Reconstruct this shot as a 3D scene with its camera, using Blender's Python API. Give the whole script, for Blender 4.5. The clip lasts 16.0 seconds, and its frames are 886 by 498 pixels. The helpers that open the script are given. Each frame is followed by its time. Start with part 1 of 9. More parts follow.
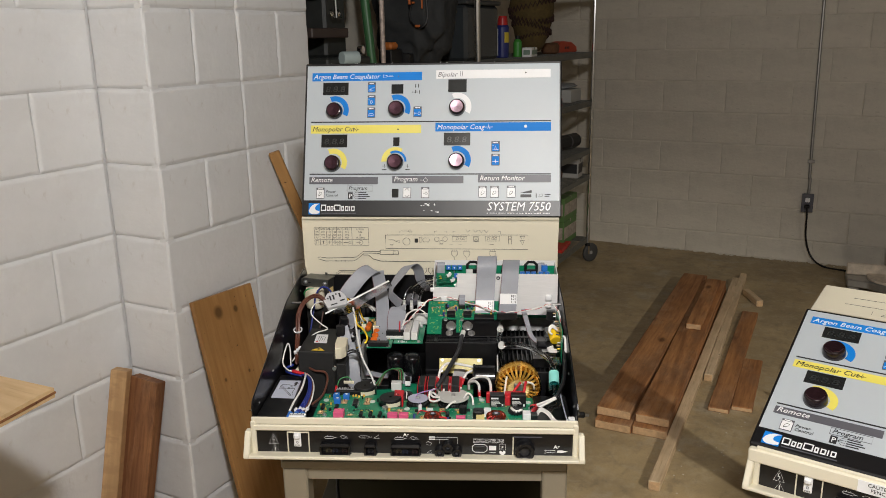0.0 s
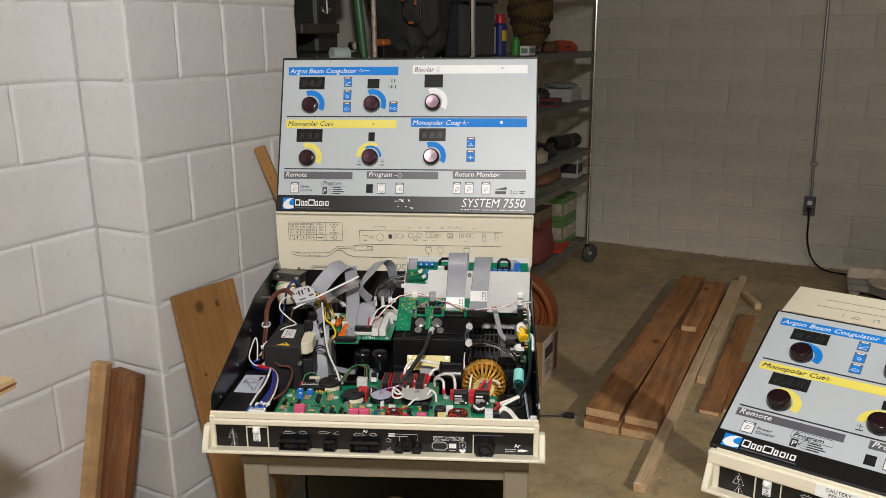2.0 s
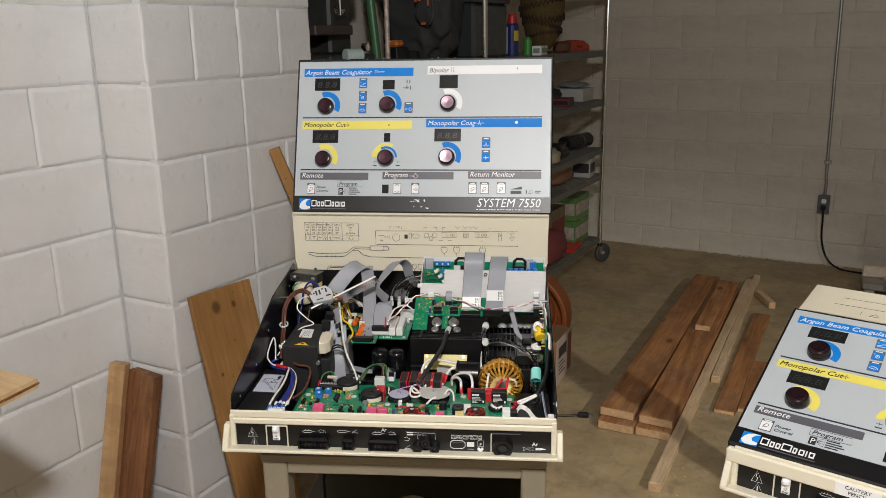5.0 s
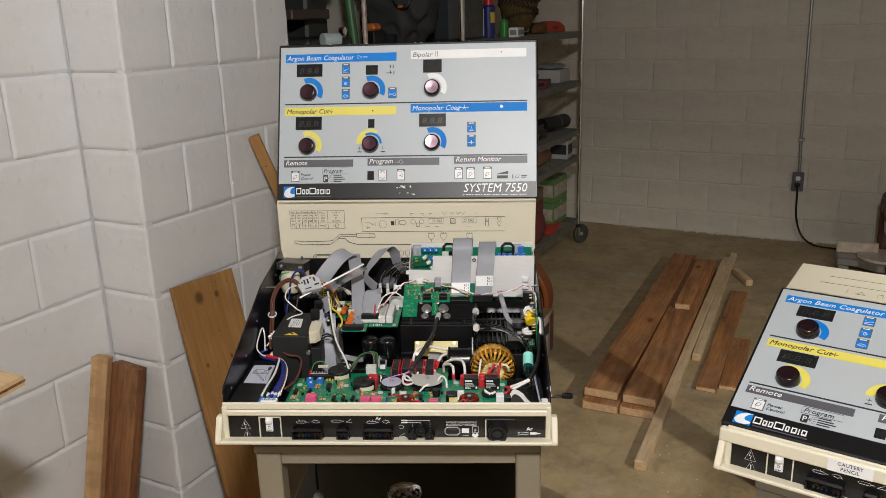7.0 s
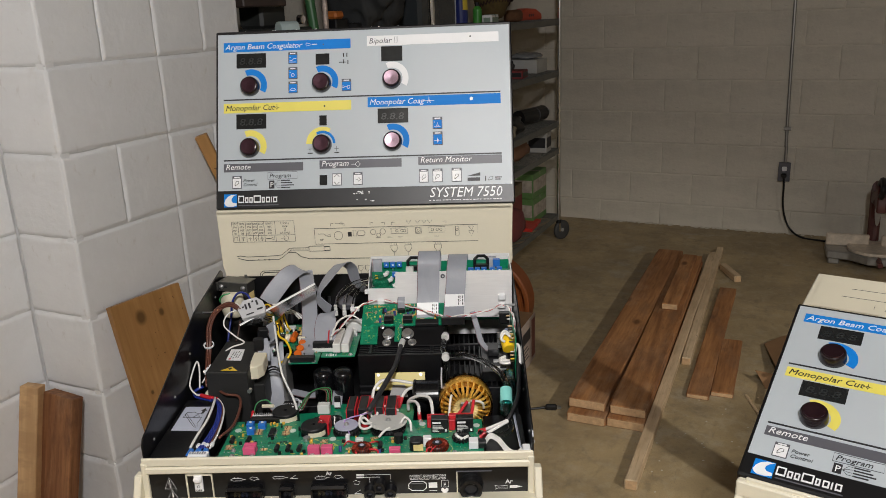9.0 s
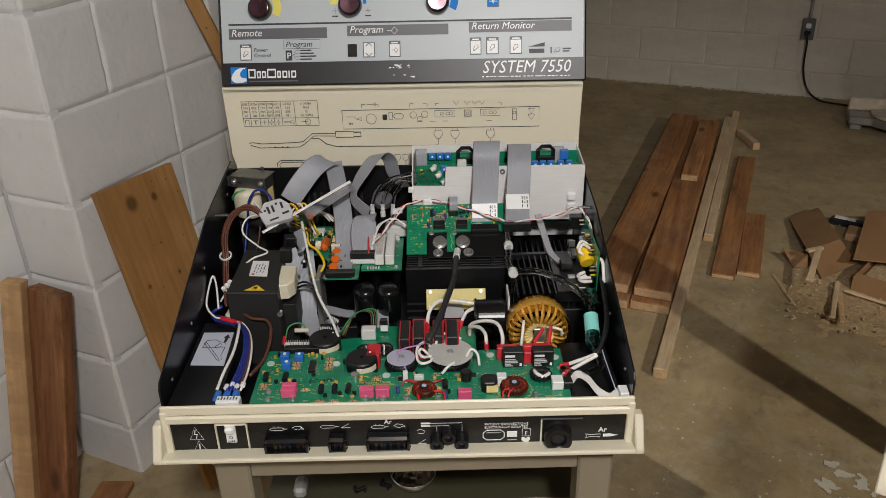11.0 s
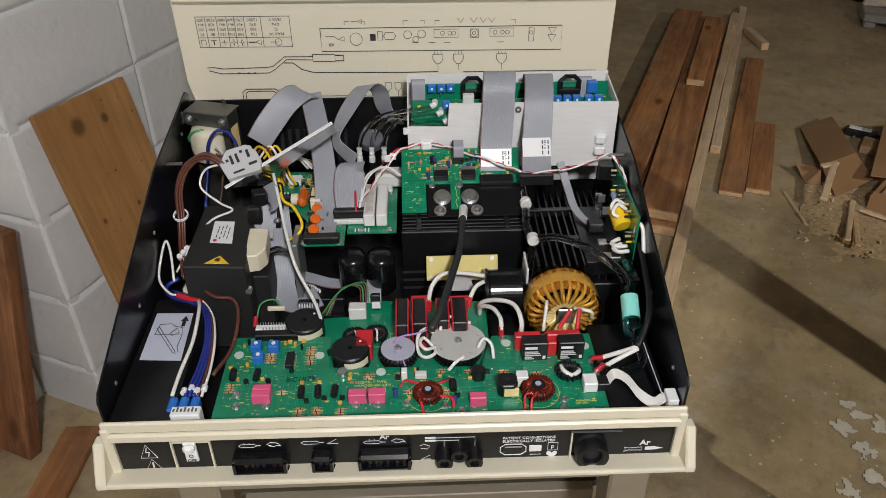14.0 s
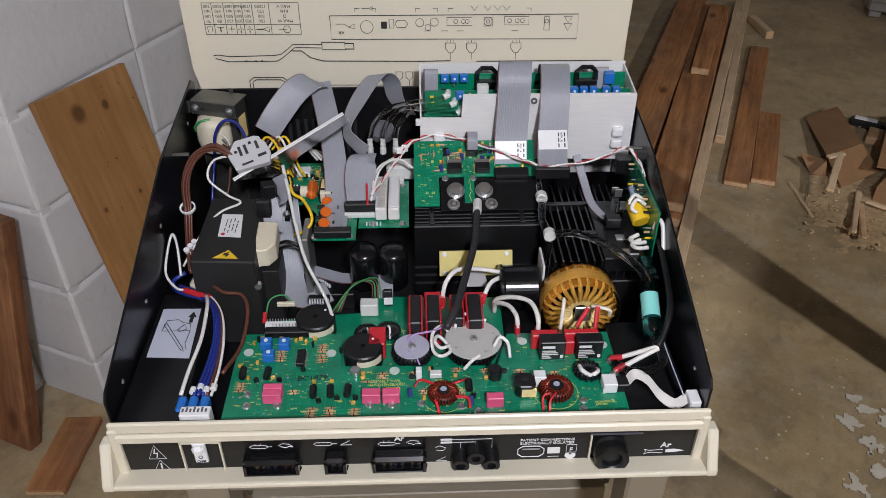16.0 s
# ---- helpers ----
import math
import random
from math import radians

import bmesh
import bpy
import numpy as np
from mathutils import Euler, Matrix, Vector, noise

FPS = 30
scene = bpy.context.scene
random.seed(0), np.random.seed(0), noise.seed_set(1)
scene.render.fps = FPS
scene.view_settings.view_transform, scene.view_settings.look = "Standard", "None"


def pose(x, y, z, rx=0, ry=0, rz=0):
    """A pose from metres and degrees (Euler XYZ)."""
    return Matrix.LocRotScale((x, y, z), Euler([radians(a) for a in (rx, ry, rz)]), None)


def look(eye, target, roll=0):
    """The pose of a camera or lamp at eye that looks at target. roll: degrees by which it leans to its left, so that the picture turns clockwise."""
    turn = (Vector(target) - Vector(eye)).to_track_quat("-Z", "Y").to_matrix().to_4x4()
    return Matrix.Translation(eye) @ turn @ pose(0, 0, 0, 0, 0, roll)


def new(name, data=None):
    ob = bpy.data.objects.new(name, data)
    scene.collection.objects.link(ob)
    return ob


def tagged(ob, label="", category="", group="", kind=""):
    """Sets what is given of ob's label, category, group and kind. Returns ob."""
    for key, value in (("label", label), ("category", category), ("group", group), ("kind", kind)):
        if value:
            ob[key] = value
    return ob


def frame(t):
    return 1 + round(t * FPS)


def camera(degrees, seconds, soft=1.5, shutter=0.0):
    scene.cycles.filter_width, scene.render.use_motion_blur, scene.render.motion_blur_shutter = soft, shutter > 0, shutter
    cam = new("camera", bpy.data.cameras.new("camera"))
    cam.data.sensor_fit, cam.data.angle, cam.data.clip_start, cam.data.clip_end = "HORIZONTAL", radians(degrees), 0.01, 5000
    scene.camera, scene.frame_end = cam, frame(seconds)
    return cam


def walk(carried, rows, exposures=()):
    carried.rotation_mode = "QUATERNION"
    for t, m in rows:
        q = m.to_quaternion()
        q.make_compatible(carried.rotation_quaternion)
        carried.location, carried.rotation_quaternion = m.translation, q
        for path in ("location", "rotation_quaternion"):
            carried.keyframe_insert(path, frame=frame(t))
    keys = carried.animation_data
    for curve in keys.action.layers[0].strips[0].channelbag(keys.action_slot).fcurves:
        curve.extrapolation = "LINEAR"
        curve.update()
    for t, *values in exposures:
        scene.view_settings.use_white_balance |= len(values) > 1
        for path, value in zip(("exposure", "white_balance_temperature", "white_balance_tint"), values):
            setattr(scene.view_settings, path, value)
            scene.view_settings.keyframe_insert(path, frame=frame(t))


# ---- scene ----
cam = camera(58.0, 16.0, 0.7)
PATH = [
    (0, (0.172, 0.164, 1.496), (-0.715, 1.88, 0.977), -1.0),
    (0.5, (0.173, 0.169, 1.495), (-0.709, 1.888, 0.977), -0.8),
    (1, (0.183, 0.185, 1.49), (-0.698, 1.904, 0.974), -0.8),
    (1.5, (0.221, 0.211, 1.484), (-0.673, 1.924, 0.967), -0.4),
    (2, (0.241, 0.213, 1.484), (-0.671, 1.916, 0.965), -0.5),
    (2.5, (0.242, 0.206, 1.486), (-0.693, 1.899, 0.977), -0.5),
    (3, (0.236, 0.204, 1.485), (-0.711, 1.893, 0.982), -0.5),
    (3.5, (0.235, 0.205, 1.482), (-0.719, 1.891, 0.985), -0.5),
    (4, (0.238, 0.205, 1.482), (-0.714, 1.893, 0.986), -0.6),
    (6.5, (0.217, 0.193, 1.49), (-0.678, 1.891, 0.929), -1.5),
    (7, (0.207, 0.196, 1.49), (-0.669, 1.904, 0.93), -1.6),
    (7.5, (0.195, 0.213, 1.492), (-0.647, 1.939, 0.935), -1.6),
    (8, (0.174, 0.227, 1.489), (-0.647, 1.965, 0.936), -1.8),
    (8.5, (0.155, 0.297, 1.487), (-0.66, 2.037, 0.932), -2.1),
    (9, (0.135, 0.408, 1.465), (-0.696, 2.133, 0.887), -2.3),
    (9.5, (0.097, 0.478, 1.458), (-0.755, 2.146, 0.757), -1.6),
    (9.7, (0.066, 0.495, 1.453), (-0.797, 2.138, 0.707), -1.7),
    (11.8, (-0.135, 0.625, 1.45), (-0.778, 2.242, 0.464), -1.4),
    (12, (-0.142, 0.639, 1.448), (-0.775, 2.249, 0.445), -1.5),
    (12.5, (-0.143, 0.712, 1.443), (-0.774, 2.308, 0.417), -0.9),
    (13, (-0.165, 0.75, 1.437), (-0.794, 2.306, 0.348), -0.5),
    (13.5, (-0.191, 0.765, 1.431), (-0.826, 2.295, 0.31), -0.7),
    (14, (-0.199, 0.773, 1.428), (-0.838, 2.28, 0.277), -0.9),
    (14.5, (-0.206, 0.773, 1.423), (-0.842, 2.265, 0.253), -0.8),
    (15, (-0.211, 0.782, 1.42), (-0.843, 2.271, 0.243), -0.8),
    (15.5, (-0.221, 0.787, 1.421), (-0.845, 2.278, 0.243), -0.6),
    (16, (-0.227, 0.788, 1.423), (-0.85, 2.279, 0.245), -0.4),
]
# the film camera's own exposure and white balance drift a little
DRIFT = [(0.0, 0.10, 6850, 10), (4.5, 0.10, 6800, 10), (7.5, 0.02, 6800, 10), (9.0, -0.05, 6700, 10), (9.7, -0.10, 6700, 10), (11.6, -0.26, 6850, 10), (12.1, -0.26, 6850, 10), (12.6, -0.04, 6600, 10), (14.2, -0.04, 6500, 10), (15.0, -0.04, 6130, 15), (16.0, -0.04, 6130, 15)]
walk(cam, [(t, look(eye, target, roll)) for t, eye, target, roll in PATH], DRIFT)


# ---- world ----
world = bpy.data.worlds.new("basement_night")
scene.world = world
world.use_nodes = True
world.node_tree.nodes["Background"].inputs[0].default_value = (0.9, 0.86, 0.8, 1)
world.node_tree.nodes["Background"].inputs[1].default_value = 0.006


def bulb(name, x, y, z, watts, colour, radius):
    data = bpy.data.lights.new(name, "POINT")
    data.energy, data.color, data.shadow_soft_size = watts, colour, radius
    ob = new(name, data)
    ob.matrix_basis = pose(x, y, z)
    return ob


bulb("ceiling_bulb_front", 0.40, 0.06, 2.25, 134, (0.985, 1.0, 1.035), 0.075)
# unseen side light, added for the floor shadows; cone cut to miss the generators
data = bpy.data.lights.new("side_spot", "SPOT")
data.energy, data.color, data.shadow_soft_size = 200, (1.0, 0.965, 0.89), 0.009
data.spot_size, data.spot_blend = math.radians(57), 0.7
ob = new("side_spot", data)
ob.matrix_basis = look((2.133, 1.123, 2.1), (0.32, 2.95, 0.0))
scene.view_settings.exposure = 0.0


# ---- materials ----
def mat(name, colour, rough=0.5, metal=0.0, vary=0.12, scale=12.0, bump=0.0, bump_scale=60.0, spec=0.5, stretch=(1, 1, 1), rnd=0.0, second=None, coat=0.0, stain=0.0, stain_colour=(0.2, 0.17, 0.13)):
    """A surface with two scales of variation, fine relief and a little change from piece to piece."""
    m = bpy.data.materials.new(name)
    m.use_nodes = True
    nt = m.node_tree
    n, l = nt.nodes, nt.links
    b = n["Principled BSDF"]
    b.inputs["Roughness"].default_value = rough
    b.inputs["Metallic"].default_value = metal
    b.inputs["Specular IOR Level"].default_value = spec
    b.inputs["Coat Weight"].default_value = coat
    tc = n.new("ShaderNodeTexCoord")
    mp = n.new("ShaderNodeMapping")
    mp.inputs["Scale"].default_value = stretch
    l.new(tc.outputs["Object"], mp.inputs["Vector"])
    vec = mp.outputs["Vector"]
    n1 = n.new("ShaderNodeTexNoise")
    n1.inputs["Scale"].default_value = scale
    n1.inputs["Detail"].default_value = 5
    n1.inputs["Roughness"].default_value = 0.62
    l.new(vec, n1.inputs["Vector"])
    ramp = n.new("ShaderNodeMapRange")
    ramp.inputs["From Min"].default_value, ramp.inputs["From Max"].default_value = 0.28, 0.72
    l.new(n1.outputs["Fac"], ramp.inputs["Value"])
    mix = n.new("ShaderNodeMix")
    mix.data_type = "RGBA"
    dark = second or tuple(c * (1 - vary) for c in colour)
    light = tuple(min(1, c * (1 + vary * 0.6)) for c in colour) if not second else colour
    mix.inputs["A"].default_value = (*dark, 1)
    mix.inputs["B"].default_value = (*light, 1)
    l.new(ramp.outputs["Result"], mix.inputs["Factor"])
    out = mix.outputs["Result"]
    if stain:
        n3 = n.new("ShaderNodeTexNoise")
        n3.inputs["Scale"].default_value = scale * 0.23
        n3.inputs["Detail"].default_value = 6
        l.new(tc.outputs["Object"], n3.inputs["Vector"])
        r3 = n.new("ShaderNodeMapRange")
        r3.inputs["From Min"].default_value, r3.inputs["From Max"].default_value = 0.5, 0.75
        r3.inputs["To Max"].default_value = stain
        l.new(n3.outputs["Fac"], r3.inputs["Value"])
        m3 = n.new("ShaderNodeMix")
        m3.data_type = "RGBA"
        l.new(r3.outputs["Result"], m3.inputs["Factor"])
        l.new(out, m3.inputs["A"])
        m3.inputs["B"].default_value = (*stain_colour, 1)
        out = m3.outputs["Result"]
    if rnd:
        info = n.new("ShaderNodeObjectInfo")
        hs = n.new("ShaderNodeHueSaturation")
        rr = n.new("ShaderNodeMapRange")
        rr.inputs["To Min"].default_value, rr.inputs["To Max"].default_value = 1 - rnd, 1 + rnd
        l.new(info.outputs["Random"], rr.inputs["Value"])
        l.new(rr.outputs["Result"], hs.inputs["Value"])
        l.new(out, hs.inputs["Color"])
        out = hs.outputs["Color"]
    l.new(out, b.inputs["Base Color"])
    if bump:
        n2 = n.new("ShaderNodeTexNoise")
        n2.inputs["Scale"].default_value = bump_scale
        n2.inputs["Detail"].default_value = 4
        l.new(vec, n2.inputs["Vector"])
        bp = n.new("ShaderNodeBump")
        bp.inputs["Strength"].default_value = bump
        bp.inputs["Distance"].default_value = 0.004
        l.new(n2.outputs["Fac"], bp.inputs["Height"])
        l.new(bp.outputs["Normal"], b.inputs["Normal"])
    return m


def wood(name, pale, dark, rough=0.6, grain=26.0, axis="z", rnd=0.08, knots=True, spots=()):
    """Sawn timber: long wavy rings along one axis of the board, fine fibres and knots."""
    m = bpy.data.materials.new(name)
    m.use_nodes = True
    nt = m.node_tree
    n, l = nt.nodes, nt.links
    b = n["Principled BSDF"]
    b.inputs["Roughness"].default_value = rough
    b.inputs["Specular IOR Level"].default_value = 0.3
    tc = n.new("ShaderNodeTexCoord")
    mp = n.new("ShaderNodeMapping")
    long = {"x": (0.07, 1, 1), "y": (1, 0.07, 1), "z": (1, 1, 0.07)}[axis]
    mp.inputs["Scale"].default_value = long
    l.new(tc.outputs["Object"], mp.inputs["Vector"])
    info = n.new("ShaderNodeObjectInfo")
    add = n.new("ShaderNodeVectorMath")
    add.operation = "ADD"
    off = n.new("ShaderNodeVectorMath")
    off.operation = "SCALE"
    off.inputs[0].default_value = (3.1, 2.3, 1.7)
    l.new(info.outputs["Random"], off.inputs["Scale"])
    l.new(mp.outputs["Vector"], add.inputs[0])
    l.new(off.outputs["Vector"], add.inputs[1])
    vec = add.outputs["Vector"]
    wob = n.new("ShaderNodeTexNoise")
    wob.inputs["Scale"].default_value = 5.0
    wob.inputs["Detail"].default_value = 2
    l.new(vec, wob.inputs["Vector"])
    rings = n.new("ShaderNodeMath")
    rings.operation = "MULTIPLY"
    rings.inputs[1].default_value = grain * 1.6
    l.new(wob.outputs["Fac"], rings.inputs[0])
    sin = n.new("ShaderNodeMath")
    sin.operation = "SINE"
    l.new(rings.outputs[0], sin.inputs[0])
    fib = n.new("ShaderNodeTexNoise")
    fib.inputs["Scale"].default_value = 95.0
    fib.inputs["Detail"].default_value = 4
    l.new(vec, fib.inputs["Vector"])
    tot = n.new("ShaderNodeMath")
    tot.operation = "MULTIPLY_ADD"
    tot.inputs[1].default_value = 0.19
    l.new(sin.outputs[0], tot.inputs[0])
    l.new(fib.outputs["Fac"], tot.inputs[2])
    mix = n.new("ShaderNodeMix")
    mix.data_type = "RGBA"
    mix.inputs["A"].default_value = (*dark, 1)
    mix.inputs["B"].default_value = (*pale, 1)
    rg = n.new("ShaderNodeMapRange")
    rg.inputs["From Min"].default_value, rg.inputs["From Max"].default_value = 0.2, 0.85
    l.new(tot.outputs[0], rg.inputs["Value"])
    l.new(rg.outputs["Result"], mix.inputs["Factor"])
    out = mix.outputs["Result"]
    big = n.new("ShaderNodeTexNoise")
    big.inputs["Scale"].default_value = 6.0
    big.inputs["Detail"].default_value = 5
    l.new(tc.outputs["Object"], big.inputs["Vector"])
    hs = n.new("ShaderNodeHueSaturation")
    bv = n.new("ShaderNodeMapRange")
    bv.inputs["To Min"].default_value, bv.inputs["To Max"].default_value = 0.65, 1.3
    l.new(big.outputs["Fac"], bv.inputs["Value"])
    l.new(bv.outputs["Result"], hs.inputs["Value"])
    l.new(out, hs.inputs["Color"])
    out = hs.outputs["Color"]
    if knots:
        vo = n.new("ShaderNodeTexVoronoi")
        vo.voronoi_dimensions = "2D"
        vo.inputs["Scale"].default_value = 4.5
        km = n.new("ShaderNodeMapping")
        km.inputs["Scale"].default_value = tuple(0.45 if s < 1 else 1 for s in long)
        if axis == "z":
            km.inputs["Rotation"].default_value = (math.pi / 2, 0, 0)
        l.new(tc.outputs["Object"], km.inputs["Vector"])
        ka = n.new("ShaderNodeVectorMath")
        ka.operation = "ADD"
        l.new(km.outputs["Vector"], ka.inputs[0])
        l.new(off.outputs["Vector"], ka.inputs[1])
        l.new(ka.outputs["Vector"], vo.inputs["Vector"])
        kr = n.new("ShaderNodeMapRange")
        kr.inputs["From Min"].default_value, kr.inputs["From Max"].default_value = 0.035, 0.085
        kr.inputs["To Min"].default_value, kr.inputs["To Max"].default_value = 0.8, 0.0
        l.new(vo.outputs["Distance"], kr.inputs["Value"])
        mk = n.new("ShaderNodeMix")
        mk.data_type = "RGBA"
        l.new(kr.outputs["Result"], mk.inputs["Factor"])
        l.new(out, mk.inputs["A"])
        mk.inputs["B"].default_value = (dark[0] * 0.35, dark[1] * 0.28, dark[2] * 0.22, 1)
        out = mk.outputs["Result"]
    for sx, sz, r in spots:
        at = n.new("ShaderNodeVectorMath")
        at.operation = "SUBTRACT"
        at.inputs[1].default_value = (sx, 0, sz)
        l.new(tc.outputs["Object"], at.inputs[0])
        sq = n.new("ShaderNodeVectorMath")
        sq.operation = "MULTIPLY"
        sq.inputs[1].default_value = (1.15, 0, 0.85)
        l.new(at.outputs["Vector"], sq.inputs[0])
        ln = n.new("ShaderNodeVectorMath")
        ln.operation = "LENGTH"
        l.new(sq.outputs["Vector"], ln.inputs[0])
        wv = n.new("ShaderNodeMath")
        wv.operation = "MULTIPLY_ADD"
        wv.inputs[1].default_value = r * 0.9
        l.new(big.outputs["Fac"], wv.inputs[0])
        l.new(ln.outputs["Value"], wv.inputs[2])
        for r0, r1, most, tone in ((1.2, 2.6, 0.45, dark), (0.9, 1.35, 0.85, tuple(c * 0.3 for c in dark))):
            sr = n.new("ShaderNodeMapRange")
            sr.inputs["From Min"].default_value, sr.inputs["From Max"].default_value = r * r0, r * r1
            sr.inputs["To Min"].default_value, sr.inputs["To Max"].default_value = most, 0.0
            l.new(wv.outputs[0], sr.inputs["Value"])
            sm = n.new("ShaderNodeMix")
            sm.data_type = "RGBA"
            l.new(sr.outputs["Result"], sm.inputs["Factor"])
            l.new(out, sm.inputs["A"])
            sm.inputs["B"].default_value = (*tone, 1)
            out = sm.outputs["Result"]
    l.new(out, b.inputs["Base Color"])
    bp = n.new("ShaderNodeBump")
    bp.inputs["Strength"].default_value = 0.25
    bp.inputs["Distance"].default_value = 0.002
    l.new(fib.outputs["Fac"], bp.inputs["Height"])
    l.new(bp.outputs["Normal"], b.inputs["Normal"])
    return m


def clear(name, colour, rough=0.08, ior=1.45):
    m = bpy.data.materials.new(name)
    m.use_nodes = True
    b = m.node_tree.nodes["Principled BSDF"]
    b.inputs["Base Color"].default_value = (*colour, 1)
    b.inputs["Roughness"].default_value = rough
    b.inputs["IOR"].default_value = ior
    b.inputs["Transmission Weight"].default_value = 1.0
    return m


PAINT = mat("white_block_paint", (0.765, 0.765, 0.765), 0.5, vary=0.05, scale=9, bump=0.5, bump_scale=42, rnd=0.02, stain=0.12, stain_colour=(0.5, 0.47, 0.43))
MORTAR = mat("painted_mortar", (0.74, 0.735, 0.725), 0.6, vary=0.08, scale=20, bump=0.7, bump_scale=90)
BACKPAINT = mat("old_white_wall_paint", (0.66, 0.61, 0.52), 0.65, vary=0.14, scale=4, bump=0.8, bump_scale=50, rnd=0.015, stain=0.4, stain_colour=(0.40, 0.365, 0.31))
CONCRETE = mat("worn_concrete_floor", (0.415, 0.312, 0.172), 0.6, vary=0.30, scale=3.6, bump=0.45, bump_scale=38, stain=0.6, stain_colour=(0.18, 0.145, 0.092))


def overlay(m, scale, low, high, amount, colour, detail=6, stretch=(1, 1, 1)):
    """Lay another ragged layer of dirt or wear over the base colour of a material."""
    nt = m.node_tree
    n, l = nt.nodes, nt.links
    b = n["Principled BSDF"]
    old = b.inputs["Base Color"].links[0].from_socket
    tc = n.new("ShaderNodeTexCoord")
    mp = n.new("ShaderNodeMapping")
    mp.inputs["Scale"].default_value = stretch
    mp.inputs["Location"].default_value = (scale * 0.37, 1.7, 0.4)
    l.new(tc.outputs["Object"], mp.inputs["Vector"])
    ns = n.new("ShaderNodeTexNoise")
    ns.inputs["Scale"].default_value, ns.inputs["Detail"].default_value, ns.inputs["Roughness"].default_value = scale, detail, 0.68
    l.new(mp.outputs["Vector"], ns.inputs["Vector"])
    mr = n.new("ShaderNodeMapRange")
    mr.inputs["From Min"].default_value, mr.inputs["From Max"].default_value, mr.inputs["To Max"].default_value = low, high, amount
    l.new(ns.outputs["Fac"], mr.inputs["Value"])
    mx = n.new("ShaderNodeMix")
    mx.data_type = "RGBA"
    l.new(mr.outputs["Result"], mx.inputs["Factor"])
    l.new(old, mx.inputs["A"])
    mx.inputs["B"].default_value = (*colour, 1)
    l.new(mx.outputs["Result"], b.inputs["Base Color"])


overlay(CONCRETE, 9.0, 0.50, 0.68, 0.50, (0.20, 0.158, 0.105))
overlay(CONCRETE, 6.0, 0.54, 0.70, 0.45, (0.47, 0.43, 0.35))
overlay(CONCRETE, 150.0, 0.60, 0.72, 0.55, (0.12, 0.10, 0.075), 3)
overlay(CONCRETE, 95.0, 0.66, 0.74, 0.6, (0.55, 0.51, 0.43), 3)
overlay(CONCRETE, 30.0, 0.63, 0.70, 0.4, (0.13, 0.105, 0.075), 5, (1, 0.25, 1))
overlay(CONCRETE, 26.0, 0.50, 0.62, 0.28, (0.50, 0.42, 0.29), 7)
overlay(CONCRETE, 17.0, 0.55, 0.66, 0.42, (0.17, 0.135, 0.085), 8, (1, 0.6, 1))
overlay(CONCRETE, 320.0, 0.56, 0.70, 0.5, (0.17, 0.14, 0.10), 2)
overlay(PAINT, 3.2, 0.48, 0.68, 0.32, (0.60, 0.575, 0.54), 8)
overlay(PAINT, 38.0, 0.64, 0.72, 0.3, (0.50, 0.46, 0.40), 6, (1, 1, 0.5))
overlay(PAINT, 14.0, 0.60, 0.75, 0.30, (0.58, 0.54, 0.49))
overlay(PAINT, 70.0, 0.69, 0.76, 0.35, (0.42, 0.37, 0.31), 4)
overlay(BACKPAINT, 7.0, 0.52, 0.72, 0.35, (0.33, 0.30, 0.255))
overlay(BACKPAINT, 2.2, 0.46, 0.66, 0.35, (0.44, 0.41, 0.35), 8, (0.6, 1, 1.7))
overlay(BACKPAINT, 55.0, 0.66, 0.72, 0.6, (0.22, 0.19, 0.15), 5, (0.6, 1, 1.3))
overlay(BACKPAINT, 35.0, 0.66, 0.74, 0.5, (0.70, 0.68, 0.63), 5)
overlay(BACKPAINT, 22.0, 0.62, 0.72, 0.45, (0.24, 0.21, 0.17), 6, (0.5, 1, 1.6))
CEIL = mat("dark_joist_ceiling", (0.25, 0.205, 0.155), 0.8, vary=0.2, scale=4)
CREAM = mat("cream_enamel", (0.72, 0.67, 0.53), 0.38, vary=0.02, scale=8, bump=0.03, bump_scale=300, stain=0.05, stain_colour=(0.6, 0.53, 0.38))
BLACK = mat("black_enamel", (0.006, 0.006, 0.007), 0.30, vary=0.25, scale=30, bump=0.05, bump_scale=200)
BLACKP = mat("black_plastic", (0.007, 0.007, 0.008), 0.4, vary=0.2, scale=40)
GREYP = mat("light_grey_panel_film", (0.458, 0.502, 0.53), 0.42, vary=0.02, scale=10)
DGREY = mat("dark_grey_print", (0.10, 0.10, 0.115), 0.45, vary=0.05)
BLUE = mat("blue_print", (0.004, 0.205, 0.66), 0.55, vary=0.04, spec=0.2)
YELLOW = mat("yellow_print", (0.80, 0.70, 0.13), 0.4, vary=0.04)
CANS = mat("glossy_black_can", (0.006, 0.006, 0.007), 0.2, vary=0.2)
WHITEP = mat("white_print", (0.82, 0.82, 0.82), 0.4, vary=0.03)
INK = mat("black_ink", (0.02, 0.02, 0.022), 0.5, vary=0.1)
LINE = mat("grey_ink", (0.03, 0.029, 0.027), 0.5, vary=0.1)
SCREEN = mat("dark_display_window", (0.017, 0.0185, 0.019), 0.2, vary=0.3, scale=60)
KNOB = mat("dark_anodised_knob", (0.11, 0.055, 0.075), 0.26, metal=0.9, vary=0.15, scale=60)
KNOBB = mat("dark_brown_knob", (0.014, 0.007, 0.008), 0.2, vary=0.1)
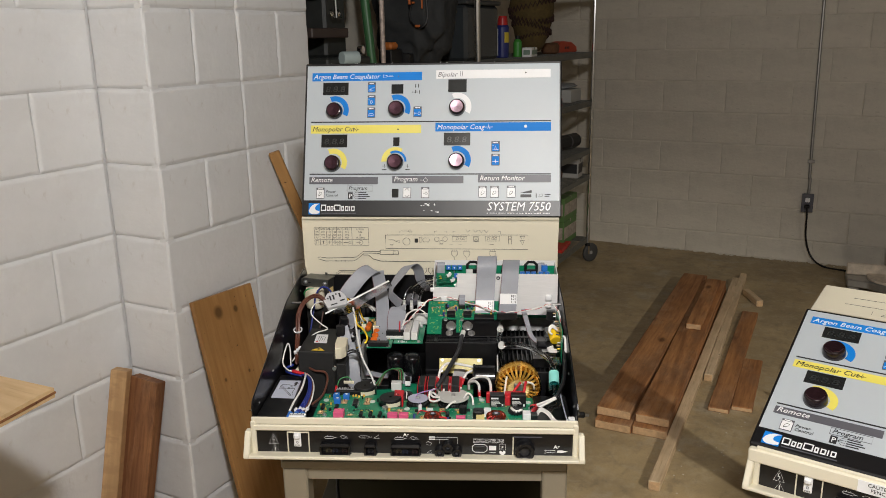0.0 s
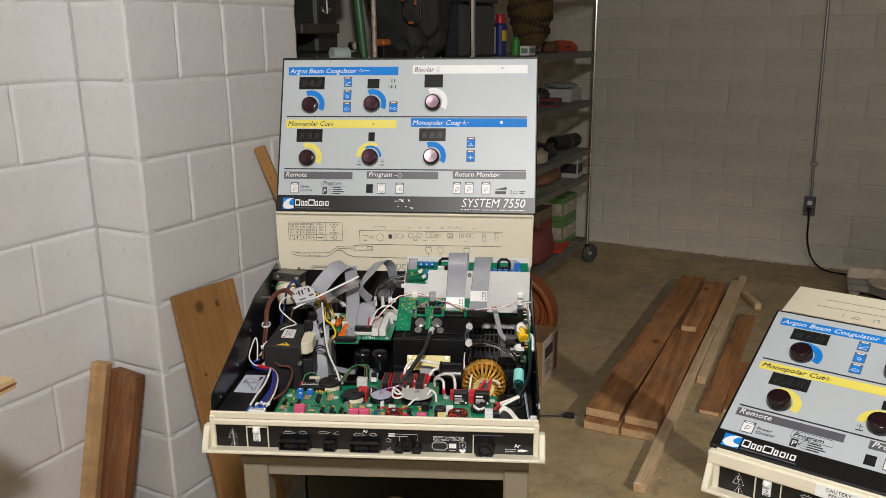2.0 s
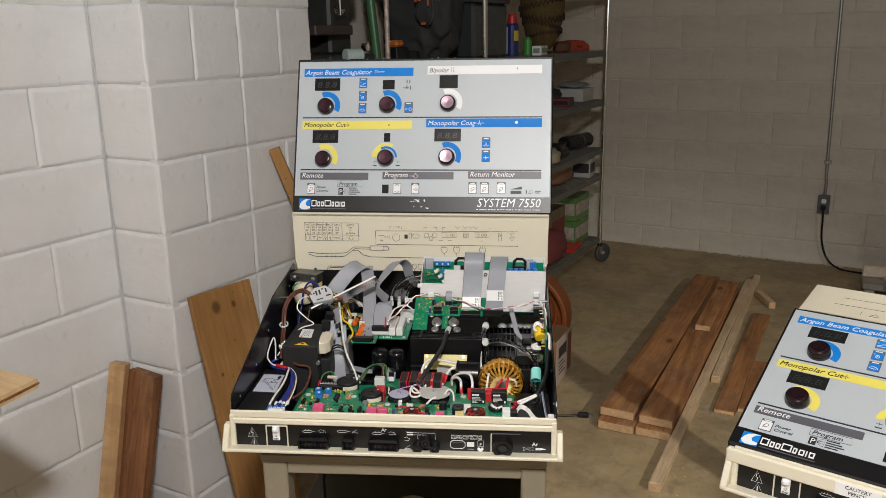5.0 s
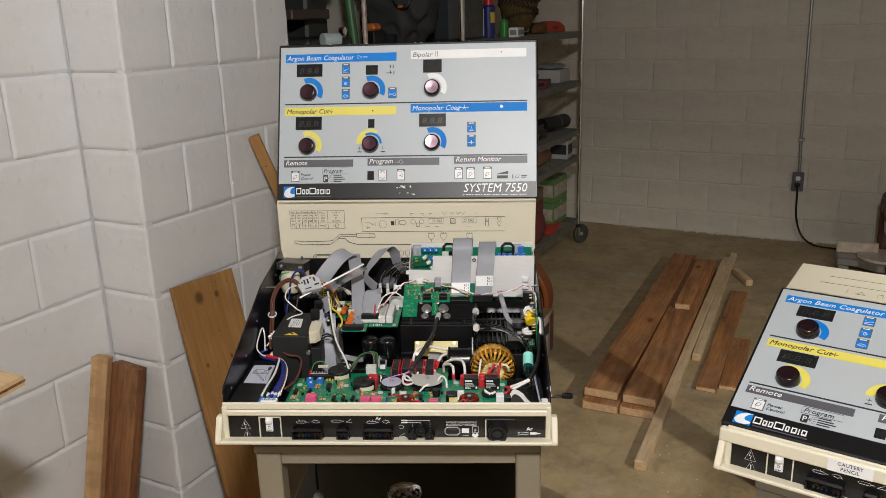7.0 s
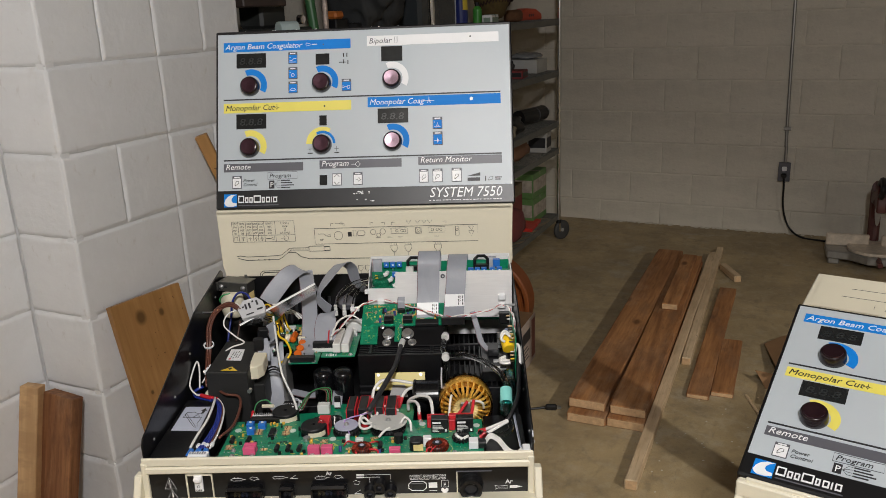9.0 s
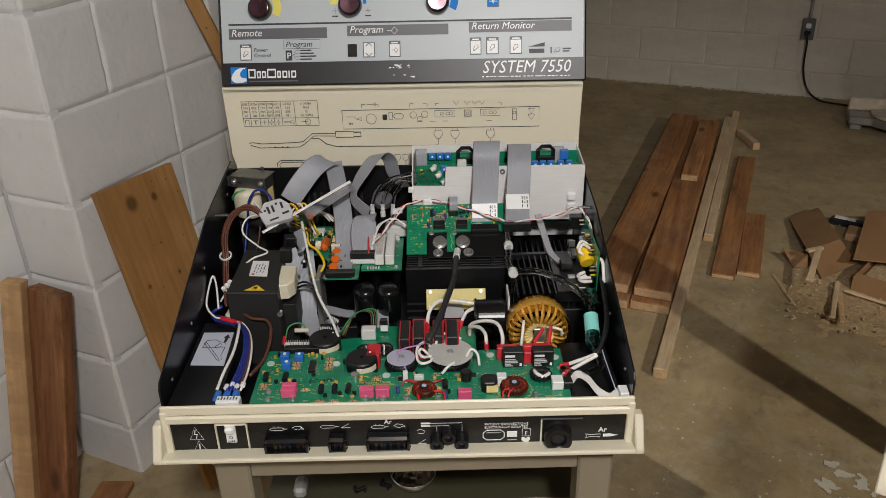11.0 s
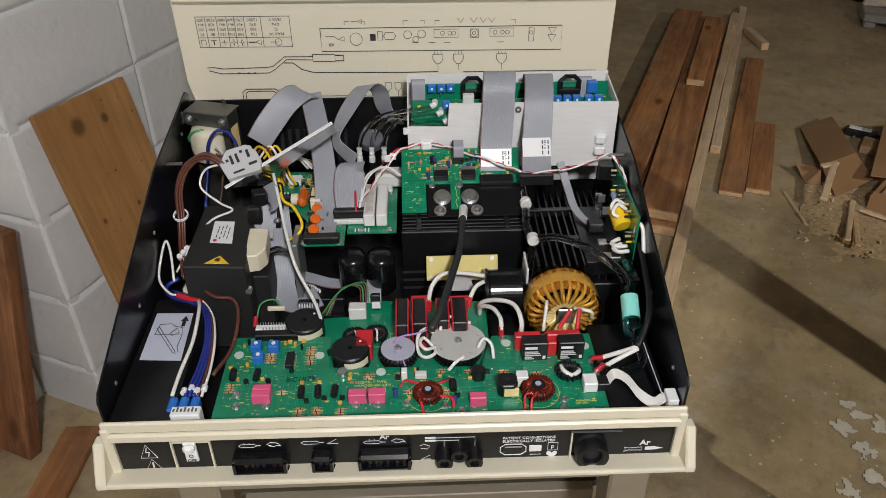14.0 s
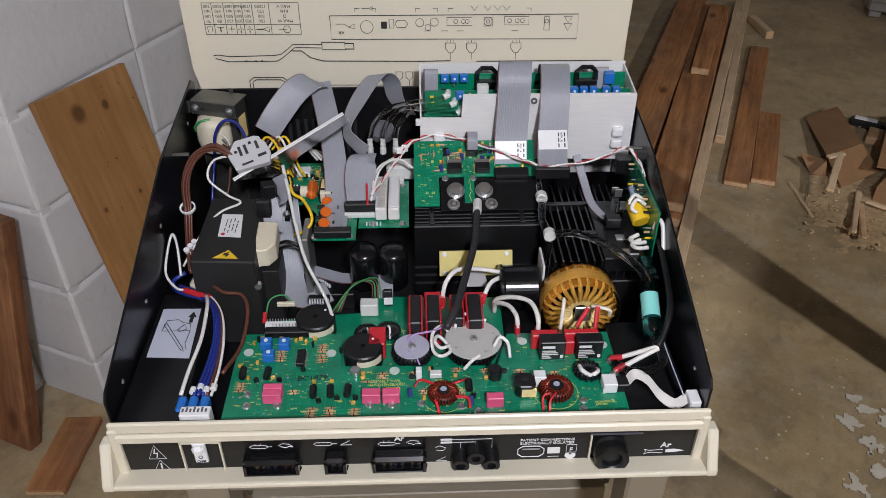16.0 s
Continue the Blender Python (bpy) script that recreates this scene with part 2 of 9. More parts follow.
KNOBL = mat("bright_anodised_knob", (0.55, 0.40, 0.50), 0.22, metal=1.0, vary=0.15, scale=60)
STEEL = mat("bright_steel", (0.62, 0.62, 0.62), 0.28, metal=1.0, vary=0.08, scale=40)
CHROME = mat("chrome_plating", (0.75, 0.75, 0.75), 0.15, metal=1.0, vary=0.05)
ALU = mat("brushed_aluminium", (0.82, 0.81, 0.80), 0.36, metal=0.12, vary=0.06, scale=30, stretch=(1, 1, 12))
STAND = mat("taupe_stand_paint", (0.265, 0.228, 0.166), 0.42, vary=0.05, scale=7, bump=0.04, bump_scale=200)
GREEN = mat("green_circuit_board", (0.003, 0.215, 0.108), 0.3, vary=0.25, scale=45, bump=0.05, bump_scale=250, coat=0.4)
RIBBON = mat("grey_ribbon_cable", (0.30, 0.312, 0.345), 0.42, vary=0.06, scale=30)
PINE = wood("pine_board", (0.46, 0.25, 0.095), (0.33, 0.165, 0.056), 0.42, 9, "z", spots=((0.033, 0.742, 0.025), (-0.031, 0.736, 0.012), (-0.026, 0.545, 0.007), (0.065, 0.548, 0.008)))
PLANK = wood("brown_plank", (0.50, 0.235, 0.09), (0.25, 0.105, 0.04), 0.7, 30, "y")
PLANKP = wood("pale_batten", (0.72, 0.56, 0.37), (0.54, 0.39, 0.24), 0.65, 12, "y", knots=False)
STUD = wood("reddish_stud", (0.40, 0.185, 0.078), (0.19, 0.078, 0.034), 0.65, 26, "z")
STUDP = wood("pale_stud", (0.66, 0.43, 0.23), (0.49, 0.30, 0.145), 0.6, 9, "z", knots=False)
overlay(PLANK, 7.0, 0.50, 0.70, 0.40, (0.46, 0.29, 0.18), 7, (1, 0.35, 1))
overlay(PLANK, 26.0, 0.58, 0.72, 0.50, (0.12, 0.06, 0.035), 6, (1, 0.3, 1))
overlay(PLANKP, 16.0, 0.54, 0.70, 0.45, (0.33, 0.23, 0.14), 6, (1, 0.3, 1))
overlay(PINE, 40.0, 0.60, 0.72, 0.30, (0.15, 0.07, 0.025), 6, (1, 1, 0.2))
overlay(STUD, 18.0, 0.56, 0.72, 0.40, (0.47, 0.28, 0.16), 6, (1, 1, 0.25))
overlay(STUDP, 16.0, 0.56, 0.72, 0.40, (0.36, 0.18, 0.08), 6, (1, 1, 0.2))
PLY = wood("plywood_face", (0.68, 0.49, 0.28), (0.55, 0.37, 0.19), 0.6, 9, "x", knots=False)
overlay(PLANK, 7.0, 0.50, 0.66, 0.55, (0.14, 0.066, 0.032), 8, (1, 0.3, 1))
overlay(PLANK, 5.0, 0.54, 0.70, 0.45, (0.47, 0.34, 0.22), 8, (1, 0.5, 1))
overlay(PLANK, 120.0, 0.58, 0.68, 0.3, (0.11, 0.05, 0.025), 3, (1, 0.06, 1))
overlay(PLANK, 60.0, 0.69, 0.72, 0.5, (0.05, 0.028, 0.018), 3)
overlay(PLANKP, 110.0, 0.58, 0.68, 0.45, (0.30, 0.20, 0.11), 3, (1, 0.06, 1))
overlay(PLANKP, 48.0, 0.69, 0.72, 0.8, (0.07, 0.045, 0.03), 3, (1, 0.4, 1))
overlay(STUD, 11.0, 0.47, 0.62, 0.6, (0.085, 0.036, 0.02), 8, (1, 1, 0.35))
overlay(STUD, 120.0, 0.58, 0.66, 0.5, (0.07, 0.03, 0.017), 3, (1, 1, 0.06))
overlay(STUDP, 9.0, 0.46, 0.56, 0.45, (0.38, 0.225, 0.11), 3, (1.2, 1.2, 2.6))
overlay(PINE, 75.0, 0.715, 0.73, 0.9, (0.05, 0.022, 0.01), 2)
overlay(PINE, 130.0, 0.60, 0.70, 0.35, (0.22, 0.10, 0.035), 3, (1, 1, 0.05))
overlay(PLY, 8.0, 0.50, 0.66, 0.35, (0.42, 0.26, 0.12), 6, (0.25, 1, 1))
overlay(PLY, 140.0, 0.58, 0.68, 0.35, (0.36, 0.22, 0.11), 3, (0.06, 1, 1))


# ---- helpers for meshes ----
def link(name, bm, material, parent=None, label="", smooth=False):
    me = bpy.data.meshes.new(name)
    bm.to_mesh(me)
    bm.free()
    if smooth:
        me.shade_smooth()
    me.materials.append(material)
    ob = new(name, me)
    if parent is not None:
        ob.parent = parent
    if label:
        ob["label"] = label
    return ob


def part(name, bm, material, parent, label="", smooth=False):
    return link(name, bm, material, parent, label, smooth)


def empty(name, m, label, category, group=""):
    ob = new(name)
    ob.empty_display_size = 0.05
    ob.matrix_basis = m
    return tagged(ob, label, category, group)


def add_box(bm, x0, x1, y0, y1, z0, z1, bevel=0.0, m=None):
    made = bmesh.ops.create_cube(bm, size=1.0)["verts"]
    for v in made:
        v.co = Vector(((x0 + x1) / 2 + v.co.x * (x1 - x0), (y0 + y1) / 2 + v.co.y * (y1 - y0), (z0 + z1) / 2 + v.co.z * (z1 - z0)))
    if bevel:
        edges = list({e for v in made for e in v.link_edges})
        made = bmesh.ops.bevel(bm, geom=edges, offset=bevel, segments=1, affect="EDGES", profile=0.5)["verts"]
    if m is not None:
        bmesh.ops.transform(bm, matrix=m, verts=list({v for v in made if v.is_valid}))
    return made


def box(x0, x1, y0, y1, z0, z1, bevel=0.0, m=None):
    bm = bmesh.new()
    add_box(bm, x0, x1, y0, y1, z0, z1, bevel, m)
    return bm


def add_cyl(bm, r, h, m=None, seg=24, r2=None, bevel=0.0):
    """A closed cylinder or cone frustum along z, from 0 to h."""
    made = bmesh.ops.create_cone(bm, cap_ends=True, segments=seg, radius1=r, radius2=r if r2 is None else r2, depth=h)["verts"]
    for v in made:
        v.co.z += h / 2
    if bevel:
        caps = [e for v in made for e in v.link_edges if abs(e.verts[0].co.z - e.verts[1].co.z) < 1e-6]
        made = bmesh.ops.bevel(bm, geom=list(set(caps)), offset=bevel, segments=2, affect="EDGES", profile=0.6)["verts"] + [v for v in made if v.is_valid]
    if m is not None:
        bmesh.ops.transform(bm, matrix=m, verts=list({v for v in made if v.is_valid}))
    return made


def cyl(r, h, m=None, seg=24, r2=None, bevel=0.0):
    bm = bmesh.new()
    add_cyl(bm, r, h, m, seg, r2, bevel)
    return bm


def lathe(profile, seg=28, m=None):
    """A solid of revolution about z from (radius, height) pairs."""
    bm = bmesh.new()
    rings = []
    for r, z in profile:
        if r < 1e-6:
            rings.append([bm.verts.new((0, 0, z))])
        else:
            rings.append([bm.verts.new((r * math.cos(2 * math.pi * k / seg), r * math.sin(2 * math.pi * k / seg), z)) for k in range(seg)])
    for a, b in zip(rings, rings[1:]):
        for k in range(seg):
            q = (k + 1) % seg
            if len(a) == 1 and len(b) == 1:
                continue
            if len(a) == 1:
                bm.faces.new((a[0], b[k], b[q]))
            elif len(b) == 1:
                bm.faces.new((a[k], a[q], b[0]))
            else:
                bm.faces.new((a[k], a[q], b[q], b[k]))
    bmesh.ops.recalc_face_normals(bm, faces=bm.faces)
    if m is not None:
        bmesh.ops.transform(bm, matrix=m, verts=bm.verts)
    return bm


def smooth_path(points, steps=8):
    """Catmull-Rom through the points."""
    p = [Vector(q) for q in points]
    if len(p) < 3:
        return p
    p = [2 * p[0] - p[1], *p, 2 * p[-1] - p[-2]]
    out = []
    for i in range(1, len(p) - 2):
        a, b, c, d = p[i - 1 : i + 3]
        for k in range(steps):
            t = k / steps
            out.append(0.5 * (2 * b + (c - a) * t + (2 * a - 5 * b + 4 * c - d) * t * t + (3 * b - a - 3 * c + d) * t ** 3))
    out.append(p[-2])
    return out


def add_tube(bm, points, r, seg=8, steps=6, sharp=False):
    path = [Vector(q) for q in points] if sharp else smooth_path(points, steps)
    rings = []
    side = None
    for i, p in enumerate(path):
        t = (path[min(i + 1, len(path) - 1)] - path[max(i - 1, 0)]).normalized()
        if side is None:
            side = t.orthogonal().normalized()
        side = (side - t * side.dot(t)).normalized()
        up = t.cross(side)
        rings.append([bm.verts.new(p + r * (math.cos(2 * math.pi * k / seg) * side + math.sin(2 * math.pi * k / seg) * up)) for k in range(seg)])
    for a, b in zip(rings, rings[1:]):
        for k in range(seg):
            bm.faces.new((a[k], a[(k + 1) % seg], b[(k + 1) % seg], b[k]))
    bm.faces.new(rings[0][::-1])
    bm.faces.new(rings[-1])


def tube(points, r, seg=8, steps=6, sharp=False):
    bm = bmesh.new()
    add_tube(bm, points, r, seg, steps, sharp)
    return bm


def prism(outline, h, m=None, bevel=0.0):
    """A flat outline in x and y, raised by h."""
    bm = bmesh.new()
    low = [bm.verts.new((x, y, 0)) for x, y in outline]
    face = bm.faces.new(low)
    made = bmesh.ops.extrude_face_region(bm, geom=[face])["geom"]
    bmesh.ops.translate(bm, vec=(0, 0, h), verts=[g for g in made if isinstance(g, bmesh.types.BMVert)])
    bmesh.ops.recalc_face_normals(bm, faces=bm.faces)
    if bevel:
        bmesh.ops.bevel(bm, geom=list(bm.edges), offset=bevel, segments=1, affect="EDGES")
    if m is not None:
        bmesh.ops.transform(bm, matrix=m, verts=bm.verts)
    return bm


def arc(r0, r1, a0, a1, n=20):
    """The outline of a ring's sector, degrees from +x."""
    pts = [(r1 * math.cos(radians(a0 + (a1 - a0) * k / n)), r1 * math.sin(radians(a0 + (a1 - a0) * k / n))) for k in range(n + 1)]
    return pts + [(r0 * math.cos(radians(a1 + (a0 - a1) * k / n)), r0 * math.sin(radians(a1 + (a0 - a1) * k / n))) for k in range(n + 1)]


def words(text, size, material, parent, m, name="lettering", shear=0.0, align="LEFT", wide=1.0, thick=0.0003, bold=0.0, label=""):
    """Words in the built-in font as a thin mesh, their baseline at the pose m."""
    cu = bpy.data.curves.new(name, "FONT")
    cu.body, cu.size, cu.shear, cu.align_x, cu.extrude, cu.offset = text, size, shear, align, thick, bold
    cu.resolution_u = 2
    tmp = bpy.data.objects.new(name, cu)
    scene.collection.objects.link(tmp)
    me = bpy.data.meshes.new_from_object(tmp.evaluated_get(bpy.context.evaluated_depsgraph_get()))
    bpy.data.objects.remove(tmp)
    me.transform(m @ Matrix.Diagonal((wide, 1, 1, 1)))
    me.materials.clear()
    me.materials.append(material)
    ob = new(name, me)
    ob.parent = parent
    if label:
        ob["label"] = label
    return ob


# ---- the structure ----
COURSE, FIRST = 0.2045, 0.1435
WX, PX, PY, PE, BY, CEIL_Z = -1.674, -1.47, 1.70, 2.40, 5.775, 2.36


def slab(name, x0, x1, y0, y1, z0, z1, material, label, category="wall"):
    return tagged(link(name, box(x0, x1, y0, y1, z0, z1), material), label, category, kind="structure")


floor = slab("floor", -2.6, 4.2, -3.4, 6.3, -0.12, 0.0, CONCRETE, "worn stained grey concrete basement floor", "floor")
ceiling = slab("ceiling", -2.6, 4.2, -3.4, 6.3, CEIL_Z, CEIL_Z + 0.1, CEIL, "plain unlit basement ceiling", "ceiling")
R = 0.0085
wall_left = slab("wall_left", WX - 0.2, WX - R, -3.2, PY + 0.2, 0.0, CEIL_Z, MORTAR, "white painted concrete block wall")
pillar = slab("wall_pier", WX - R + 0.002, PX - R, PY + R, PE - R, 0.0, CEIL_Z, MORTAR, "white painted concrete block pier")
wall_alcove = slab("wall_alcove", -2.1, -1.9, PE - 0.4, 5.97, 0.0, CEIL_Z, BACKPAINT, "dim painted block wall behind the shelving")
wall_back = slab("wall_back", -1.9, 4.0, BY + 0.0032, BY + 0.2, 0.0, CEIL_Z, BACKPAINT, "off-white painted concrete block back wall")
wall_right = slab("wall_right", 4.0, 4.2, -3.2, 5.97, 0.0, CEIL_Z, BACKPAINT, "plain painted wall")
wall_front = slab("wall_front", WX - 0.2, 4.0, -3.4, -3.2, 0.0, CEIL_Z, BACKPAINT, "plain painted wall")

# unseen column by the second generator, added to cast the floor's shadow band
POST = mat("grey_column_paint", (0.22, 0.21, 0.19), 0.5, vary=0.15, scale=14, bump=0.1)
column = empty("shadow_column", pose(1.188, 1.853, 0), "unseen round column on a base plate, added to cast a floor shadow", "column")
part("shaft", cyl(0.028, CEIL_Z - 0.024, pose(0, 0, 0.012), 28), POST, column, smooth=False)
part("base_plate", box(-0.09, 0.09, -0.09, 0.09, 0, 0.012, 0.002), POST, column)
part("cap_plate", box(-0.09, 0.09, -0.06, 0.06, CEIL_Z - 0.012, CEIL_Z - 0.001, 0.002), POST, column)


# ---- things on the floor and against the walls ----
SAWN = mat("sawn_end_grain", (0.58, 0.38, 0.21), 0.8, vary=0.25, scale=60, bump=0.2, bump_scale=150)


def board(name, label, p0, p1, width, thick, z0, material, category="plank", group="", tilt=0.0, bevel=0.003):
    """A sawn board lying from p0 to p1, its underside at z0."""
    d = Vector(p1) - Vector(p0)
    mid = (Vector(p0) + Vector(p1)) / 2
    bm = box(-width / 2, width / 2, -d.length / 2, d.length / 2, 0, thick, bevel)
    bmesh.ops.subdivide_edges(bm, edges=[e for e in bm.edges if e.calc_length() > d.length * 0.6], cuts=14)
    rnd = random.Random(round(mid.x * 1000 + mid.y * 77))
    for v in bm.verts:
        v.co.x += rnd.uniform(-0.0012, 0.0012) + 0.02 * width * noise.noise((v.co.y * 3, mid.x * 9, 1))
        v.co.y += 0.05 * width * noise.noise((v.co.x * 30, mid.y * 9, v.co.z * 20))
        v.co.z += rnd.uniform(-0.001, 0.0005) if v.co.z > thick / 2 else 0
    ob = link(name, bm, material)
    ob.data.materials.append(SAWN)
    for f in ob.data.polygons:
        if abs(f.normal.y) > 0.9:
            f.material_index = 1
    ob.matrix_basis = pose(mid.x, mid.y, z0, tilt, 0, math.degrees(math.atan2(d.y, d.x)) - 90)
    return tagged(ob, label, category, group)


PILE = "planks stacked on the floor"
board("floor_plank", "dusty reddish-brown plank lying under another plank", (-0.545, 2.950), (-0.60, 4.93), 0.140, 0.037, 0.001, PLANK, group=PILE)
board("floor_plank", "dusty reddish-brown plank stacked on another plank", (-0.553, 2.99), (-0.592, 4.95), 0.136, 0.037, 0.039, PLANK, group=PILE)
board("floor_plank", "long reddish-brown plank under a shorter one", (-0.404, 2.962), (-0.472, 4.90), 0.134, 0.037, 0.001, PLANK, group=PILE)
board("floor_plank", "dusty reddish-brown plank lying on another plank", (-0.402, 2.99), (-0.472, 4.88), 0.128, 0.037, 0.039, PLANK, group=PILE)
board("plank_offcut", "brown timber offcut resting on the plank stack", (-0.433, 3.99), (-0.461, 4.79), 0.072, 0.030, 0.0765, PLANK, "offcut")
board("wooden_batten", "long pale square wooden batten on the floor", (-0.305, 2.60), (-0.378, 5.11), 0.040, 0.036, 0.0, PLANKP, "batten", "battens on the floor")
board("wooden_batten", "shorter pale wooden batten beside a longer one", (-0.290, 3.575), (-0.350, 5.23), 0.036, 0.034, 0.0, PLANKP, "batten", "battens on the floor")
board("floor_board", "thin orange-brown board lying flat on concrete", (-0.203, 3.285), (-0.230, 4.55), 0.082, 0.020, 0.0, PLANK, "board")
board("floor_board", "short knotty brown board lying flat on concrete", (-0.119, 3.335), (-0.137, 3.87), 0.082, 0.020, 0.0, PLANK, "board")
board("batten_offcut", "small pale offcut of wood on concrete", (-0.198, 4.71), (-0.297, 4.91), 0.036, 0.036, 0.0, PLANKP, "offcut")
board("wood_sliver", "thin pale splinter of wood on concrete", (0.045, 3.183), (-0.037, 3.383), 0.012, 0.006, 0.0, PLANKP, "sliver")
board("board_offcut", "reddish-brown board offcut lying by the block wall", (-1.421, 1.447), (-1.495, 1.642), 0.085, 0.018, 0.0, PLANK, "offcut")


def leaning(name, label, foot, top, width, thick, material, face, category):
    """A board whose back edge line runs from foot to top, its broad side turned towards face."""
    z = (Vector(top) - Vector(foot))
    n = Vector(face).normalized()
    n = (n - z.normalized() * n.dot(z.normalized())).normalized()
    x = n.cross(z.normalized())
    bm = box(-width / 2, width / 2, -thick, 0, 0, z.length, 0.002)
    ob = link(name, bm, material)
    rot = Matrix((-x, n, z.normalized())).transposed().to_4x4()
    if rot.determinant() < 0:
        rot = Matrix((x, n, z.normalized())).transposed().to_4x4()
    ob.matrix_basis = Matrix.Translation(foot) @ rot @ Matrix.Translation((0, thick, 0))
    return tagged(ob, label, category)


leaning("pine_board", "knotty varnished pine board leaning against the block pier", (-1.262, 1.825, 0.0), (-1.446, 1.852, 0.772), 0.222, 0.018, PINE, (1, -0.1, 0.25), "board")
leaning("wooden_stick", "slim brown wooden stick leaning against the pier", (-1.22, 2.50, 0.0), (-1.455, 2.16, 1.148), 0.035, 0.018, PINE, (0.6, -1, 0.1), "stick")
leaning("pale_stud", "pale square-cut timber stud leaning in the wall corner", (-1.652, 1.515, 0.0), (-1.622, 1.634, 0.588), 0.048, 0.036, STUDP, (0.36, -0.93, 0), "stud")
leaning("brown_stud", "reddish-brown knotty stud leaning in the wall corner", (-1.592, 1.557, 0.0), (-1.549, 1.666, 0.560), 0.098, 0.036, STUD, (0.03, -1, 0), "stud")

# plywood sheet on a bench, of which only the corner comes into view
bench = empty("plywood_bench", pose(-1.30, 0.55, 0, 0, 0, 0), "narrow raw plywood bench top on plain wooden legs", "bench")
part("bench_top", prism([(0.055, -0.55), (0.18, -0.55), (0.282, 0.325), (0.262, 0.452), (0.055, 0.441)], 0.018, pose(0, 0, 0.888)), PLY, bench)
part("edge_ply", prism([(0.0535, -0.5515), (0.1812, -0.5515), (0.2835, 0.325), (0.2635, 0.4535), (0.0535, 0.4425)], 0.004, pose(0, 0, 0.895)), STUD, bench, "dark glue line of the plywood")
for lx, ly in ((0.09, -0.50), (0.15, -0.40), (0.09, -0.10), (0.18, -0.02)):
    part("leg", box(lx - 0.03, lx + 0.03, ly - 0.03, ly + 0.03, 0, 0.888, 0.003), STUDP, bench)

# ---- sawdust, cardboard and offcuts ----
DUST = mat("sawdust", (0.50, 0.36, 0.20), 0.9, vary=0.35, scale=60, bump=1.0, bump_scale=160)
CARD = mat("cardboard", (0.30, 0.165, 0.075), 0.75, vary=0.14, scale=9, bump=0.1, bump_scale=200, rnd=0.12)
rnd = random.Random(5)
bm = bmesh.new()
N, M = 46, 40
grid = {}
for i in range(N):
    for j in range(M):
        x, y = 0.02 + 0.80 * i / (N - 1), 2.93 + 0.95 * j / (M - 1)
        edge = 0.5 - math.hypot((x - 0.44) / 0.42, (y - 3.33) / 0.37) * 0.5 + 0.16 * noise.noise((x * 6, y * 6, 0)) + 0.07 * noise.noise((x * 25, y * 25, 2))
        hgt = max(0.0, min(1.0, edge * 6)) * 0.012 + 0.010 * max(0, edge) * (1 + noise.noise((x * 18, y * 18, 4)))
        grid[i, j] = bm.verts.new((x, y, hgt if edge > 0 else -0.004))
for i in range(N - 1):
    for j in range(M - 1):
        q = [grid[i, j], grid[i + 1, j], grid[i + 1, j + 1], grid[i, j + 1]]
        if max(v.co.z for v in q) > 0:
            bm.faces.new(q)
bmesh.ops.delete(bm, geom=[v for v in bm.verts if not v.link_faces], context="VERTS")
tagged(link("sawdust_heap", bm, DUST, smooth=True), "pale yellow heap of sawdust on concrete", "sawdust", kind="stuff")
bm = bmesh.new()
for k in range(420):
    x, y = rnd.gauss(0.32, 0.20), rnd.gauss(3.3, 0.22)
    if x < 0.0 or y < 3.0 + 0.3 * abs(x - 0.3):
        continue
    s = rnd.uniform(0.002, 0.008)
    add_box(bm, -s, s, -s * 0.35, s * 0.35, 0, 0.002, m=pose(x, y, 0.003 + 0.016 * rnd.random(), rnd.uniform(-25, 25), rnd.uniform(-25, 25), rnd.uniform(0, 180)))
tagged(link("wood_chips", bm, PLANKP), "scattered pale chips and shavings of wood", "wood chips", kind="stuff")


def leaf(name, label, corners, material=CARD, thick=0.004):
    """A stiff four-cornered sheet with its upper side through the corners."""
    c = [Vector(q) for q in corners]
    n_ = (c[1] - c[0]).cross(c[3] - c[0]).normalized()
    n_ = n_ if n_.z > 0 else -n_
    bm = bmesh.new()
    up = [bm.verts.new(q) for q in c]
    lo = [bm.verts.new(q - n_ * thick) for q in c]
    bm.faces.new(up)
    bm.faces.new(lo[::-1])
    for k in range(4):
        bm.faces.new((up[k], lo[k], lo[(k + 1) % 4], up[(k + 1) % 4]))
    bmesh.ops.recalc_face_normals(bm, faces=bm.faces)
    bmesh.ops.subdivide_edges(bm, edges=bm.edges[:], cuts=5, use_grid_fill=True)
    for v in bm.verts:
        v.co.z += 0.004 * noise.noise(v.co * 11)
    return tagged(link(name, bm, material), label, "cardboard", "torn cardboard pieces")


leaf("cardboard_piece", "bent brown piece of torn cardboard", [(-0.007, 3.87, 0.02), (0.097, 3.969, 0.045), (0.175, 3.625, 0.07), (0.069, 3.525, 0.05)])
leaf("cardboard_piece", "folded brown cardboard piece with dusty face", [(0.069, 3.525, 0.05), (0.175, 3.625, 0.07), (0.236, 3.515, 0.035), (0.123, 3.384, 0.02)])
leaf("cardboard_piece", "torn brown cardboard flap leaning on another", [(-0.018, 3.517, 0.05), (0.069, 3.506, 0.048), (0.078, 3.47, 0.006), (0.027, 3.46, 0.006)])
leaf("cardboard_piece", "large flat brown sheet of cardboard", [(0.268, 3.873, 0.095), (0.553, 3.952, 0.105), (0.523, 3.468, 0.09), (0.214, 3.443, 0.085)])
crate = empty("cardboard_box", pose(0, 0, 0), "crushed open cardboard box full of sawdust", "box")
P_, Q_ = Vector((0.218, 3.338, 0.0)), Vector((0.554, 3.212, 0.0))
d_ = (Q_ - P_).normalized()
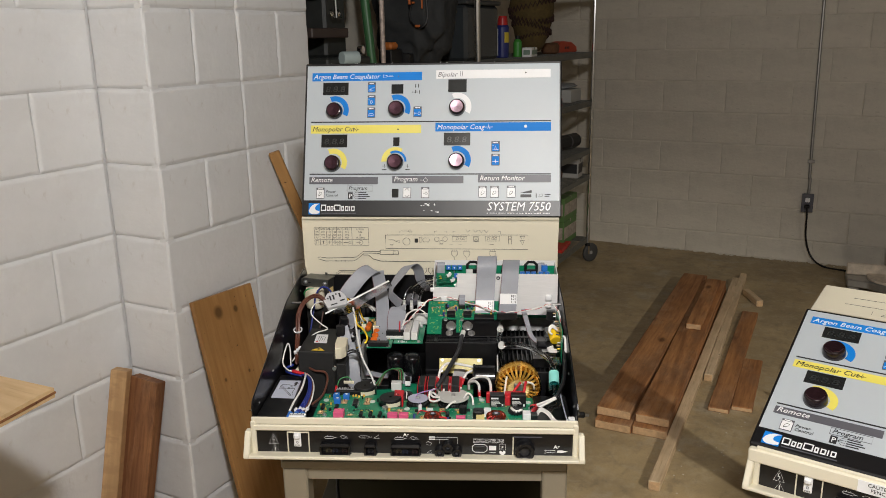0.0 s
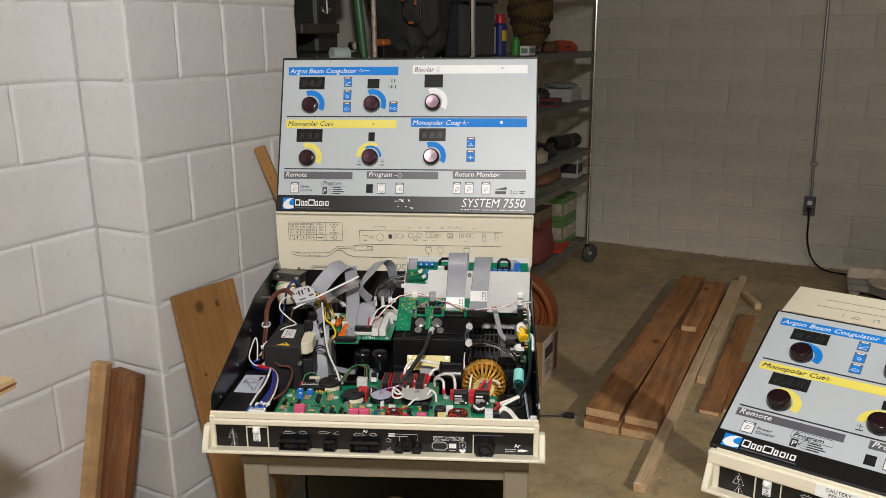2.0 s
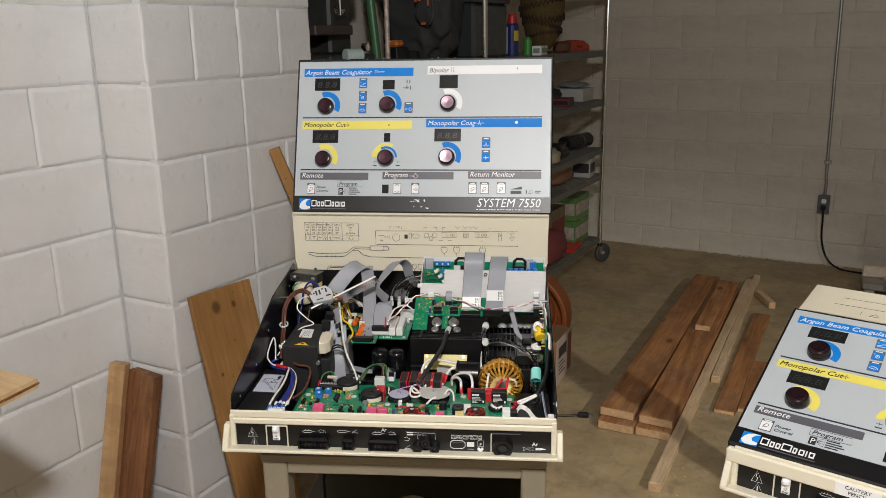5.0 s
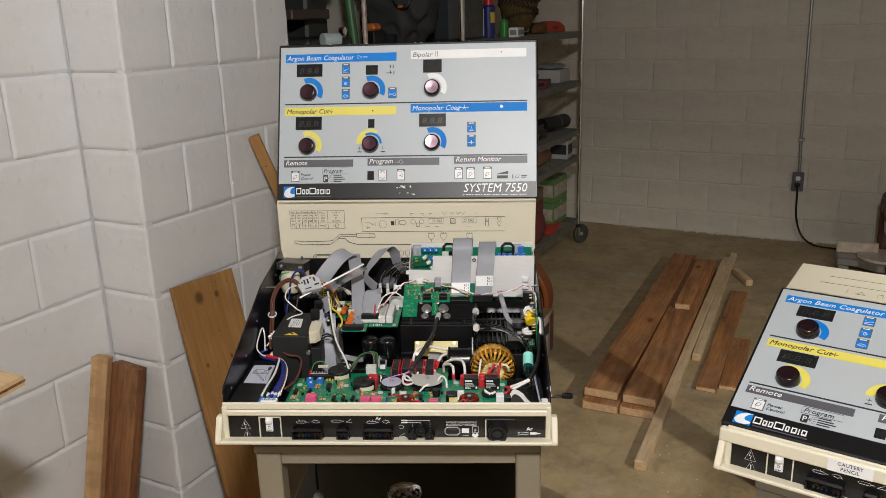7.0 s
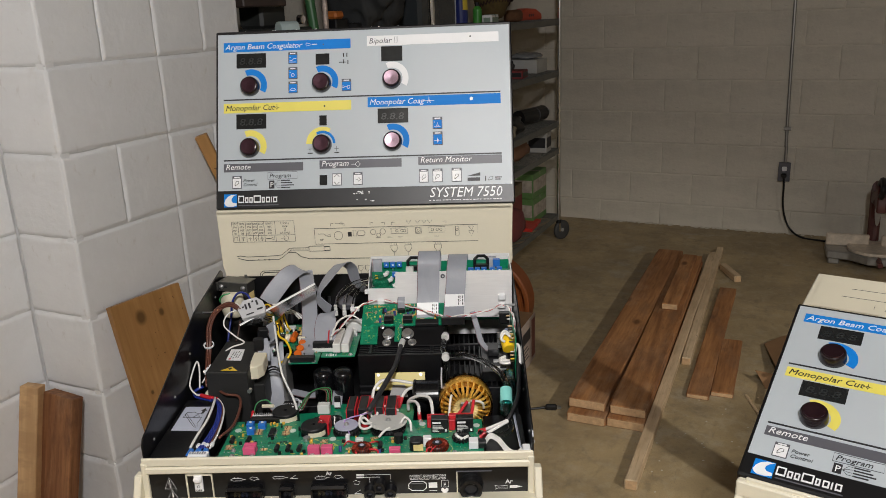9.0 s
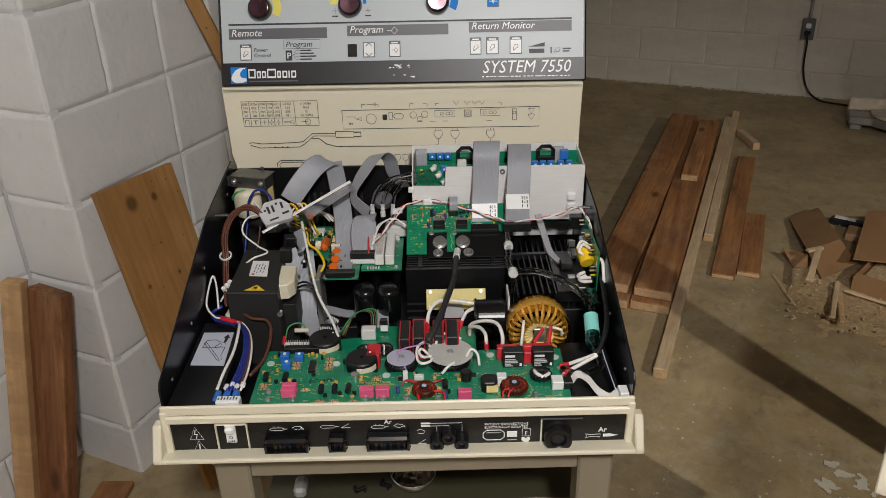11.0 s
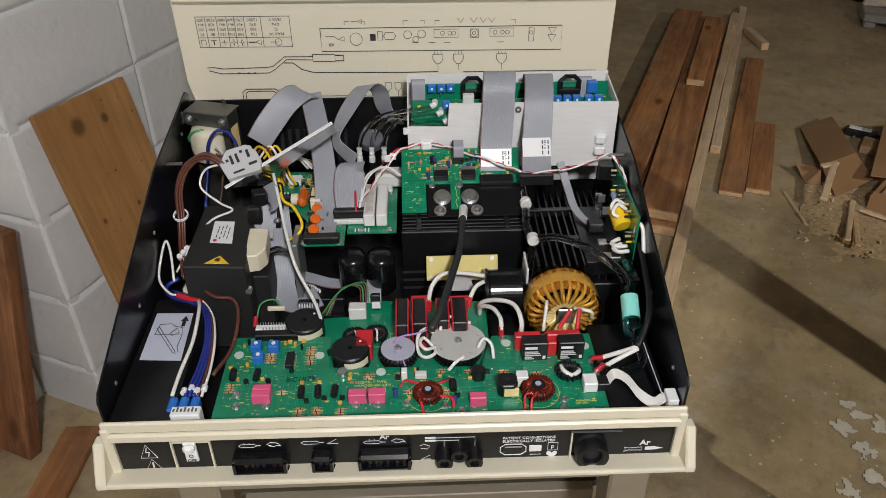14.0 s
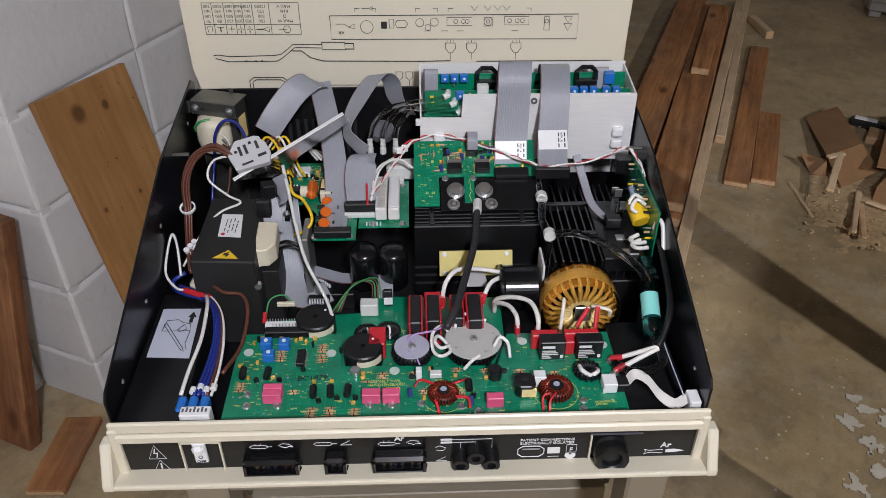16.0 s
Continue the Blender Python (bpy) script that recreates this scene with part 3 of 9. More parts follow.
w_ = Vector((-d_.y, d_.x, 0))
turn_ = math.degrees(math.atan2(d_.y, d_.x))
for off, hh, tilt_ in ((0.0, 0.078, -12), (0.24, 0.070, 10)):
    o_ = P_ + w_ * off
    part("side", box(0, (Q_ - P_).length, -0.002, 0.002, 0.001, hh, 0.0006, pose(o_.x, o_.y, 0, 0, 0, turn_) @ pose(0, 0, 0, tilt_, 0, 0)), CARD, crate)
for s_ in (0.0, (Q_ - P_).length):
    o_ = P_ + d_ * s_
    part("end", box(-0.002, 0.002, 0.0, 0.24, 0.001, 0.068, 0.0006, pose(o_.x, o_.y, 0, 0, 0, turn_)), CARD, crate)
part("filling", box(0.006, (Q_ - P_).length - 0.006, 0.008, 0.232, 0.001, 0.045, 0.008, pose(P_.x, P_.y, 0, 0, 0, turn_)), DUST, crate, "sawdust filling the box")
board("batten_offcut", "pale narrow offcut lying across sawdust", (0.158, 3.103), (0.174, 3.36), 0.018, 0.010, 0.020, PLANKP, "offcut")
board("batten_offcut", "thin brown offcut lying across sawdust", (0.187, 3.083), (0.180, 3.29), 0.018, 0.009, 0.020, SAWN, "offcut")
board("batten_offcut", "long thin pale strip of wood in sawdust", (0.193, 3.300), (0.45, 3.212), 0.016, 0.008, 0.024, PLANKP, "offcut")
board("batten_offcut", "short pale strip leaning on cardboard", (0.077, 3.262), (0.101, 3.475), 0.024, 0.012, 0.070, PLANKP, "offcut", tilt=7)
board("batten_offcut", "pale wood offcut lying on cardboard", (0.062, 3.440), (0.112, 3.488), 0.022, 0.010, 0.084, PLANKP, "offcut")
board("wood_block", "small pale wooden block on the floor", (0.225, 3.77), (0.24, 3.86), 0.05, 0.03, 0.0, STUDP, "offcut")
tape = empty("hand_tool", pose(0.212, 3.915, 0, 0, 0, -10), "black and grey hand tool on concrete", "tool")
part("grip", box(-0.065, 0.065, -0.022, 0.022, 0.0, 0.03, 0.008), BLACKP, tape)
part("plate", box(-0.05, 0.03, -0.014, 0.014, 0.03, 0.034, 0.002), ALU, tape)

# flaking white patches of paint on the concrete
FLAKE = mat("flaked_white_paint", (0.62, 0.58, 0.50), 0.8, vary=0.15, scale=30)
bm = bmesh.new()
C = 0.0045
PATCHES = ((0.154, 2.396, 0.03), (0.19, 2.363, 0.03), (0.231, 2.346, 0.028), (0.274, 2.30, 0.03), (0.198, 2.257, 0.032), (0.149, 2.308, 0.03), (0.17, 2.13, 0.034), (0.215, 2.18, 0.034))
for i in range(60):
    for j in range(92):
        x, y = 0.08 + C * i, 2.04 + C * j
        s = max(1 - math.hypot(x - fx, y - fy) / fr for fx, fy, fr in PATCHES)
        if s + 0.75 * noise.noise((x * 24, y * 24, 7)) + 0.7 * noise.noise((x * 60, y * 60, 3)) > 0.36:
            bm.faces.new([bm.verts.new((x + a * C, y + b * C, 0.0018)) for a, b in ((0, 0), (1, 0), (1, 1), (0, 1))])
for k in range(90):
    x, y, s = rnd.uniform(-0.3, 0.3), rnd.uniform(1.9, 3.3), rnd.uniform(0.002, 0.006)
    bm.faces.new([bm.verts.new((x + s * math.cos(a) * rnd.uniform(0.5, 1), y + s * math.sin(a) * rnd.uniform(0.5, 1), 0.0018)) for a in (0, 1.1, 2.3, 3.3, 4.4, 5.3)])
bmesh.ops.remove_doubles(bm, verts=bm.verts, dist=0.0004)
tagged(link("paint_flakes", bm, FLAKE), "flaked white paint patch and specks on concrete", "paint flakes", kind="stuff")

# ---- outlet, conduit and cord on the back wall ----
GALV = mat("galvanised_steel", (0.36, 0.35, 0.33), 0.45, metal=0.7, vary=0.15, scale=30)
part_of = empty("wall_outlet", pose(-0.052, BY, 0.0), "grey metal outlet box with conduit on the block wall", "outlet")
part("outlet_box", box(-0.032, 0.032, -0.045, 0, 0.35, 0.46, 0.004), GALV, part_of)
part("cover_plate", box(-0.035, 0.035, -0.049, -0.045, 0.345, 0.465, 0.0015), DGREY, part_of)
for z in (0.385, 0.425):
    part("socket", box(-0.014, 0.014, -0.052, -0.049, z - 0.014, z + 0.014, 0.004), WHITEP, part_of)
part("conduit", tube([(0, -0.018, 0.46), (0, -0.018, 0.56), (-0.005, -0.014, 0.62), (-0.018, -0.014, 1.3), (-0.034, -0.014, 2.355)], 0.0095, 10), GALV, part_of)
part("strap", box(-0.025, 0.018, -0.026, 0, 0.66, 0.68, 0.002), GALV, part_of)
cord = empty("extension_lead", pose(0, 0, 0), "black extension lead plugged into the outlet", "lead")
part("plug", box(-0.068, -0.036, BY - 0.085, BY - 0.052, 0.375, 0.40, 0.006), BLACKP, cord)
part("cable", tube([(-0.052, BY - 0.08, 0.385), (-0.046, BY - 0.095, 0.33), (-0.04, BY - 0.07, 0.18), (0.0, BY - 0.06, 0.06), (0.08, BY - 0.10, 0.008), (0.22, 5.63, 0.007), (0.36, 5.56, 0.008), (0.47, 5.47, 0.03)], 0.006, 8), BLACKP, cord)

# crumbs of paint and mortar along the foot of the back wall
crumb = random.Random(8)
bm = bmesh.new()
for k in range(620):
    x = crumb.uniform(-1.25, 1.4)
    if crumb.random() > 0.72 + noise.noise((x * 2.3, 4.0, 1.0)):
        continue
    w_, h_ = crumb.uniform(0.003, 0.013), crumb.uniform(0.002, 0.007)
    y = BY - 0.002 - abs(crumb.gauss(0, 0.014)) - w_ * 0.2
    add_box(bm, -w_, w_, -w_ * 0.45, w_ * 0.45, 0, h_, h_ * 0.3, pose(x, y, 0, crumb.uniform(-12, 12), crumb.uniform(-12, 12), crumb.uniform(-35, 35)))
tagged(link("mortar_crumbs", bm, BACKPAINT), "ragged pale crumbs of paint and mortar at the wall foot", "crumbs", kind="stuff")

# ---- mitre saw at the back wall ----
RUST = mat("dark_red_casting", (0.10, 0.03, 0.025), 0.5, vary=0.3, scale=25)
WORN = mat("worn_aluminium_casting", (0.62, 0.53, 0.43), 0.5, metal=0.15, vary=0.25, scale=30)
saw = empty("mitre_saw", pose(0.465, 5.29, 0.0, 0, 0, 4), "dusty mitre saw with a dark red arm on the floor", "saw")
part("base", prism([(-0.25, -0.09), (-0.14, -0.11), (-0.05, -0.19), (0.05, -0.19), (0.14, -0.11), (0.25, -0.09), (0.25, 0.10), (-0.25, 0.10)], 0.045, pose(0, 0, 0.035), 0.006), GALV, saw)
part("table", cyl(0.145, 0.016, pose(0, -0.03, 0.081), 36, bevel=0.003), WORN, saw)
part("fence", box(-0.25, -0.03, 0.02, 0.045, 0.08, 0.15, 0.006), WORN, saw)
part("fence", box(0.03, 0.25, 0.02, 0.045, 0.08, 0.15, 0.006), WORN, saw)
for fx in (-0.21, 0.21):
    for fy in (-0.05, 0.07):
        part("foot", box(fx - 0.03, fx + 0.03, fy - 0.03, fy + 0.03, 0.0, 0.04, 0.006), GALV, saw)
part("arm", tube([(0.0, 0.13, 0.08), (0.0, 0.16, 0.24), (-0.01, 0.10, 0.38), (-0.02, -0.02, 0.44)], 0.032, 10), RUST, saw)
part("motor", cyl(0.062, 0.17, pose(0.03, 0.03, 0.39, 0, 90, 0), 24, bevel=0.01), BLACKP, saw)
part("blade_guard", prism(arc(0.02, 0.13, -10, 190), 0.045, pose(-0.035, -0.02, 0.34, 90, 0, 90), 0.006), RUST, saw)
part("blade", cyl(0.118, 0.003, pose(-0.013, -0.02, 0.34, 0, 90, 0), 40), STEEL, saw)
part("handle", tube([(-0.02, -0.05, 0.45), (-0.02, -0.14, 0.50), (-0.02, -0.20, 0.46), (-0.02, -0.15, 0.41)], 0.016, 8), BLACKP, saw)
part("mitre_lever", tube([(0, -0.17, 0.07), (0, -0.26, 0.06)], 0.014, 8, sharp=True), RUST, saw)


# ---- the blocks of the walls ----
def block_mesh(length, material, kind, arris):
    """The face of one block under thick paint: worn uneven arrises rolling into shallow joints, drips and lumps."""
    old = material is BACKPAINT
    deep, roll = (0.0045, 0.008) if old else (0.0068, 0.0105)
    rim = (0.0, 0.002, 0.0045, 0.0075, 0.011, 0.016, 0.024)

    def stations(span):
        inner = max(1, round((span - 0.06) / (0.05 if old else 0.022)))
        mid = [0.024 + (span - 0.048) * k / inner for k in range(1, inner)]
        return list(rim) + mid + [span - r for r in reversed(rim)]

    us, vs = stations(length), stations(COURSE)
    bm = bmesh.new()
    rows = []
    for j, v in enumerate(vs):
        row = []
        for i, u in enumerate(us):
            q = Vector((u * 1.0 + 3.7 * kind, length * 5.1, v))
            d = min(u * (3.2 if arris < 0 else 1.5), (length - u) * (3.2 if arris > 0 else 1.5), v, COURSE - v)
            w = roll * (1 + 0.55 * noise.noise(q * 21) + 0.4 * noise.noise(q * 70))
            e = max(0.0, 1 - d / w)
            y = deep * (0.80 + 0.45 * noise.noise(q * 33)) * e * e * (3 - 2 * e)
            y += 0.0011 * noise.noise(q * 9) + 0.00035 * noise.noise(q * 60)
            y -= 0.0022 * math.exp(-((d - 0.013) / 0.005) ** 2) * max(0.0, noise.noise(q * 27 + Vector((9, 0, 0))) - 0.05)
            row.append(bm.verts.new((u - length / 2, max(-0.003, min(y, 0.0076)), v - COURSE / 2)))
        rows.append(row)
    for j in range(len(vs) - 1):
        for i in range(len(us) - 1):
            bm.faces.new((rows[j][i], rows[j][i + 1], rows[j + 1][i + 1], rows[j + 1][i]))
    border = rows[0] + [r[-1] for r in rows[1:]] + rows[-1][-2::-1] + [r[0] for r in rows[-2:0:-1]]
    back = [bm.verts.new((v.co.x, 0.028, v.co.z)) for v in border]
    for k in range(len(border)):
        n_ = (k + 1) % len(border)
        bm.faces.new((border[k], back[k], back[n_], border[n_]))
    me = bpy.data.meshes.new("block")
    for f in bm.faces:
        f.smooth = len(f.verts) == 4 and all(v.co.y < 0.02 for v in f.verts)
    bm.to_mesh(me)
    bm.free()
    me.materials.append(material)
    return me


BLOCKS = {}
jit = random.Random(11)


def lay(parent, material, a, b, z, place, arris=0):
    """One block from a to b along its wall; place(s) gives the pose of a point s of the face; arris: the end at an outer corner."""
    kind = jit.randrange(4)
    key = (round(b - a, 3), material.name, kind, arris)
    if key not in BLOCKS:
        BLOCKS[key] = block_mesh(b - a, material, kind, arris)
    ob = new("block", BLOCKS[key])
    ob.parent = parent
    ob.matrix_basis = place((a + b) / 2) @ pose(0, jit.uniform(-0.0012, 0.0012), z, jit.uniform(-0.15, 0.15), 0, jit.uniform(-0.15, 0.15))


def face_y(y):
    return lambda s: pose(s, y, 0)


def face_x(x):
    return lambda s: pose(x, s, 0, 0, 0, 90)


for k in range(-1, 11):
    z = FIRST + COURSE * (k + 0.5)
    z0, z1 = z - COURSE / 2, z + COURSE / 2
    if z1 > CEIL_Z + 0.05:
        continue
    first = 1.50 if k % 2 else 1.297
    cuts = [1.70] + [first - 0.406 * j for j in range(5)]
    for hi, lo in zip(cuts, cuts[1:]):
        lay(wall_left, PAINT, lo, hi, z, face_x(WX), 1 if hi > 1.69 else 0)
    lay(pillar, PAINT, WX, PX - 0.0015, z, face_y(PY), 1)
    cuts = [PY + 0.0015, 2.055, PE] if k % 2 else [PY + 0.0015, 1.873, 2.055, 2.236, PE]
    for lo, hi in zip(cuts, cuts[1:]):
        lay(pillar, PAINT, lo, hi, z, face_x(PX), -1 if lo < PY + 0.01 else 0)
    x = -2.029 if k % 2 else -1.83
    while x < 1.6:
        lay(wall_back, BACKPAINT, x, x + 0.406, z, face_y(BY))
        x += 0.406


# ---- the two generators ----
GEN = pose(-0.448, 1.238, 0, 0, 0, 24.4)
BASE = 0.768
PW, PH = 0.588, 0.357


def pad(x0, x1, y0, y1, z=0.0, h=0.0006, bevel=0.0):
    return box(x0, x1, y0, y1, z, z + h, bevel)


def px(c):
    return (c - 22) / 901 * PW - PW / 2


def py(c):
    return (552 - c) / 540 * PH


BLUES = ((247, 275, 82, 118), (247, 275, 128, 164), (247, 275, 171, 207), (410, 439, 169, 206), (683, 712, 292, 328), (683, 712, 336, 376))
ROUND = [(0.5 + 0.16 * math.cos(k * 0.785), 0.33 + 0.14 * math.sin(k * 0.785)) for k in range(9)]
SIGNS = (
    [[(0.15, 0.24), (0.45, 0.30), (0.60, 0.42), (0.88, 0.44)], [(0.15, 0.14), (0.85, 0.14)], [(0.16, 0.52), (0.26, 0.52)]],
    [ROUND, [(0.46, 0.33), (0.54, 0.33)], [(0.16, 0.55), (0.26, 0.55)]],
    [[(0.15, 0.20), (0.28, 0.36), (0.50, 0.42), (0.72, 0.36), (0.85, 0.20)], [(0.30, 0.20), (0.70, 0.20)]],
    [[(0.12, 0.26), (0.12, 0.44), (0.40, 0.35), (0.12, 0.26)], [(0.40, 0.35), (0.62, 0.35)], [(u + 0.22, v) for u, v in ROUND]],
    [[(0.20, 0.18), (0.42, 0.24), (0.50, 0.56), (0.58, 0.24), (0.80, 0.18)], [(0.30, 0.16), (0.70, 0.16)], [(0.16, 0.56), (0.26, 0.56)]],
    [[(0.15, 0.34), (0.85, 0.34)], [(0.5, 0.18), (0.5, 0.52)], [(0.40, 0.34), (0.5, 0.44), (0.60, 0.34), (0.5, 0.24), (0.40, 0.34)]],
)


def control_panel(gen, m):
    """The sloping control panel with its printed fields, displays, buttons and knobs; x to the right, y up the panel."""
    bm = box(-PW / 2, PW / 2, 0, PH, -0.028, 0.0, 0.0025)
    base = part("control_panel", bm, BLACKP, gen, "black-edged grey panel with knobs and printed fields")
    base.matrix_basis = m

    def field(name, c, material, z=0.0, h=0.0005, label=""):
        return part(name, pad(px(c[0]), px(c[1]), py(c[3]), py(c[2]), z, h), material, base, label)

    field("panel_film", (29, 916, 22, 496), GREYP, 0, 0.0006, "pale grey printed film")
    Z = 0.0008
    for c, material, text, tone in (
        ((47, 438, 47, 76), BLUE, "Argon Beam Coagulator", WHITEP), ((488, 885, 42, 72), WHITEP, "Bipolar", DGREY),
        ((47, 438, 233, 262), YELLOW, "Monopolar Cut", INK), ((488, 887, 227, 257), BLUE, "Monopolar Coag", WHITEP),
        ((47, 290, 415, 440), DGREY, "Remote", WHITEP), ((340, 588, 412, 437), DGREY, "Program", WHITEP), ((638, 887, 409, 434), DGREY, "Return Monitor", WHITEP)):
        field("title_bar", c, material, Z)
        words(text, 0.0156, tone, base, pose(px(c[0] + 5), py(c[3] - 7), Z + 0.0008), shear=0.25)
    for y in (222, 405):
        field("rule", (47, 887, y - 2, y + 2), INK, Z)
    for c in ((87, 178, 82, 126), (331, 373, 90, 123), (531, 595, 75, 120), (86, 178, 266, 311), (341, 363, 277, 307), (518, 610, 262, 306), (340, 363, 456, 486)):
        field("display_window", c, SCREEN, Z, 0.0008)
    digits = mat("unlit_display_digits", (0.024, 0.027, 0.027), 0.3)
    for cx0, cy0 in ((95, 118), (95, 303), (526, 298)):
        words("8.8.8", 0.019, digits, base, pose(px(cx0), py(cy0 - 3), Z + 0.0011), "display_digits", shear=0.15, wide=1.25)
    for c in BLUES:
        b = part("button", pad(px(c[0]), px(c[1]), py(c[3]), py(c[2]), Z, 0.0012, 0.0006), DGREY, base, "dark-rimmed blue membrane button")
        part("button_face", pad(px(c[0] + 2), px(c[1] - 2), py(c[3] - 2), py(c[2] + 9), Z + 0.0012, 0.0004), BLUE, b)
        part("button_legend", pad(px(c[0] + 6), px(c[1] - 6), py(c[2] + 6), py(c[2] + 3), Z + 0.0012, 0.0003), WHITEP, b)
        wd, ht = px(c[1]) - px(c[0]), py(c[2]) - py(c[3])
        for line in SIGNS[BLUES.index(c)]:
            part("button_icon", tube([(px(c[0]) + u * wd, py(c[3]) + v * ht, Z + 0.0018) for u, v in line], 0.0006, 4, sharp=True), WHITEP, b)
    for c in ((73, 102, 452, 490), (378, 407, 452, 488), (442, 470, 450, 488), (640, 668, 446, 486), (680, 710, 446, 486), (737, 767, 445, 486)):
        b = part("button", pad(px(c[0]), px(c[1]), py(c[3]), py(c[2]), Z, 0.001, 0.0005), DGREY, base, "dark-rimmed white membrane button")
        part("button_face", pad(px(c[0] + 2), px(c[1] - 2), py(c[3] - 2), py(c[2] + (8 if c[0] != 378 else 2)), Z + 0.001, 0.0004), WHITEP, b)
        if c[0] == 378:
            for yy, s in ((478, -1), (462, 1)):
                part("chevron", tube([(px(385), py(yy), Z + 0.0016), (px(392.5), py(yy) + s * 0.005, Z + 0.0016), (px(400), py(yy), Z + 0.0016)], 0.0006, 5, sharp=True), INK, b)
        else:
            part("button_legend", pad(px(c[0] + 6), px(c[1] - 6), py(c[2] + 6), py(c[2] + 3), Z + 0.001, 0.0003), WHITEP, b)
            slant = ((9, 8), (9, 14), (13, 22), (20, 22), (20, 16), (9, 8)) if c[0] != 442 else ((8, 16), (13, 16), (17, 22), (22, 16), (17, 10), (13, 16))
            part("button_icon", tube([(px(c[0] + u), py(c[3] - v), Z + 0.0015) for u, v in slant], 0.0005, 4, sharp=True), LINE, b)
    # small print: words that can be read, and bars for what cannot
    words("Power\nControl", 0.0085, INK, base, pose(px(106), py(470), Z + 0.0004), shear=0.25)
    part("frame_line", tube([(px(182), py(464), Z), (px(272), py(464), Z), (px(272), py(443), Z), (px(182), py(443), Z), (px(182), py(464), Z)], 0.0005, 4, sharp=True), DGREY, base)
    words("Program", 0.0125, INK, base, pose(px(186), py(460), Z + 0.0004), shear=0.25)
    field("icon", (186, 202, 468, 492), INK, Z)
    words("P", 0.014, WHITEP, base, pose(px(189), py(488), Z + 0.0008))
    for k in range(4):
        field("small_print", (222, 250 + 6 * (k % 3), 467 + 7 * k, 470 + 7 * k), INK, Z)
        part("lead_line", tube([(px(203), py(480), Z), (px(212), py(468.5 + 7 * k), Z), (px(220), py(468.5 + 7 * k), Z)], 0.0003, 4, sharp=True), INK, base)
    part("icon", prism([(px(782), py(470)), (px(822), py(470)), (px(822), py(460))], 0.0004, pose(0, 0, Z)), INK, base)
    field("icon", (784, 821, 475, 485), INK, Z)
    field("icon", (836, 839, 472, 486), INK, Z)
    field("small_print", (866, 886, 474, 477), INK, Z)
    field("small_print", (866, 882, 480, 483), INK, Z)
    part("icon", tube([(px(845), py(484), Z), (px(850), py(474), Z), (px(860), py(474), Z), (px(857), py(482), Z), (px(845), py(484), Z)], 0.0005, 4, sharp=True), INK, base)
    for x, y in ((415, 96), (425, 96), (415, 116), (402, 118), (428, 118)):
        field("small_print", (x, x + 3 if x != 402 else x + 22, y - 6 if x != 402 else y - 1, y + 6 if x != 402 else y + 1), LINE, Z)
    for x in (305, 386):
        part("icon", tube([(px(x), py(377), Z), (px(x + 13), py(377), Z)], 0.0005, 4, sharp=True), LINE, base)
        part("icon", tube([(px(x + 6.5), py(370), Z), (px(x + 6.5), py(384), Z)], 0.0005, 4, sharp=True), LINE, base)
        field("small_print", (x - 1, x + 14, 388, 391), LINE, Z)
    star = ((-9, 0), (-3, 0), (0, -4), (0, -10), (0, -4), (3, 0), (9, 0), (3, 0), (0, 4), (0, 9), (0, 4), (-3, 0))
    part("icon", tube([(px(211 + u), py(249 + v), Z + 0.0008) for u, v in star], 0.0005, 4, sharp=True), INK, base)
    part("icon", tube([(px(657), py(243), Z + 0.0008), (px(689), py(243), Z + 0.0008)], 0.0006, 4, sharp=True), WHITEP, base)
    part("icon", tube([(px(668), py(250), Z + 0.0008), (px(672), py(243), Z + 0.0008), (px(673), py(232), Z + 0.0008), (px(674), py(243), Z + 0.0008), (px(678), py(250), Z + 0.0008)], 0.0006, 4, sharp=True), WHITEP, base)
    part("icon", tube([(px(573), py(47), Z + 0.0008), (px(573), py(64), Z + 0.0008), (px(580), py(64), Z + 0.0008), (px(580), py(47), Z + 0.0008)], 0.0006, 4, sharp=True), DGREY, base)
    part("icon", tube([(px(302), py(56), Z + 0.0008), (px(302), py(65), Z + 0.0008), (px(312), py(64), Z + 0.0008), (px(318), py(61), Z + 0.0008), (px(312), py(58), Z + 0.0008), (px(302), py(56), Z + 0.0008)], 0.0005, 4, sharp=True), WHITEP, base)
    part("icon", tube([(px(320), py(61), Z + 0.0008), (px(336), py(61), Z + 0.0008)], 0.001, 4, sharp=True), WHITEP, base)
    part("icon", tube([(px(437), py(426), Z + 0.0008), (px(448), py(426), Z + 0.0008), (px(456), py(417), Z + 0.0008), (px(464), py(426), Z + 0.0008), (px(456), py(434), Z + 0.0008), (px(448), py(426), Z + 0.0008)], 0.0005, 4, sharp=True), WHITEP, base)
    for x, y, tone, r in ((355, 62, DGREY, 0.0014), (800, 54, INK, 0.0016), (357, 249, INK, 0.0016), (800, 241, WHITEP, 0.0035)):
        part("indicator", cyl(r, 0.0012, pose(px(x), py(y), Z + 0.0004), 14), tone, base)
    # knobs in their coloured scales
    for x, y, tone, a0, a1, top in ((131, 182, BLUE, 112, -28, KNOB), (350, 178, BLUE, 112, -26, KNOB), (563, 174, WHITEP, 112, -30, KNOBL), (129, 367, YELLOW, 112, -30, KNOB), (350, 363, YELLOW, 182, 60, KNOB), (563, 360, BLUE, 112, -30, KNOBL)):
        part("knob_scale", prism(arc(0.0205, 0.0325, a1, a0), 0.0005, pose(px(x), py(y) + 0.002, Z)), tone, base)
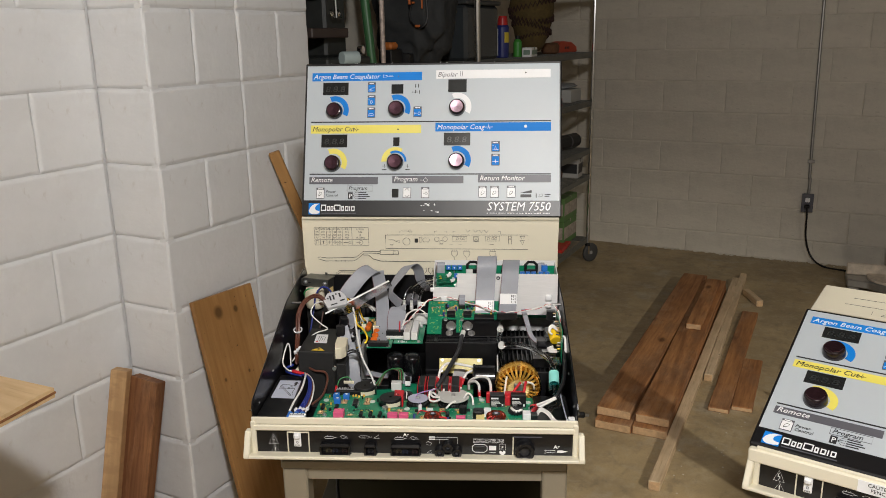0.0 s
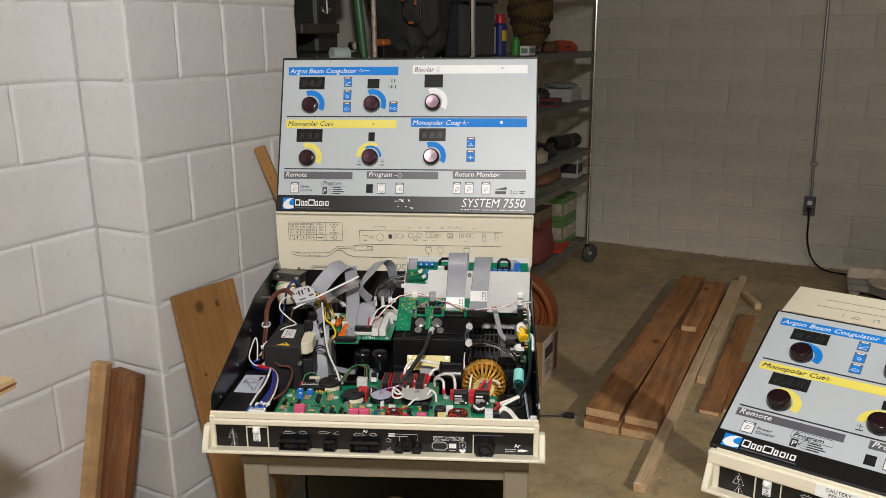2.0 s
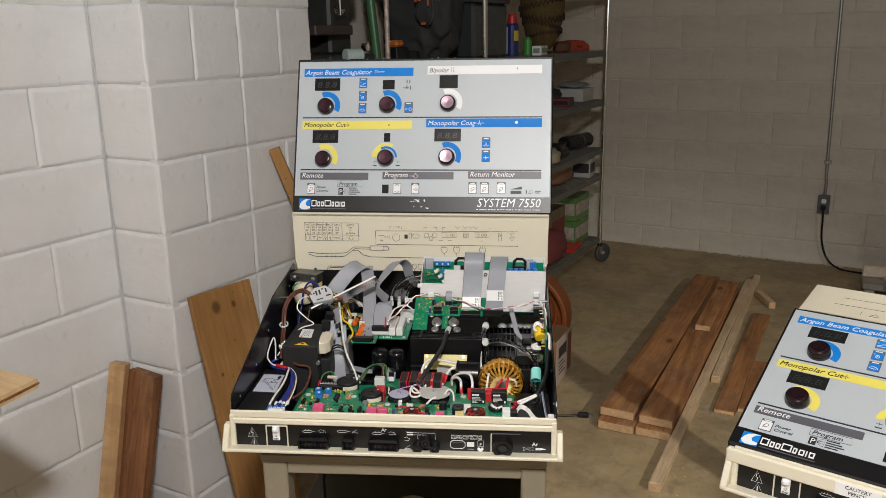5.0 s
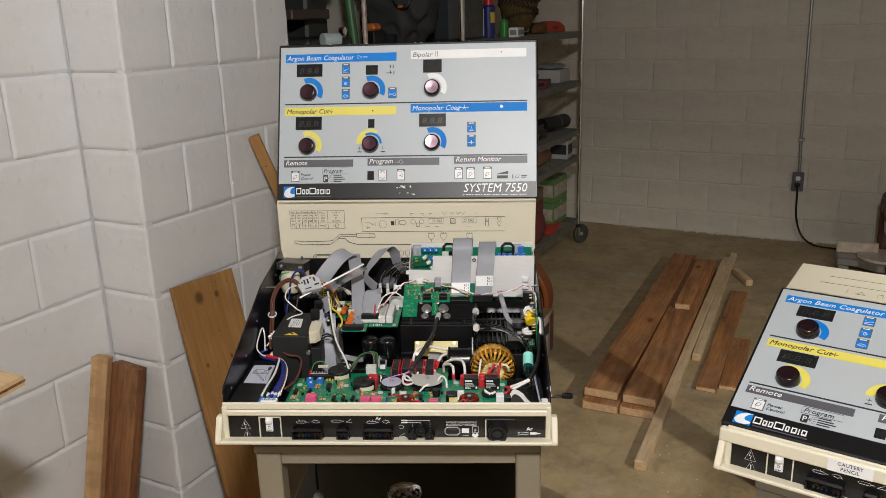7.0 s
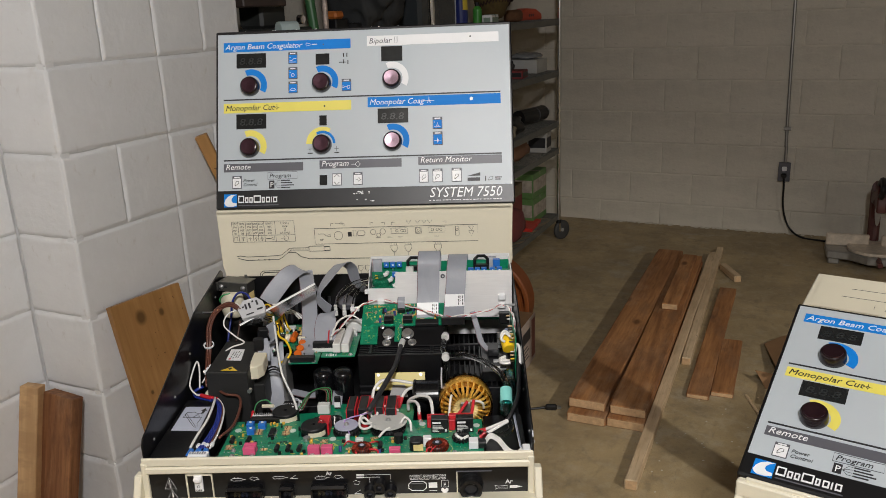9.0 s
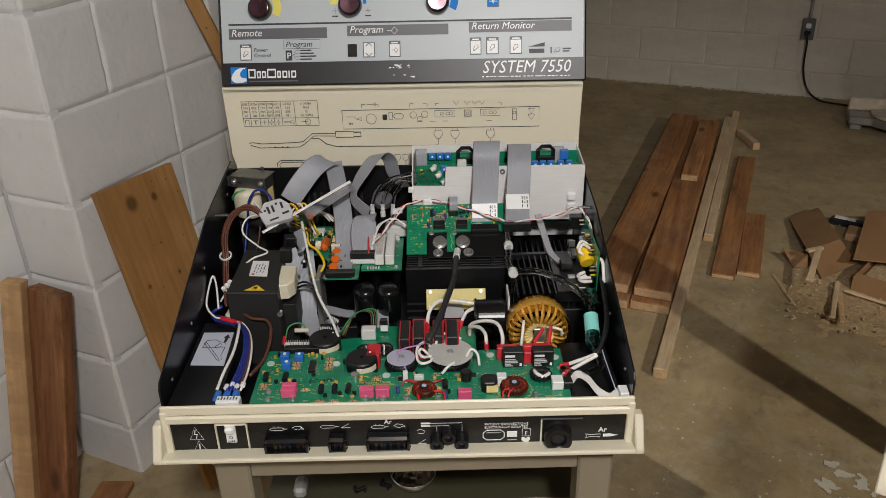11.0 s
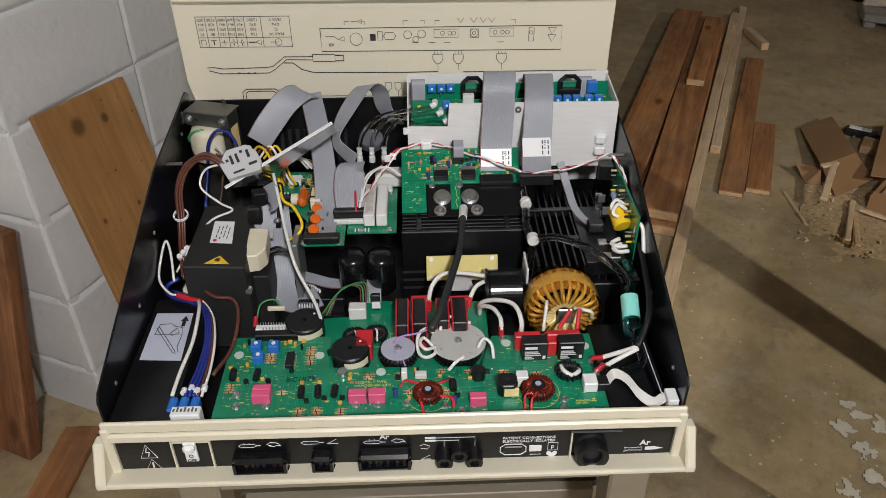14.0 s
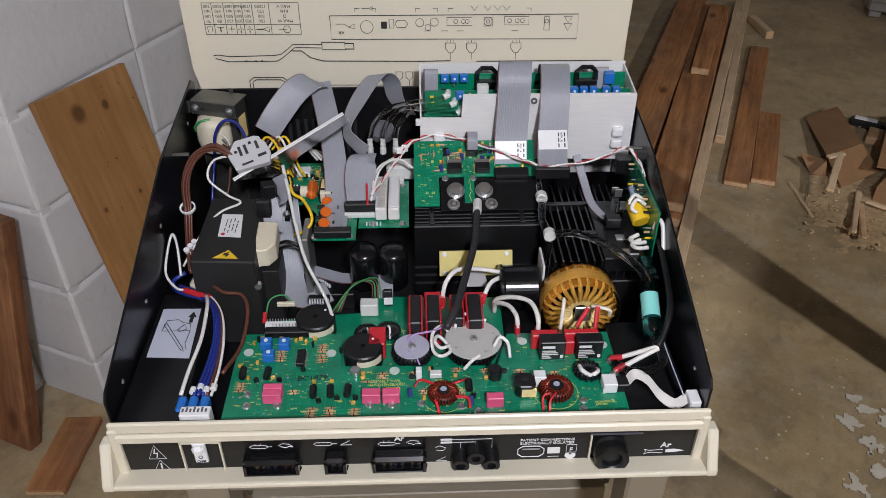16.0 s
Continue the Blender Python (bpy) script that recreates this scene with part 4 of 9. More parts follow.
        if x == 350 and y == 363:
            part("knob_scale", prism(arc(0.0205, 0.0255, 0, 120), 0.0005, pose(px(x), py(y) + 0.001, Z + 0.0006)), BLUE, base)
        k = part("knob", lathe([(0, 0), (0.0185, 0), (0.0187, 0.004), (0.0178, 0.013), (0.0168, 0.0155), (0.0150, 0.0165), (0.0, 0.0165)], 36, pose(px(x), py(y) - 0.001, Z)), KNOBB, base, "dark round knob with an anodised cap", smooth=True)
        k.data.shade_smooth()
        part("knob_cap", lathe([(0.0145, 0.0165), (0.0142, 0.0178), (0.0, 0.0172)], 36, pose(px(x), py(y) - 0.001, Z)), top, k)
    # maker's mark and model name on the black strip
    field("maker_mark", (47, 87, 506, 545), BLUE, 0.0004)
    part("maker_mark", prism([(px(x), py(y)) for x, y in ((48, 533), (52, 522), (60, 513), (71, 508), (86, 508), (77, 512), (71, 519), (70, 526), (74, 531), (86, 533), (86, 540), (74, 544), (60, 544), (52, 540))], 0.0004, pose(0, 0, 0.001)), WHITEP, base)
    for x0, x1, hh in ((91, 109, 22), (112, 122, 17), (125, 135, 17), (138, 160, 22), (163, 172, 17), (176, 188, 17), (191, 194, 17), (198, 210, 17)):
        field("maker_mark", (x0, x1, 533 - hh, 533), WHITEP, 0.0004)
        if x1 - x0 > 8:
            field("maker_mark", (x0 + 3, x1 - 3, 533 - hh + 4, 529), BLACKP, 0.0009, 0.0003)
    field("small_print", (92, 214, 539, 542), DGREY, 0.0004)
    words("SYSTEM 7550", 0.0275, WHITEP, base, pose(px(669), py(530), 0.0004), shear=0.22, wide=0.90)
    for k in range(22):
        field("small_print", (669 + 10 * k, 669 + 10 * k + (8 if k % 3 else 5), 538, 540), WHITEP, 0.0004)
    scuff = random.Random(4)
    for k in range(16):
        x, y, s = scuff.uniform(440, 500), scuff.choice((506, 508, 512, 530, 534)), scuff.uniform(1, 4)
        field("scuff", (x, x + s * 2.2, y, y + s), WHITEP, 0.0004, 0.0002)
    for k in range(9):
        x = scuff.uniform(24, 915)
        s = scuff.uniform(0.0004, 0.0012)
        part("edge_chip", pad(px(x), px(x) + s * 3, PH - 0.0015, PH - 0.0005, 0.0001, 0.0002), WHITEP, base)
    return base


def front_bezel(gen, closed=False):
    """The cream front frame with the recessed black socket plate; x to the right, z up from the stand."""
    bz = lambda z: z - BASE  # noqa: E731
    fr = part("front_bezel", box(-0.281, 0.281, -0.006, -0.001, bz(0.852), bz(0.865), 0.0015), CREAM, gen, "cream moulded front frame")
    part("bezel_lip", box(-0.277, 0.277, -0.009, -0.003, bz(0.841), bz(0.852), 0.002), CREAM, fr)
    ALONG = Matrix(((0, 0, 1, 0), (1, 0, 0, 0), (0, 1, 0, 0), (0, 0, 0, 1)))
    part("bezel_sill", prism([(0.004, bz(0.7915)), (0.004, bz(0.7975)), (-0.025, bz(0.8025)), (-0.027, bz(0.8015)), (-0.027, bz(0.7965))], 0.570, pose(-0.285, 0, 0) @ ALONG, 0.001), CREAM, fr)
    for s in (-1, 1):
        part("bezel_ear", prism([(0.006, bz(0.7915)), (0.006, bz(0.839)), (-0.008, bz(0.840)), (-0.028, bz(0.803)), (-0.028, bz(0.7965))], 0.0105, pose(s * 0.2872 - 0.00525, 0, 0) @ ALONG, 0.0016), CREAM, fr)
        part("bezel_cheek", box(min(s * 0.273, s * 0.282), max(s * 0.273, s * 0.282), -0.008, 0.004, bz(0.796), bz(0.858), 0.0015), CREAM, fr)
    plate = part("socket_plate", box(-0.275, 0.275, -0.003, 0.002, bz(0.790), bz(0.852)), BLACK, gen, "glossy black plate with white symbols and sockets")
    F = pose(0, -0.0034, 0, 90, 0, 0)

    def z(c):
        return bz(0.842 - (c - 75) / 90 * 0.045)

    def u(c):
        return (c - 697) / 1345 * 0.553

    def sym(points, r=0.00032, name="symbol"):
        part(name, tube([(u(a), -0.0036, z(b)) for a, b in points], r, 4, sharp=True), WHITEP, plate)

    # warning triangles
    sym([(84, 130), (103, 92), (124, 130), (84, 130)])
    sym([(103, 102), (99, 114), (107, 114), (103, 126)], 0.0007)
    sym([(87, 168), (108, 134), (130, 168), (87, 168)])
    sym([(108, 144), (108, 158)], 0.0009)
    # power switch in its framed recess
    part("switch_frame", box(u(163), u(167), -0.006, 0.0, z(172), z(82)), CREAM, plate)
    part("switch_frame", box(u(253), u(257), -0.006, 0.0, z(172), z(82)), CREAM, plate)
    part("switch_frame", box(u(163), u(257), -0.006, 0.0, z(86), z(82)), CREAM, plate)
    part("switch_frame", box(u(163), u(257), -0.010, 0.0, z(180), z(164)), CREAM, plate)
    sw = part("power_switch", box(u(192), u(222), -0.007, -0.003, z(138), z(84), 0.001), WHITEP, plate, "white rocker power switch")
    part("rocker", box(u(193), u(221), -0.013, -0.005, z(106), z(85), 0.003), WHITEP, sw)
    words("OFF", 0.005, INK, sw, pose(u(196), -0.0074, z(136), 90, 0, 0))
    part("symbol", lathe([(0.0016, 0), (0.0022, 0), (0.0022, 0.0003), (0.0016, 0.0003), (0.0016, 0)], 16, pose(u(207), -0.0072, z(120), 90, 0, 0)), INK, sw)
    # the wide accessory sockets, with coloured jacks set deep in hoods
    tones = ((0.05, 0.04, 0.02), (0.015, 0.02, 0.04), (0.03, 0.012, 0.012))
    for c0, c1, jacks in ((305, 432, 3), (492, 542, 1), (603, 728, 3)):
        hood = part("socket_hood", box(u(c0), u(c1), -0.017, -0.002, z(133), z(118), 0.003), CANS, plate, "black socket hood")
        part("hood_lip", box(u(c0) - 0.001, u(c1) + 0.001, -0.0185, -0.003, z(172), z(155), 0.0025), CANS, hood)
        part("hood_back", box(u(c0), u(c1), -0.005, -0.002, z(162), z(124)), BLACKP, hood)
        for s in (u(c0) + 0.0015, u(c1) - 0.0015):
            part("hood_side", box(s - 0.0015, s + 0.0015, -0.017, -0.003, z(172), z(130)), CANS, hood)
        for k in range(jacks):
            cx = u(c0) + (u(c1) - u(c0)) * ((0.27, 0.48, 0.80)[k] if jacks == 3 else 0.5)
            part("jack", lathe([(0.0028, 0), (0.005, 0), (0.005, 0.004), (0.0028, 0.004), (0.0028, 0)], 18, pose(cx, -0.0045, z(150), 90, 0, 0)), mat("jack_ring", tones[k] if jacks == 3 else (0.02, 0.02, 0.025), 0.4), hood)
    for cx, cy in ((808, 147), (843, 126), (880, 147)):
        j = part("round_jack", lathe([(0.0045, 0.006), (0.0045, 0.013), (0.0082, 0.013), (0.0088, 0.0), (0, 0)], 24, pose(u(cx), -0.003, z(cy), 90, 0, 0)), BLACKP, plate, "black round jack", smooth=False)
        part("jack_core", cyl(0.0045, 0.006, pose(u(cx), -0.003, z(cy), 90, 0, 0), 16), DGREY, j)
    sym([(770, 97), (882, 97), (882, 122)])
    sym([(770, 105), (843, 105), (843, 112)])
    sym([(808, 105), (808, 122)])
    for xx, yy in ((775, 97), (775, 105)):
        part("symbol", box(u(762), u(788), -0.0038, -0.003, z(yy + 2), z(yy - 2)), WHITEP, plate)
    sym([(750, 118), (760, 114), (774, 120), (768, 128), (752, 126)])
    sym([(752, 158), (776, 158), (752, 158), (774, 146)])
    # pencil symbols
    for c0 in (320, 616):
        sym([(c0, 104), (c0 + 6, 100), (c0 + 36, 100), (c0 + 44, 104), (c0 + 36, 108), (c0 + 6, 108), (c0, 104)])
        sym([(c0 + 44, 104), (c0 + 52, 104)])
        sym([(c0 + 14, 100), (c0 + 14, 95)])
        sym([(c0 + 26, 100), (c0 + 26, 95)])
        sym([(c0 + 66, 102), (c0 + 76, 96), (c0 + 92, 98), (c0 + 100, 106), (c0 + 90, 104), (c0 + 84, 108), (c0 + 70, 104)])
    sym([(468, 100), (474, 96), (506, 96), (512, 100), (506, 104), (474, 104), (468, 100)])
    sym([(512, 100), (522, 100)])
    sym([(530, 104), (552, 92)])
    sym([(530, 104), (556, 104)])
    words("Ar", 0.0085, WHITEP, plate, pose(u(655), -0.0036, z(95), 90, 0, 0), bold=0.0002)
    words("PATIENT CONNECTIONS\nELECTRICALLY ISOLATED", 0.0046, WHITEP, plate, pose(u(1012), -0.0036, z(107), 90, 0, 0), align="CENTER")
    sym([(955, 122), (995, 122), (1006, 130), (1006, 144), (995, 152), (955, 152), (944, 144), (944, 130), (955, 122)], 0.0006)
    part("patient_socket", box(u(952), u(998), -0.005, -0.003, z(147), z(127), 0.0009), BLACKP, plate)
    part("symbol", box(u(1014), u(1044), -0.0040, -0.003, z(144), z(127), 0.0003), WHITEP, plate)
    sym([(1016, 153), (1043, 153)])
    sym([(1059, 120), (1083, 120), (1083, 142), (1059, 142), (1059, 120)])
    words("F", 0.0075, WHITEP, plate, pose(u(1066), -0.0036, z(139), 90, 0, 0))
    part("symbol", prism([(u(1070), z(166)), (u(1057), z(154)), (u(1058), z(147)), (u(1065), z(146)), (u(1070), z(151)), (u(1075), z(146)), (u(1082), z(147)), (u(1083), z(154))], 0.0005, pose(0, -0.003, 0, 90, 0, 0)), WHITEP, plate)
    # gas connector
    gas = part("gas_connector", lathe([(0.0095, 0.006), (0.0095, 0.014), (0.0115, 0.016), (0.0160, 0.016), (0.0166, 0.012), (0.0166, 0.003), (0.018, 0.0), (0, 0)], 32, pose(u(1162), -0.003, z(136), 90, 0, 0)), BLACKP, plate, "large black round gas connector", smooth=False)
    part("connector_core", cyl(0.0095, 0.008, pose(u(1162), -0.003, z(136), 90, 0, 0), 20), INK, gas)
    part("recess_edge", box(u(1112), u(1116), -0.006, -0.002, z(162), z(92)), CREAM, plate)
    part("recess_edge", box(u(1112), u(1235), -0.0045, -0.002, z(93), z(91)), DGREY, plate)
    words("Ar", 0.0095, WHITEP, plate, pose(u(1283), -0.0036, z(134), 90, 0, 0), bold=0.0002)
    sym([(1246, 140), (1258, 143), (1290, 141), (1290, 150), (1258, 149), (1246, 153), (1250, 146), (1246, 140)])
    part("symbol", prism([(u(1298), z(150)), (u(1298), z(142)), (u(1318), z(141)), (u(1342), z(146)), (u(1318), z(150))], 0.0005, pose(0, -0.003, 0, 90, 0, 0)), WHITEP, plate)
    if not closed:
        fr.matrix_basis = plate.matrix_basis = pose(0, 0.011, -0.004)
    return fr


def diagram(parent, W=0.57):
    """The printed connection diagram of the cream cover, upside down as it stands; x right, z up, on the plane y = 0."""
    H = lambda c: (1130 - (c[1] - 20) * 1.0)  # noqa: E731

    def at(c):
        if c[1] > 93 and c[0] < 600:
            return (-0.2586 + (c[0] - 374) * 0.00084, -0.0004, 0.3315 - c[1] * 0.00079)
        return (c[0] * 0.000752 - 0.5245, -0.0004, 0.3315 - c[1] * 0.00079)

    def run(points, r=0.00042):
        part("diagram_line", tube([at(p) for p in points], r, 4, sharp=True), LINE, parent)

    def ring(c, rr):
        n = 18
        run([(c[0] + rr * math.cos(2 * math.pi * k / n), c[1] + rr * math.sin(2 * math.pi * k / n)) for k in range(n + 1)])

    # ratings table, printed upside down
    def upside(text, c, size):
        p = at(c)
        words(text, size, LINE, parent, pose(p[0], p[1] - 0.0002, p[2], 90, 180, 0), align="CENTER", thick=0.0001)

    for y in (30, 66, 83):
        run([(348, y), (514, y)])
    EDGES = (348, 364.6, 384.9, 402.8, 416.4, 433.8, 463, 514)
    for x in EDGES:
        run([(x, 30), (x, 83)])
    TABLE = (("300", "461", "100", "70"), ("9200", "420", "500", "80"), ("4800", "461", "500", "120"), ("3600", "461", "500", "200"), ("1700", "461", "500", "300"), ("12000", "570", "500", "150"), ("MAX V", "KHz", "\u03a9", "MAX W"))
    for x0, x1, column in zip(EDGES, EDGES[1:], TABLE):
        for row, text in enumerate(column):
            upside(text, ((x0 + x1) / 2, 33.2 + 8.2 * row), 0.0058)
    for x in (352, 360):
        run([(x, 79), (x, 70)])
    run([(352, 70), (360, 70)])
    run([(369, 71), (380, 71)])
    run([(374.5, 71), (374.5, 79)], 0.0009)
    run([(388, 74), (399, 74)])
    run([(393.5, 70), (393.5, 79)])
    for x in (409.6, 425):
        run([(x - 5, 75), (x - 2, 75), (x, 69), (x + 2, 75), (x + 5, 75)])
        run([(x, 76), (x, 80)], 0.0008)
    run([(437, 74.5), (447, 74.5)], 0.0009)
    run([(447, 74.5), (452, 73), (459, 70), (459, 79), (452, 76), (447, 74.5)])
    ring((490, 74.5), 6)
    run([(476, 74.5), (490, 74.5)])
    upside("AR", (584, 78), 0.0062)
    # row of sockets in their frame
    run([(566, 52), (994, 50), (994, 92), (566, 92), (566, 52)], 0.0006)
    run([(575, 66), (590, 66), (597, 71), (608, 66), (608, 74), (597, 71)])
    ring((629, 71), 11)
    a, b = at((654, 62)), at((664, 74))
    part("table_print", box(a[0], b[0], -0.0006, 0.0002, b[2], a[2]), LINE, parent)
    run([(668, 58), (676, 58), (676, 73), (668, 73), (668, 58)])
    run([(682, 60), (696, 60), (700, 66), (696, 72), (682, 72), (678, 66), (682, 60)])
    for c, rr in (((721, 64), 7), ((735, 72), 5), ((746, 63), 7), ((783, 62), 3.4), ((796, 62), 3.4), ((803, 62), 3.4), ((839, 62), 7), ((839, 62), 3), ((876, 61), 3.4), ((889, 61), 3.4), ((898, 61), 3.4), ((940, 62), 3)):
        ring(c, rr)
    run([(768, 55), (811, 55), (811, 69), (768, 69), (768, 55)])
    run([(832, 55), (847, 55), (847, 70), (832, 70), (832, 55)])
    run([(867, 54), (909, 54), (909, 68), (867, 68), (867, 54)])
    run([(936, 54), (945, 54), (945, 77), (936, 77), (936, 54)])
    run([(970, 54), (984, 54), (977, 65), (970, 54)])
    run([(970, 66), (984, 66), (977, 78), (970, 66)])
    for x0, x1 in ((610, 646), (714, 752), (770, 912)):
        run([(x0, 46), (x0, 40), (x0 + 8, 40)])
        run([(x1, 46), (x1, 40), (x1 - 8, 40)])
    run([(622, 40), (634, 40), (641, 36), (641, 44), (634, 40)])
    for x in (815, 838, 855, 870):
        run([(x - 6, 36), (x, 44), (x + 6, 36)])
    for x in (728, 758, 785, 880):
        run([(x, 78), (x + 12, 78)])
    # hand-piece with its cable
    run([(374, 120), (382, 119), (400, 122), (470, 120), (482, 118), (502, 101), (548, 101)], 0.0007)
    run([(376, 125), (396, 131), (474, 130), (484, 124), (505, 106), (548, 107)], 0.0007)
    run([(548, 97), (584, 97), (584, 110), (548, 110), (548, 97)], 0.0007)
    run([(584, 99), (598, 99), (598, 109), (584, 109)], 0.0010)
    run([(500, 112), (515, 112), (528, 124), (548, 130), (720, 131), (774, 130)], 0.0008)
    for dx in (425, 440, 450):
        ring((dx, 130), 1.6)
    for x in (774, 811, 889):
        run([(x - 9, 99), (x + 9, 99), (x + 9, 108), (x + 3, 116), (x - 3, 116), (x - 9, 108), (x - 9, 99)])
        for d in (-6, 0, 6):
            run([(x + d, 99), (x + d, 94)])
        run([(x, 116), (x, 128)])
    run([(820, 131), (1060, 130)], 0.0008)
    run([(425, 180), (425, 166), (432, 160), (480, 160), (487, 166), (487, 180)], 0.0007)
    run([(430, 180), (430, 168), (436, 164), (476, 164), (482, 168), (482, 180)], 0.0007)
    run([(487, 174), (640, 174)], 0.0006)
    for x in (682, 700):
        run([(x - 6, 150), (x + 6, 150), (x + 6, 160), (x, 166), (x - 6, 160), (x - 6, 150)])
        run([(x, 166), (x, 190)])


# the opened generator on its stand
gen = empty("electrosurgical_generator", GEN @ pose(0, 0, BASE, 0, 0.42, 0), "opened cream and black electrosurgical generator full of wiring", "generator")
bz = lambda z: z - BASE  # noqa: E731
WALL = [(0.018, bz(0.785)), (0.018, bz(0.876)), (0.024, bz(0.884)), (0.30, bz(0.972)), (0.47, bz(0.992)), (0.482, bz(0.985)), (0.482, bz(0.785))]
for s in (-1, 1):
    side = part("side_wall", prism(WALL, 0.0025, pose(s * 0.2815 - 0.00125, 0, 0) @ Matrix(((0, 0, 1, 0), (1, 0, 0, 0), (0, 1, 0, 0), (0, 0, 0, 1))), 0.0005), BLACK, gen, "black enamelled steel side")
    part("screw", lathe([(0, 0.0022), (0.002, 0.002), (0.003, 0.0008), (0.003, 0)], 12, pose(s * 0.2828, 0.024, bz(0.866), 0, s * 90, 0)), STEEL, side)
    part("stud", cyl(0.0025, 0.02, pose(s * 0.281, 0.34, bz(0.955), 0, -s * 90, 0), 10), STEEL, side)
part("chassis_floor", box(-0.28, 0.28, 0.018, 0.48, bz(0.783), bz(0.788)), BLACK, gen)
back = part("back_wall", box(-0.28, 0.28, 0.478, 0.4815, bz(0.788), bz(0.975), 0.001), BLACK, gen, "black rear wall with cooling slots")
for k in range(9):
    part("cooling_slot", box(-0.165 + 0.011 * k, -0.160 + 0.011 * k, 0.4765, 0.4785, bz(0.87), bz(0.93), 0.0004), INK, back)
for fx in (-0.22, 0.22):
    for fy in (0.06, 0.42):
        part("foot", cyl(0.016, 0.016, pose(fx, fy, 0), 18, bevel=0.002), BLACKP, gen)
front_bezel(gen)
LID = pose(0.0, 0.513, 0, 0, -0.42, -2.4)
cover = part("cover", prism([(-0.29, bz(0.985)), (-0.274, bz(0.905)), (0.276, bz(0.905)), (0.288, bz(0.985)), (0.291, bz(1.096)), (-0.291, bz(1.096))], 0.003, pose(0, 0.003, 0, 90, 0, 0), 0.0006), CREAM, gen, "cream cover printed with an upside-down wiring diagram")
cover.matrix_basis = LID
part("cover_flange", box(-0.291, 0.291, 0.0, 0.030, bz(1.090), bz(1.099), 0.0015), CREAM, cover)
for s in (-1, 1):
    part("cover_flange", box(s * 0.288 - 0.0015, s * 0.288 + 0.0015, 0.002, 0.03, bz(0.985), bz(1.09), 0.0008), CREAM, cover)
part("cover_foot", box(-0.27, 0.27, 0.002, 0.03, bz(0.905), bz(0.925), 0.001), CREAM, cover)
art = part("printed_diagram", box(-0.280, 0.280, -0.0002, 0.0, bz(0.93), bz(1.085)), CREAM, cover, "fine dark printed wiring diagram")
diagram(art)
control_panel(gen, LID @ pose(0.002, 0.004, bz(1.100), 69.8, 0, 0))

# the closed generator of the same kind, on a stand of its own
SEC = pose(0.074, 1.396, 0, 0, 0, -9.0)
second = empty("electrosurgical_generator", SEC @ pose(PW / 2, 0, BASE), "closed cream electrosurgical generator with a grey panel", "generator")
SL = 20.6
body = part("case", prism([(0.0, bz(0.785)), (0.0, bz(0.858)), (0.334, bz(0.984)), (0.48, bz(0.999)), (0.485, bz(0.99)), (0.485, bz(0.785))], PW - 0.006, pose(-PW / 2 + 0.003, 0, 0) @ Matrix(((0, 0, 1, 0), (1, 0, 0, 0), (0, 1, 0, 0), (0, 0, 0, 1))), 0.002), CREAM, second, "cream case printed with a diagram on top")
part("front_fascia", box(-PW / 2 + 0.002, PW / 2 - 0.002, -0.010, 0.002, bz(0.838), bz(0.860), 0.002), CREAM, second)
control_panel(second, pose(0, 0.0, bz(0.866), SL, 0, 0))
front_bezel(second, True)
lab = part("paper_label", box(-0.135, -0.075, -0.0112, -0.0102, bz(0.8395), bz(0.8585)), WHITEP, second, "white paper label with black capitals")
words("CAUTERY\nPENCIL", 0.0078, INK, lab, pose(-0.105, -0.0114, bz(0.8510), 90, 0, 0), align="CENTER")
TOPM = pose(0, 0.334, bz(0.9855), 5.6, 0, 0)
topart = part("top_print", box(-0.28, 0.28, 0.012, 0.14, 0.0006, 0.0009), CREAM, second, "cream top with a printed wiring diagram")
topart.matrix_basis = TOPM
for pts in ([(-0.23, 0.095), (0.2, 0.095)], [(-0.24, 0.062), (0.22, 0.062)], [(-0.19, 0.03), (-0.19, 0.045)], [(-0.175, 0.03), (-0.16, 0.03), (-0.167, 0.042), (-0.175, 0.03)], [(-0.10, 0.02), (-0.05, 0.02), (-0.045, 0.028), (-0.05, 0.036), (-0.10, 0.036), (-0.105, 0.028), (-0.10, 0.02)], [(-0.09, 0.045), (-0.08, 0.052), (-0.07, 0.045)], [(-0.14, 0.03), (-0.14, 0.042), (-0.132, 0.042), (-0.132, 0.03)], [(-0.02, 0.022), (0.02, 0.022), (0.02, 0.04), (-0.02, 0.04), (-0.02, 0.022)]):
    part("diagram_line", tube([(x, y, 0.0011) for x, y in pts], 0.0004, 4, sharp=True), LINE, topart)
for fx in (-0.22, 0.22):
    for fy in (0.06, 0.42):
        part("foot", cyl(0.016, 0.018, pose(fx, fy, 0), 18, bevel=0.002), BLACKP, second)


# ---- the stands ----
OLIVE = mat("olive_back_panel", (0.07, 0.064, 0.038), 0.4, vary=0.1, scale=6)


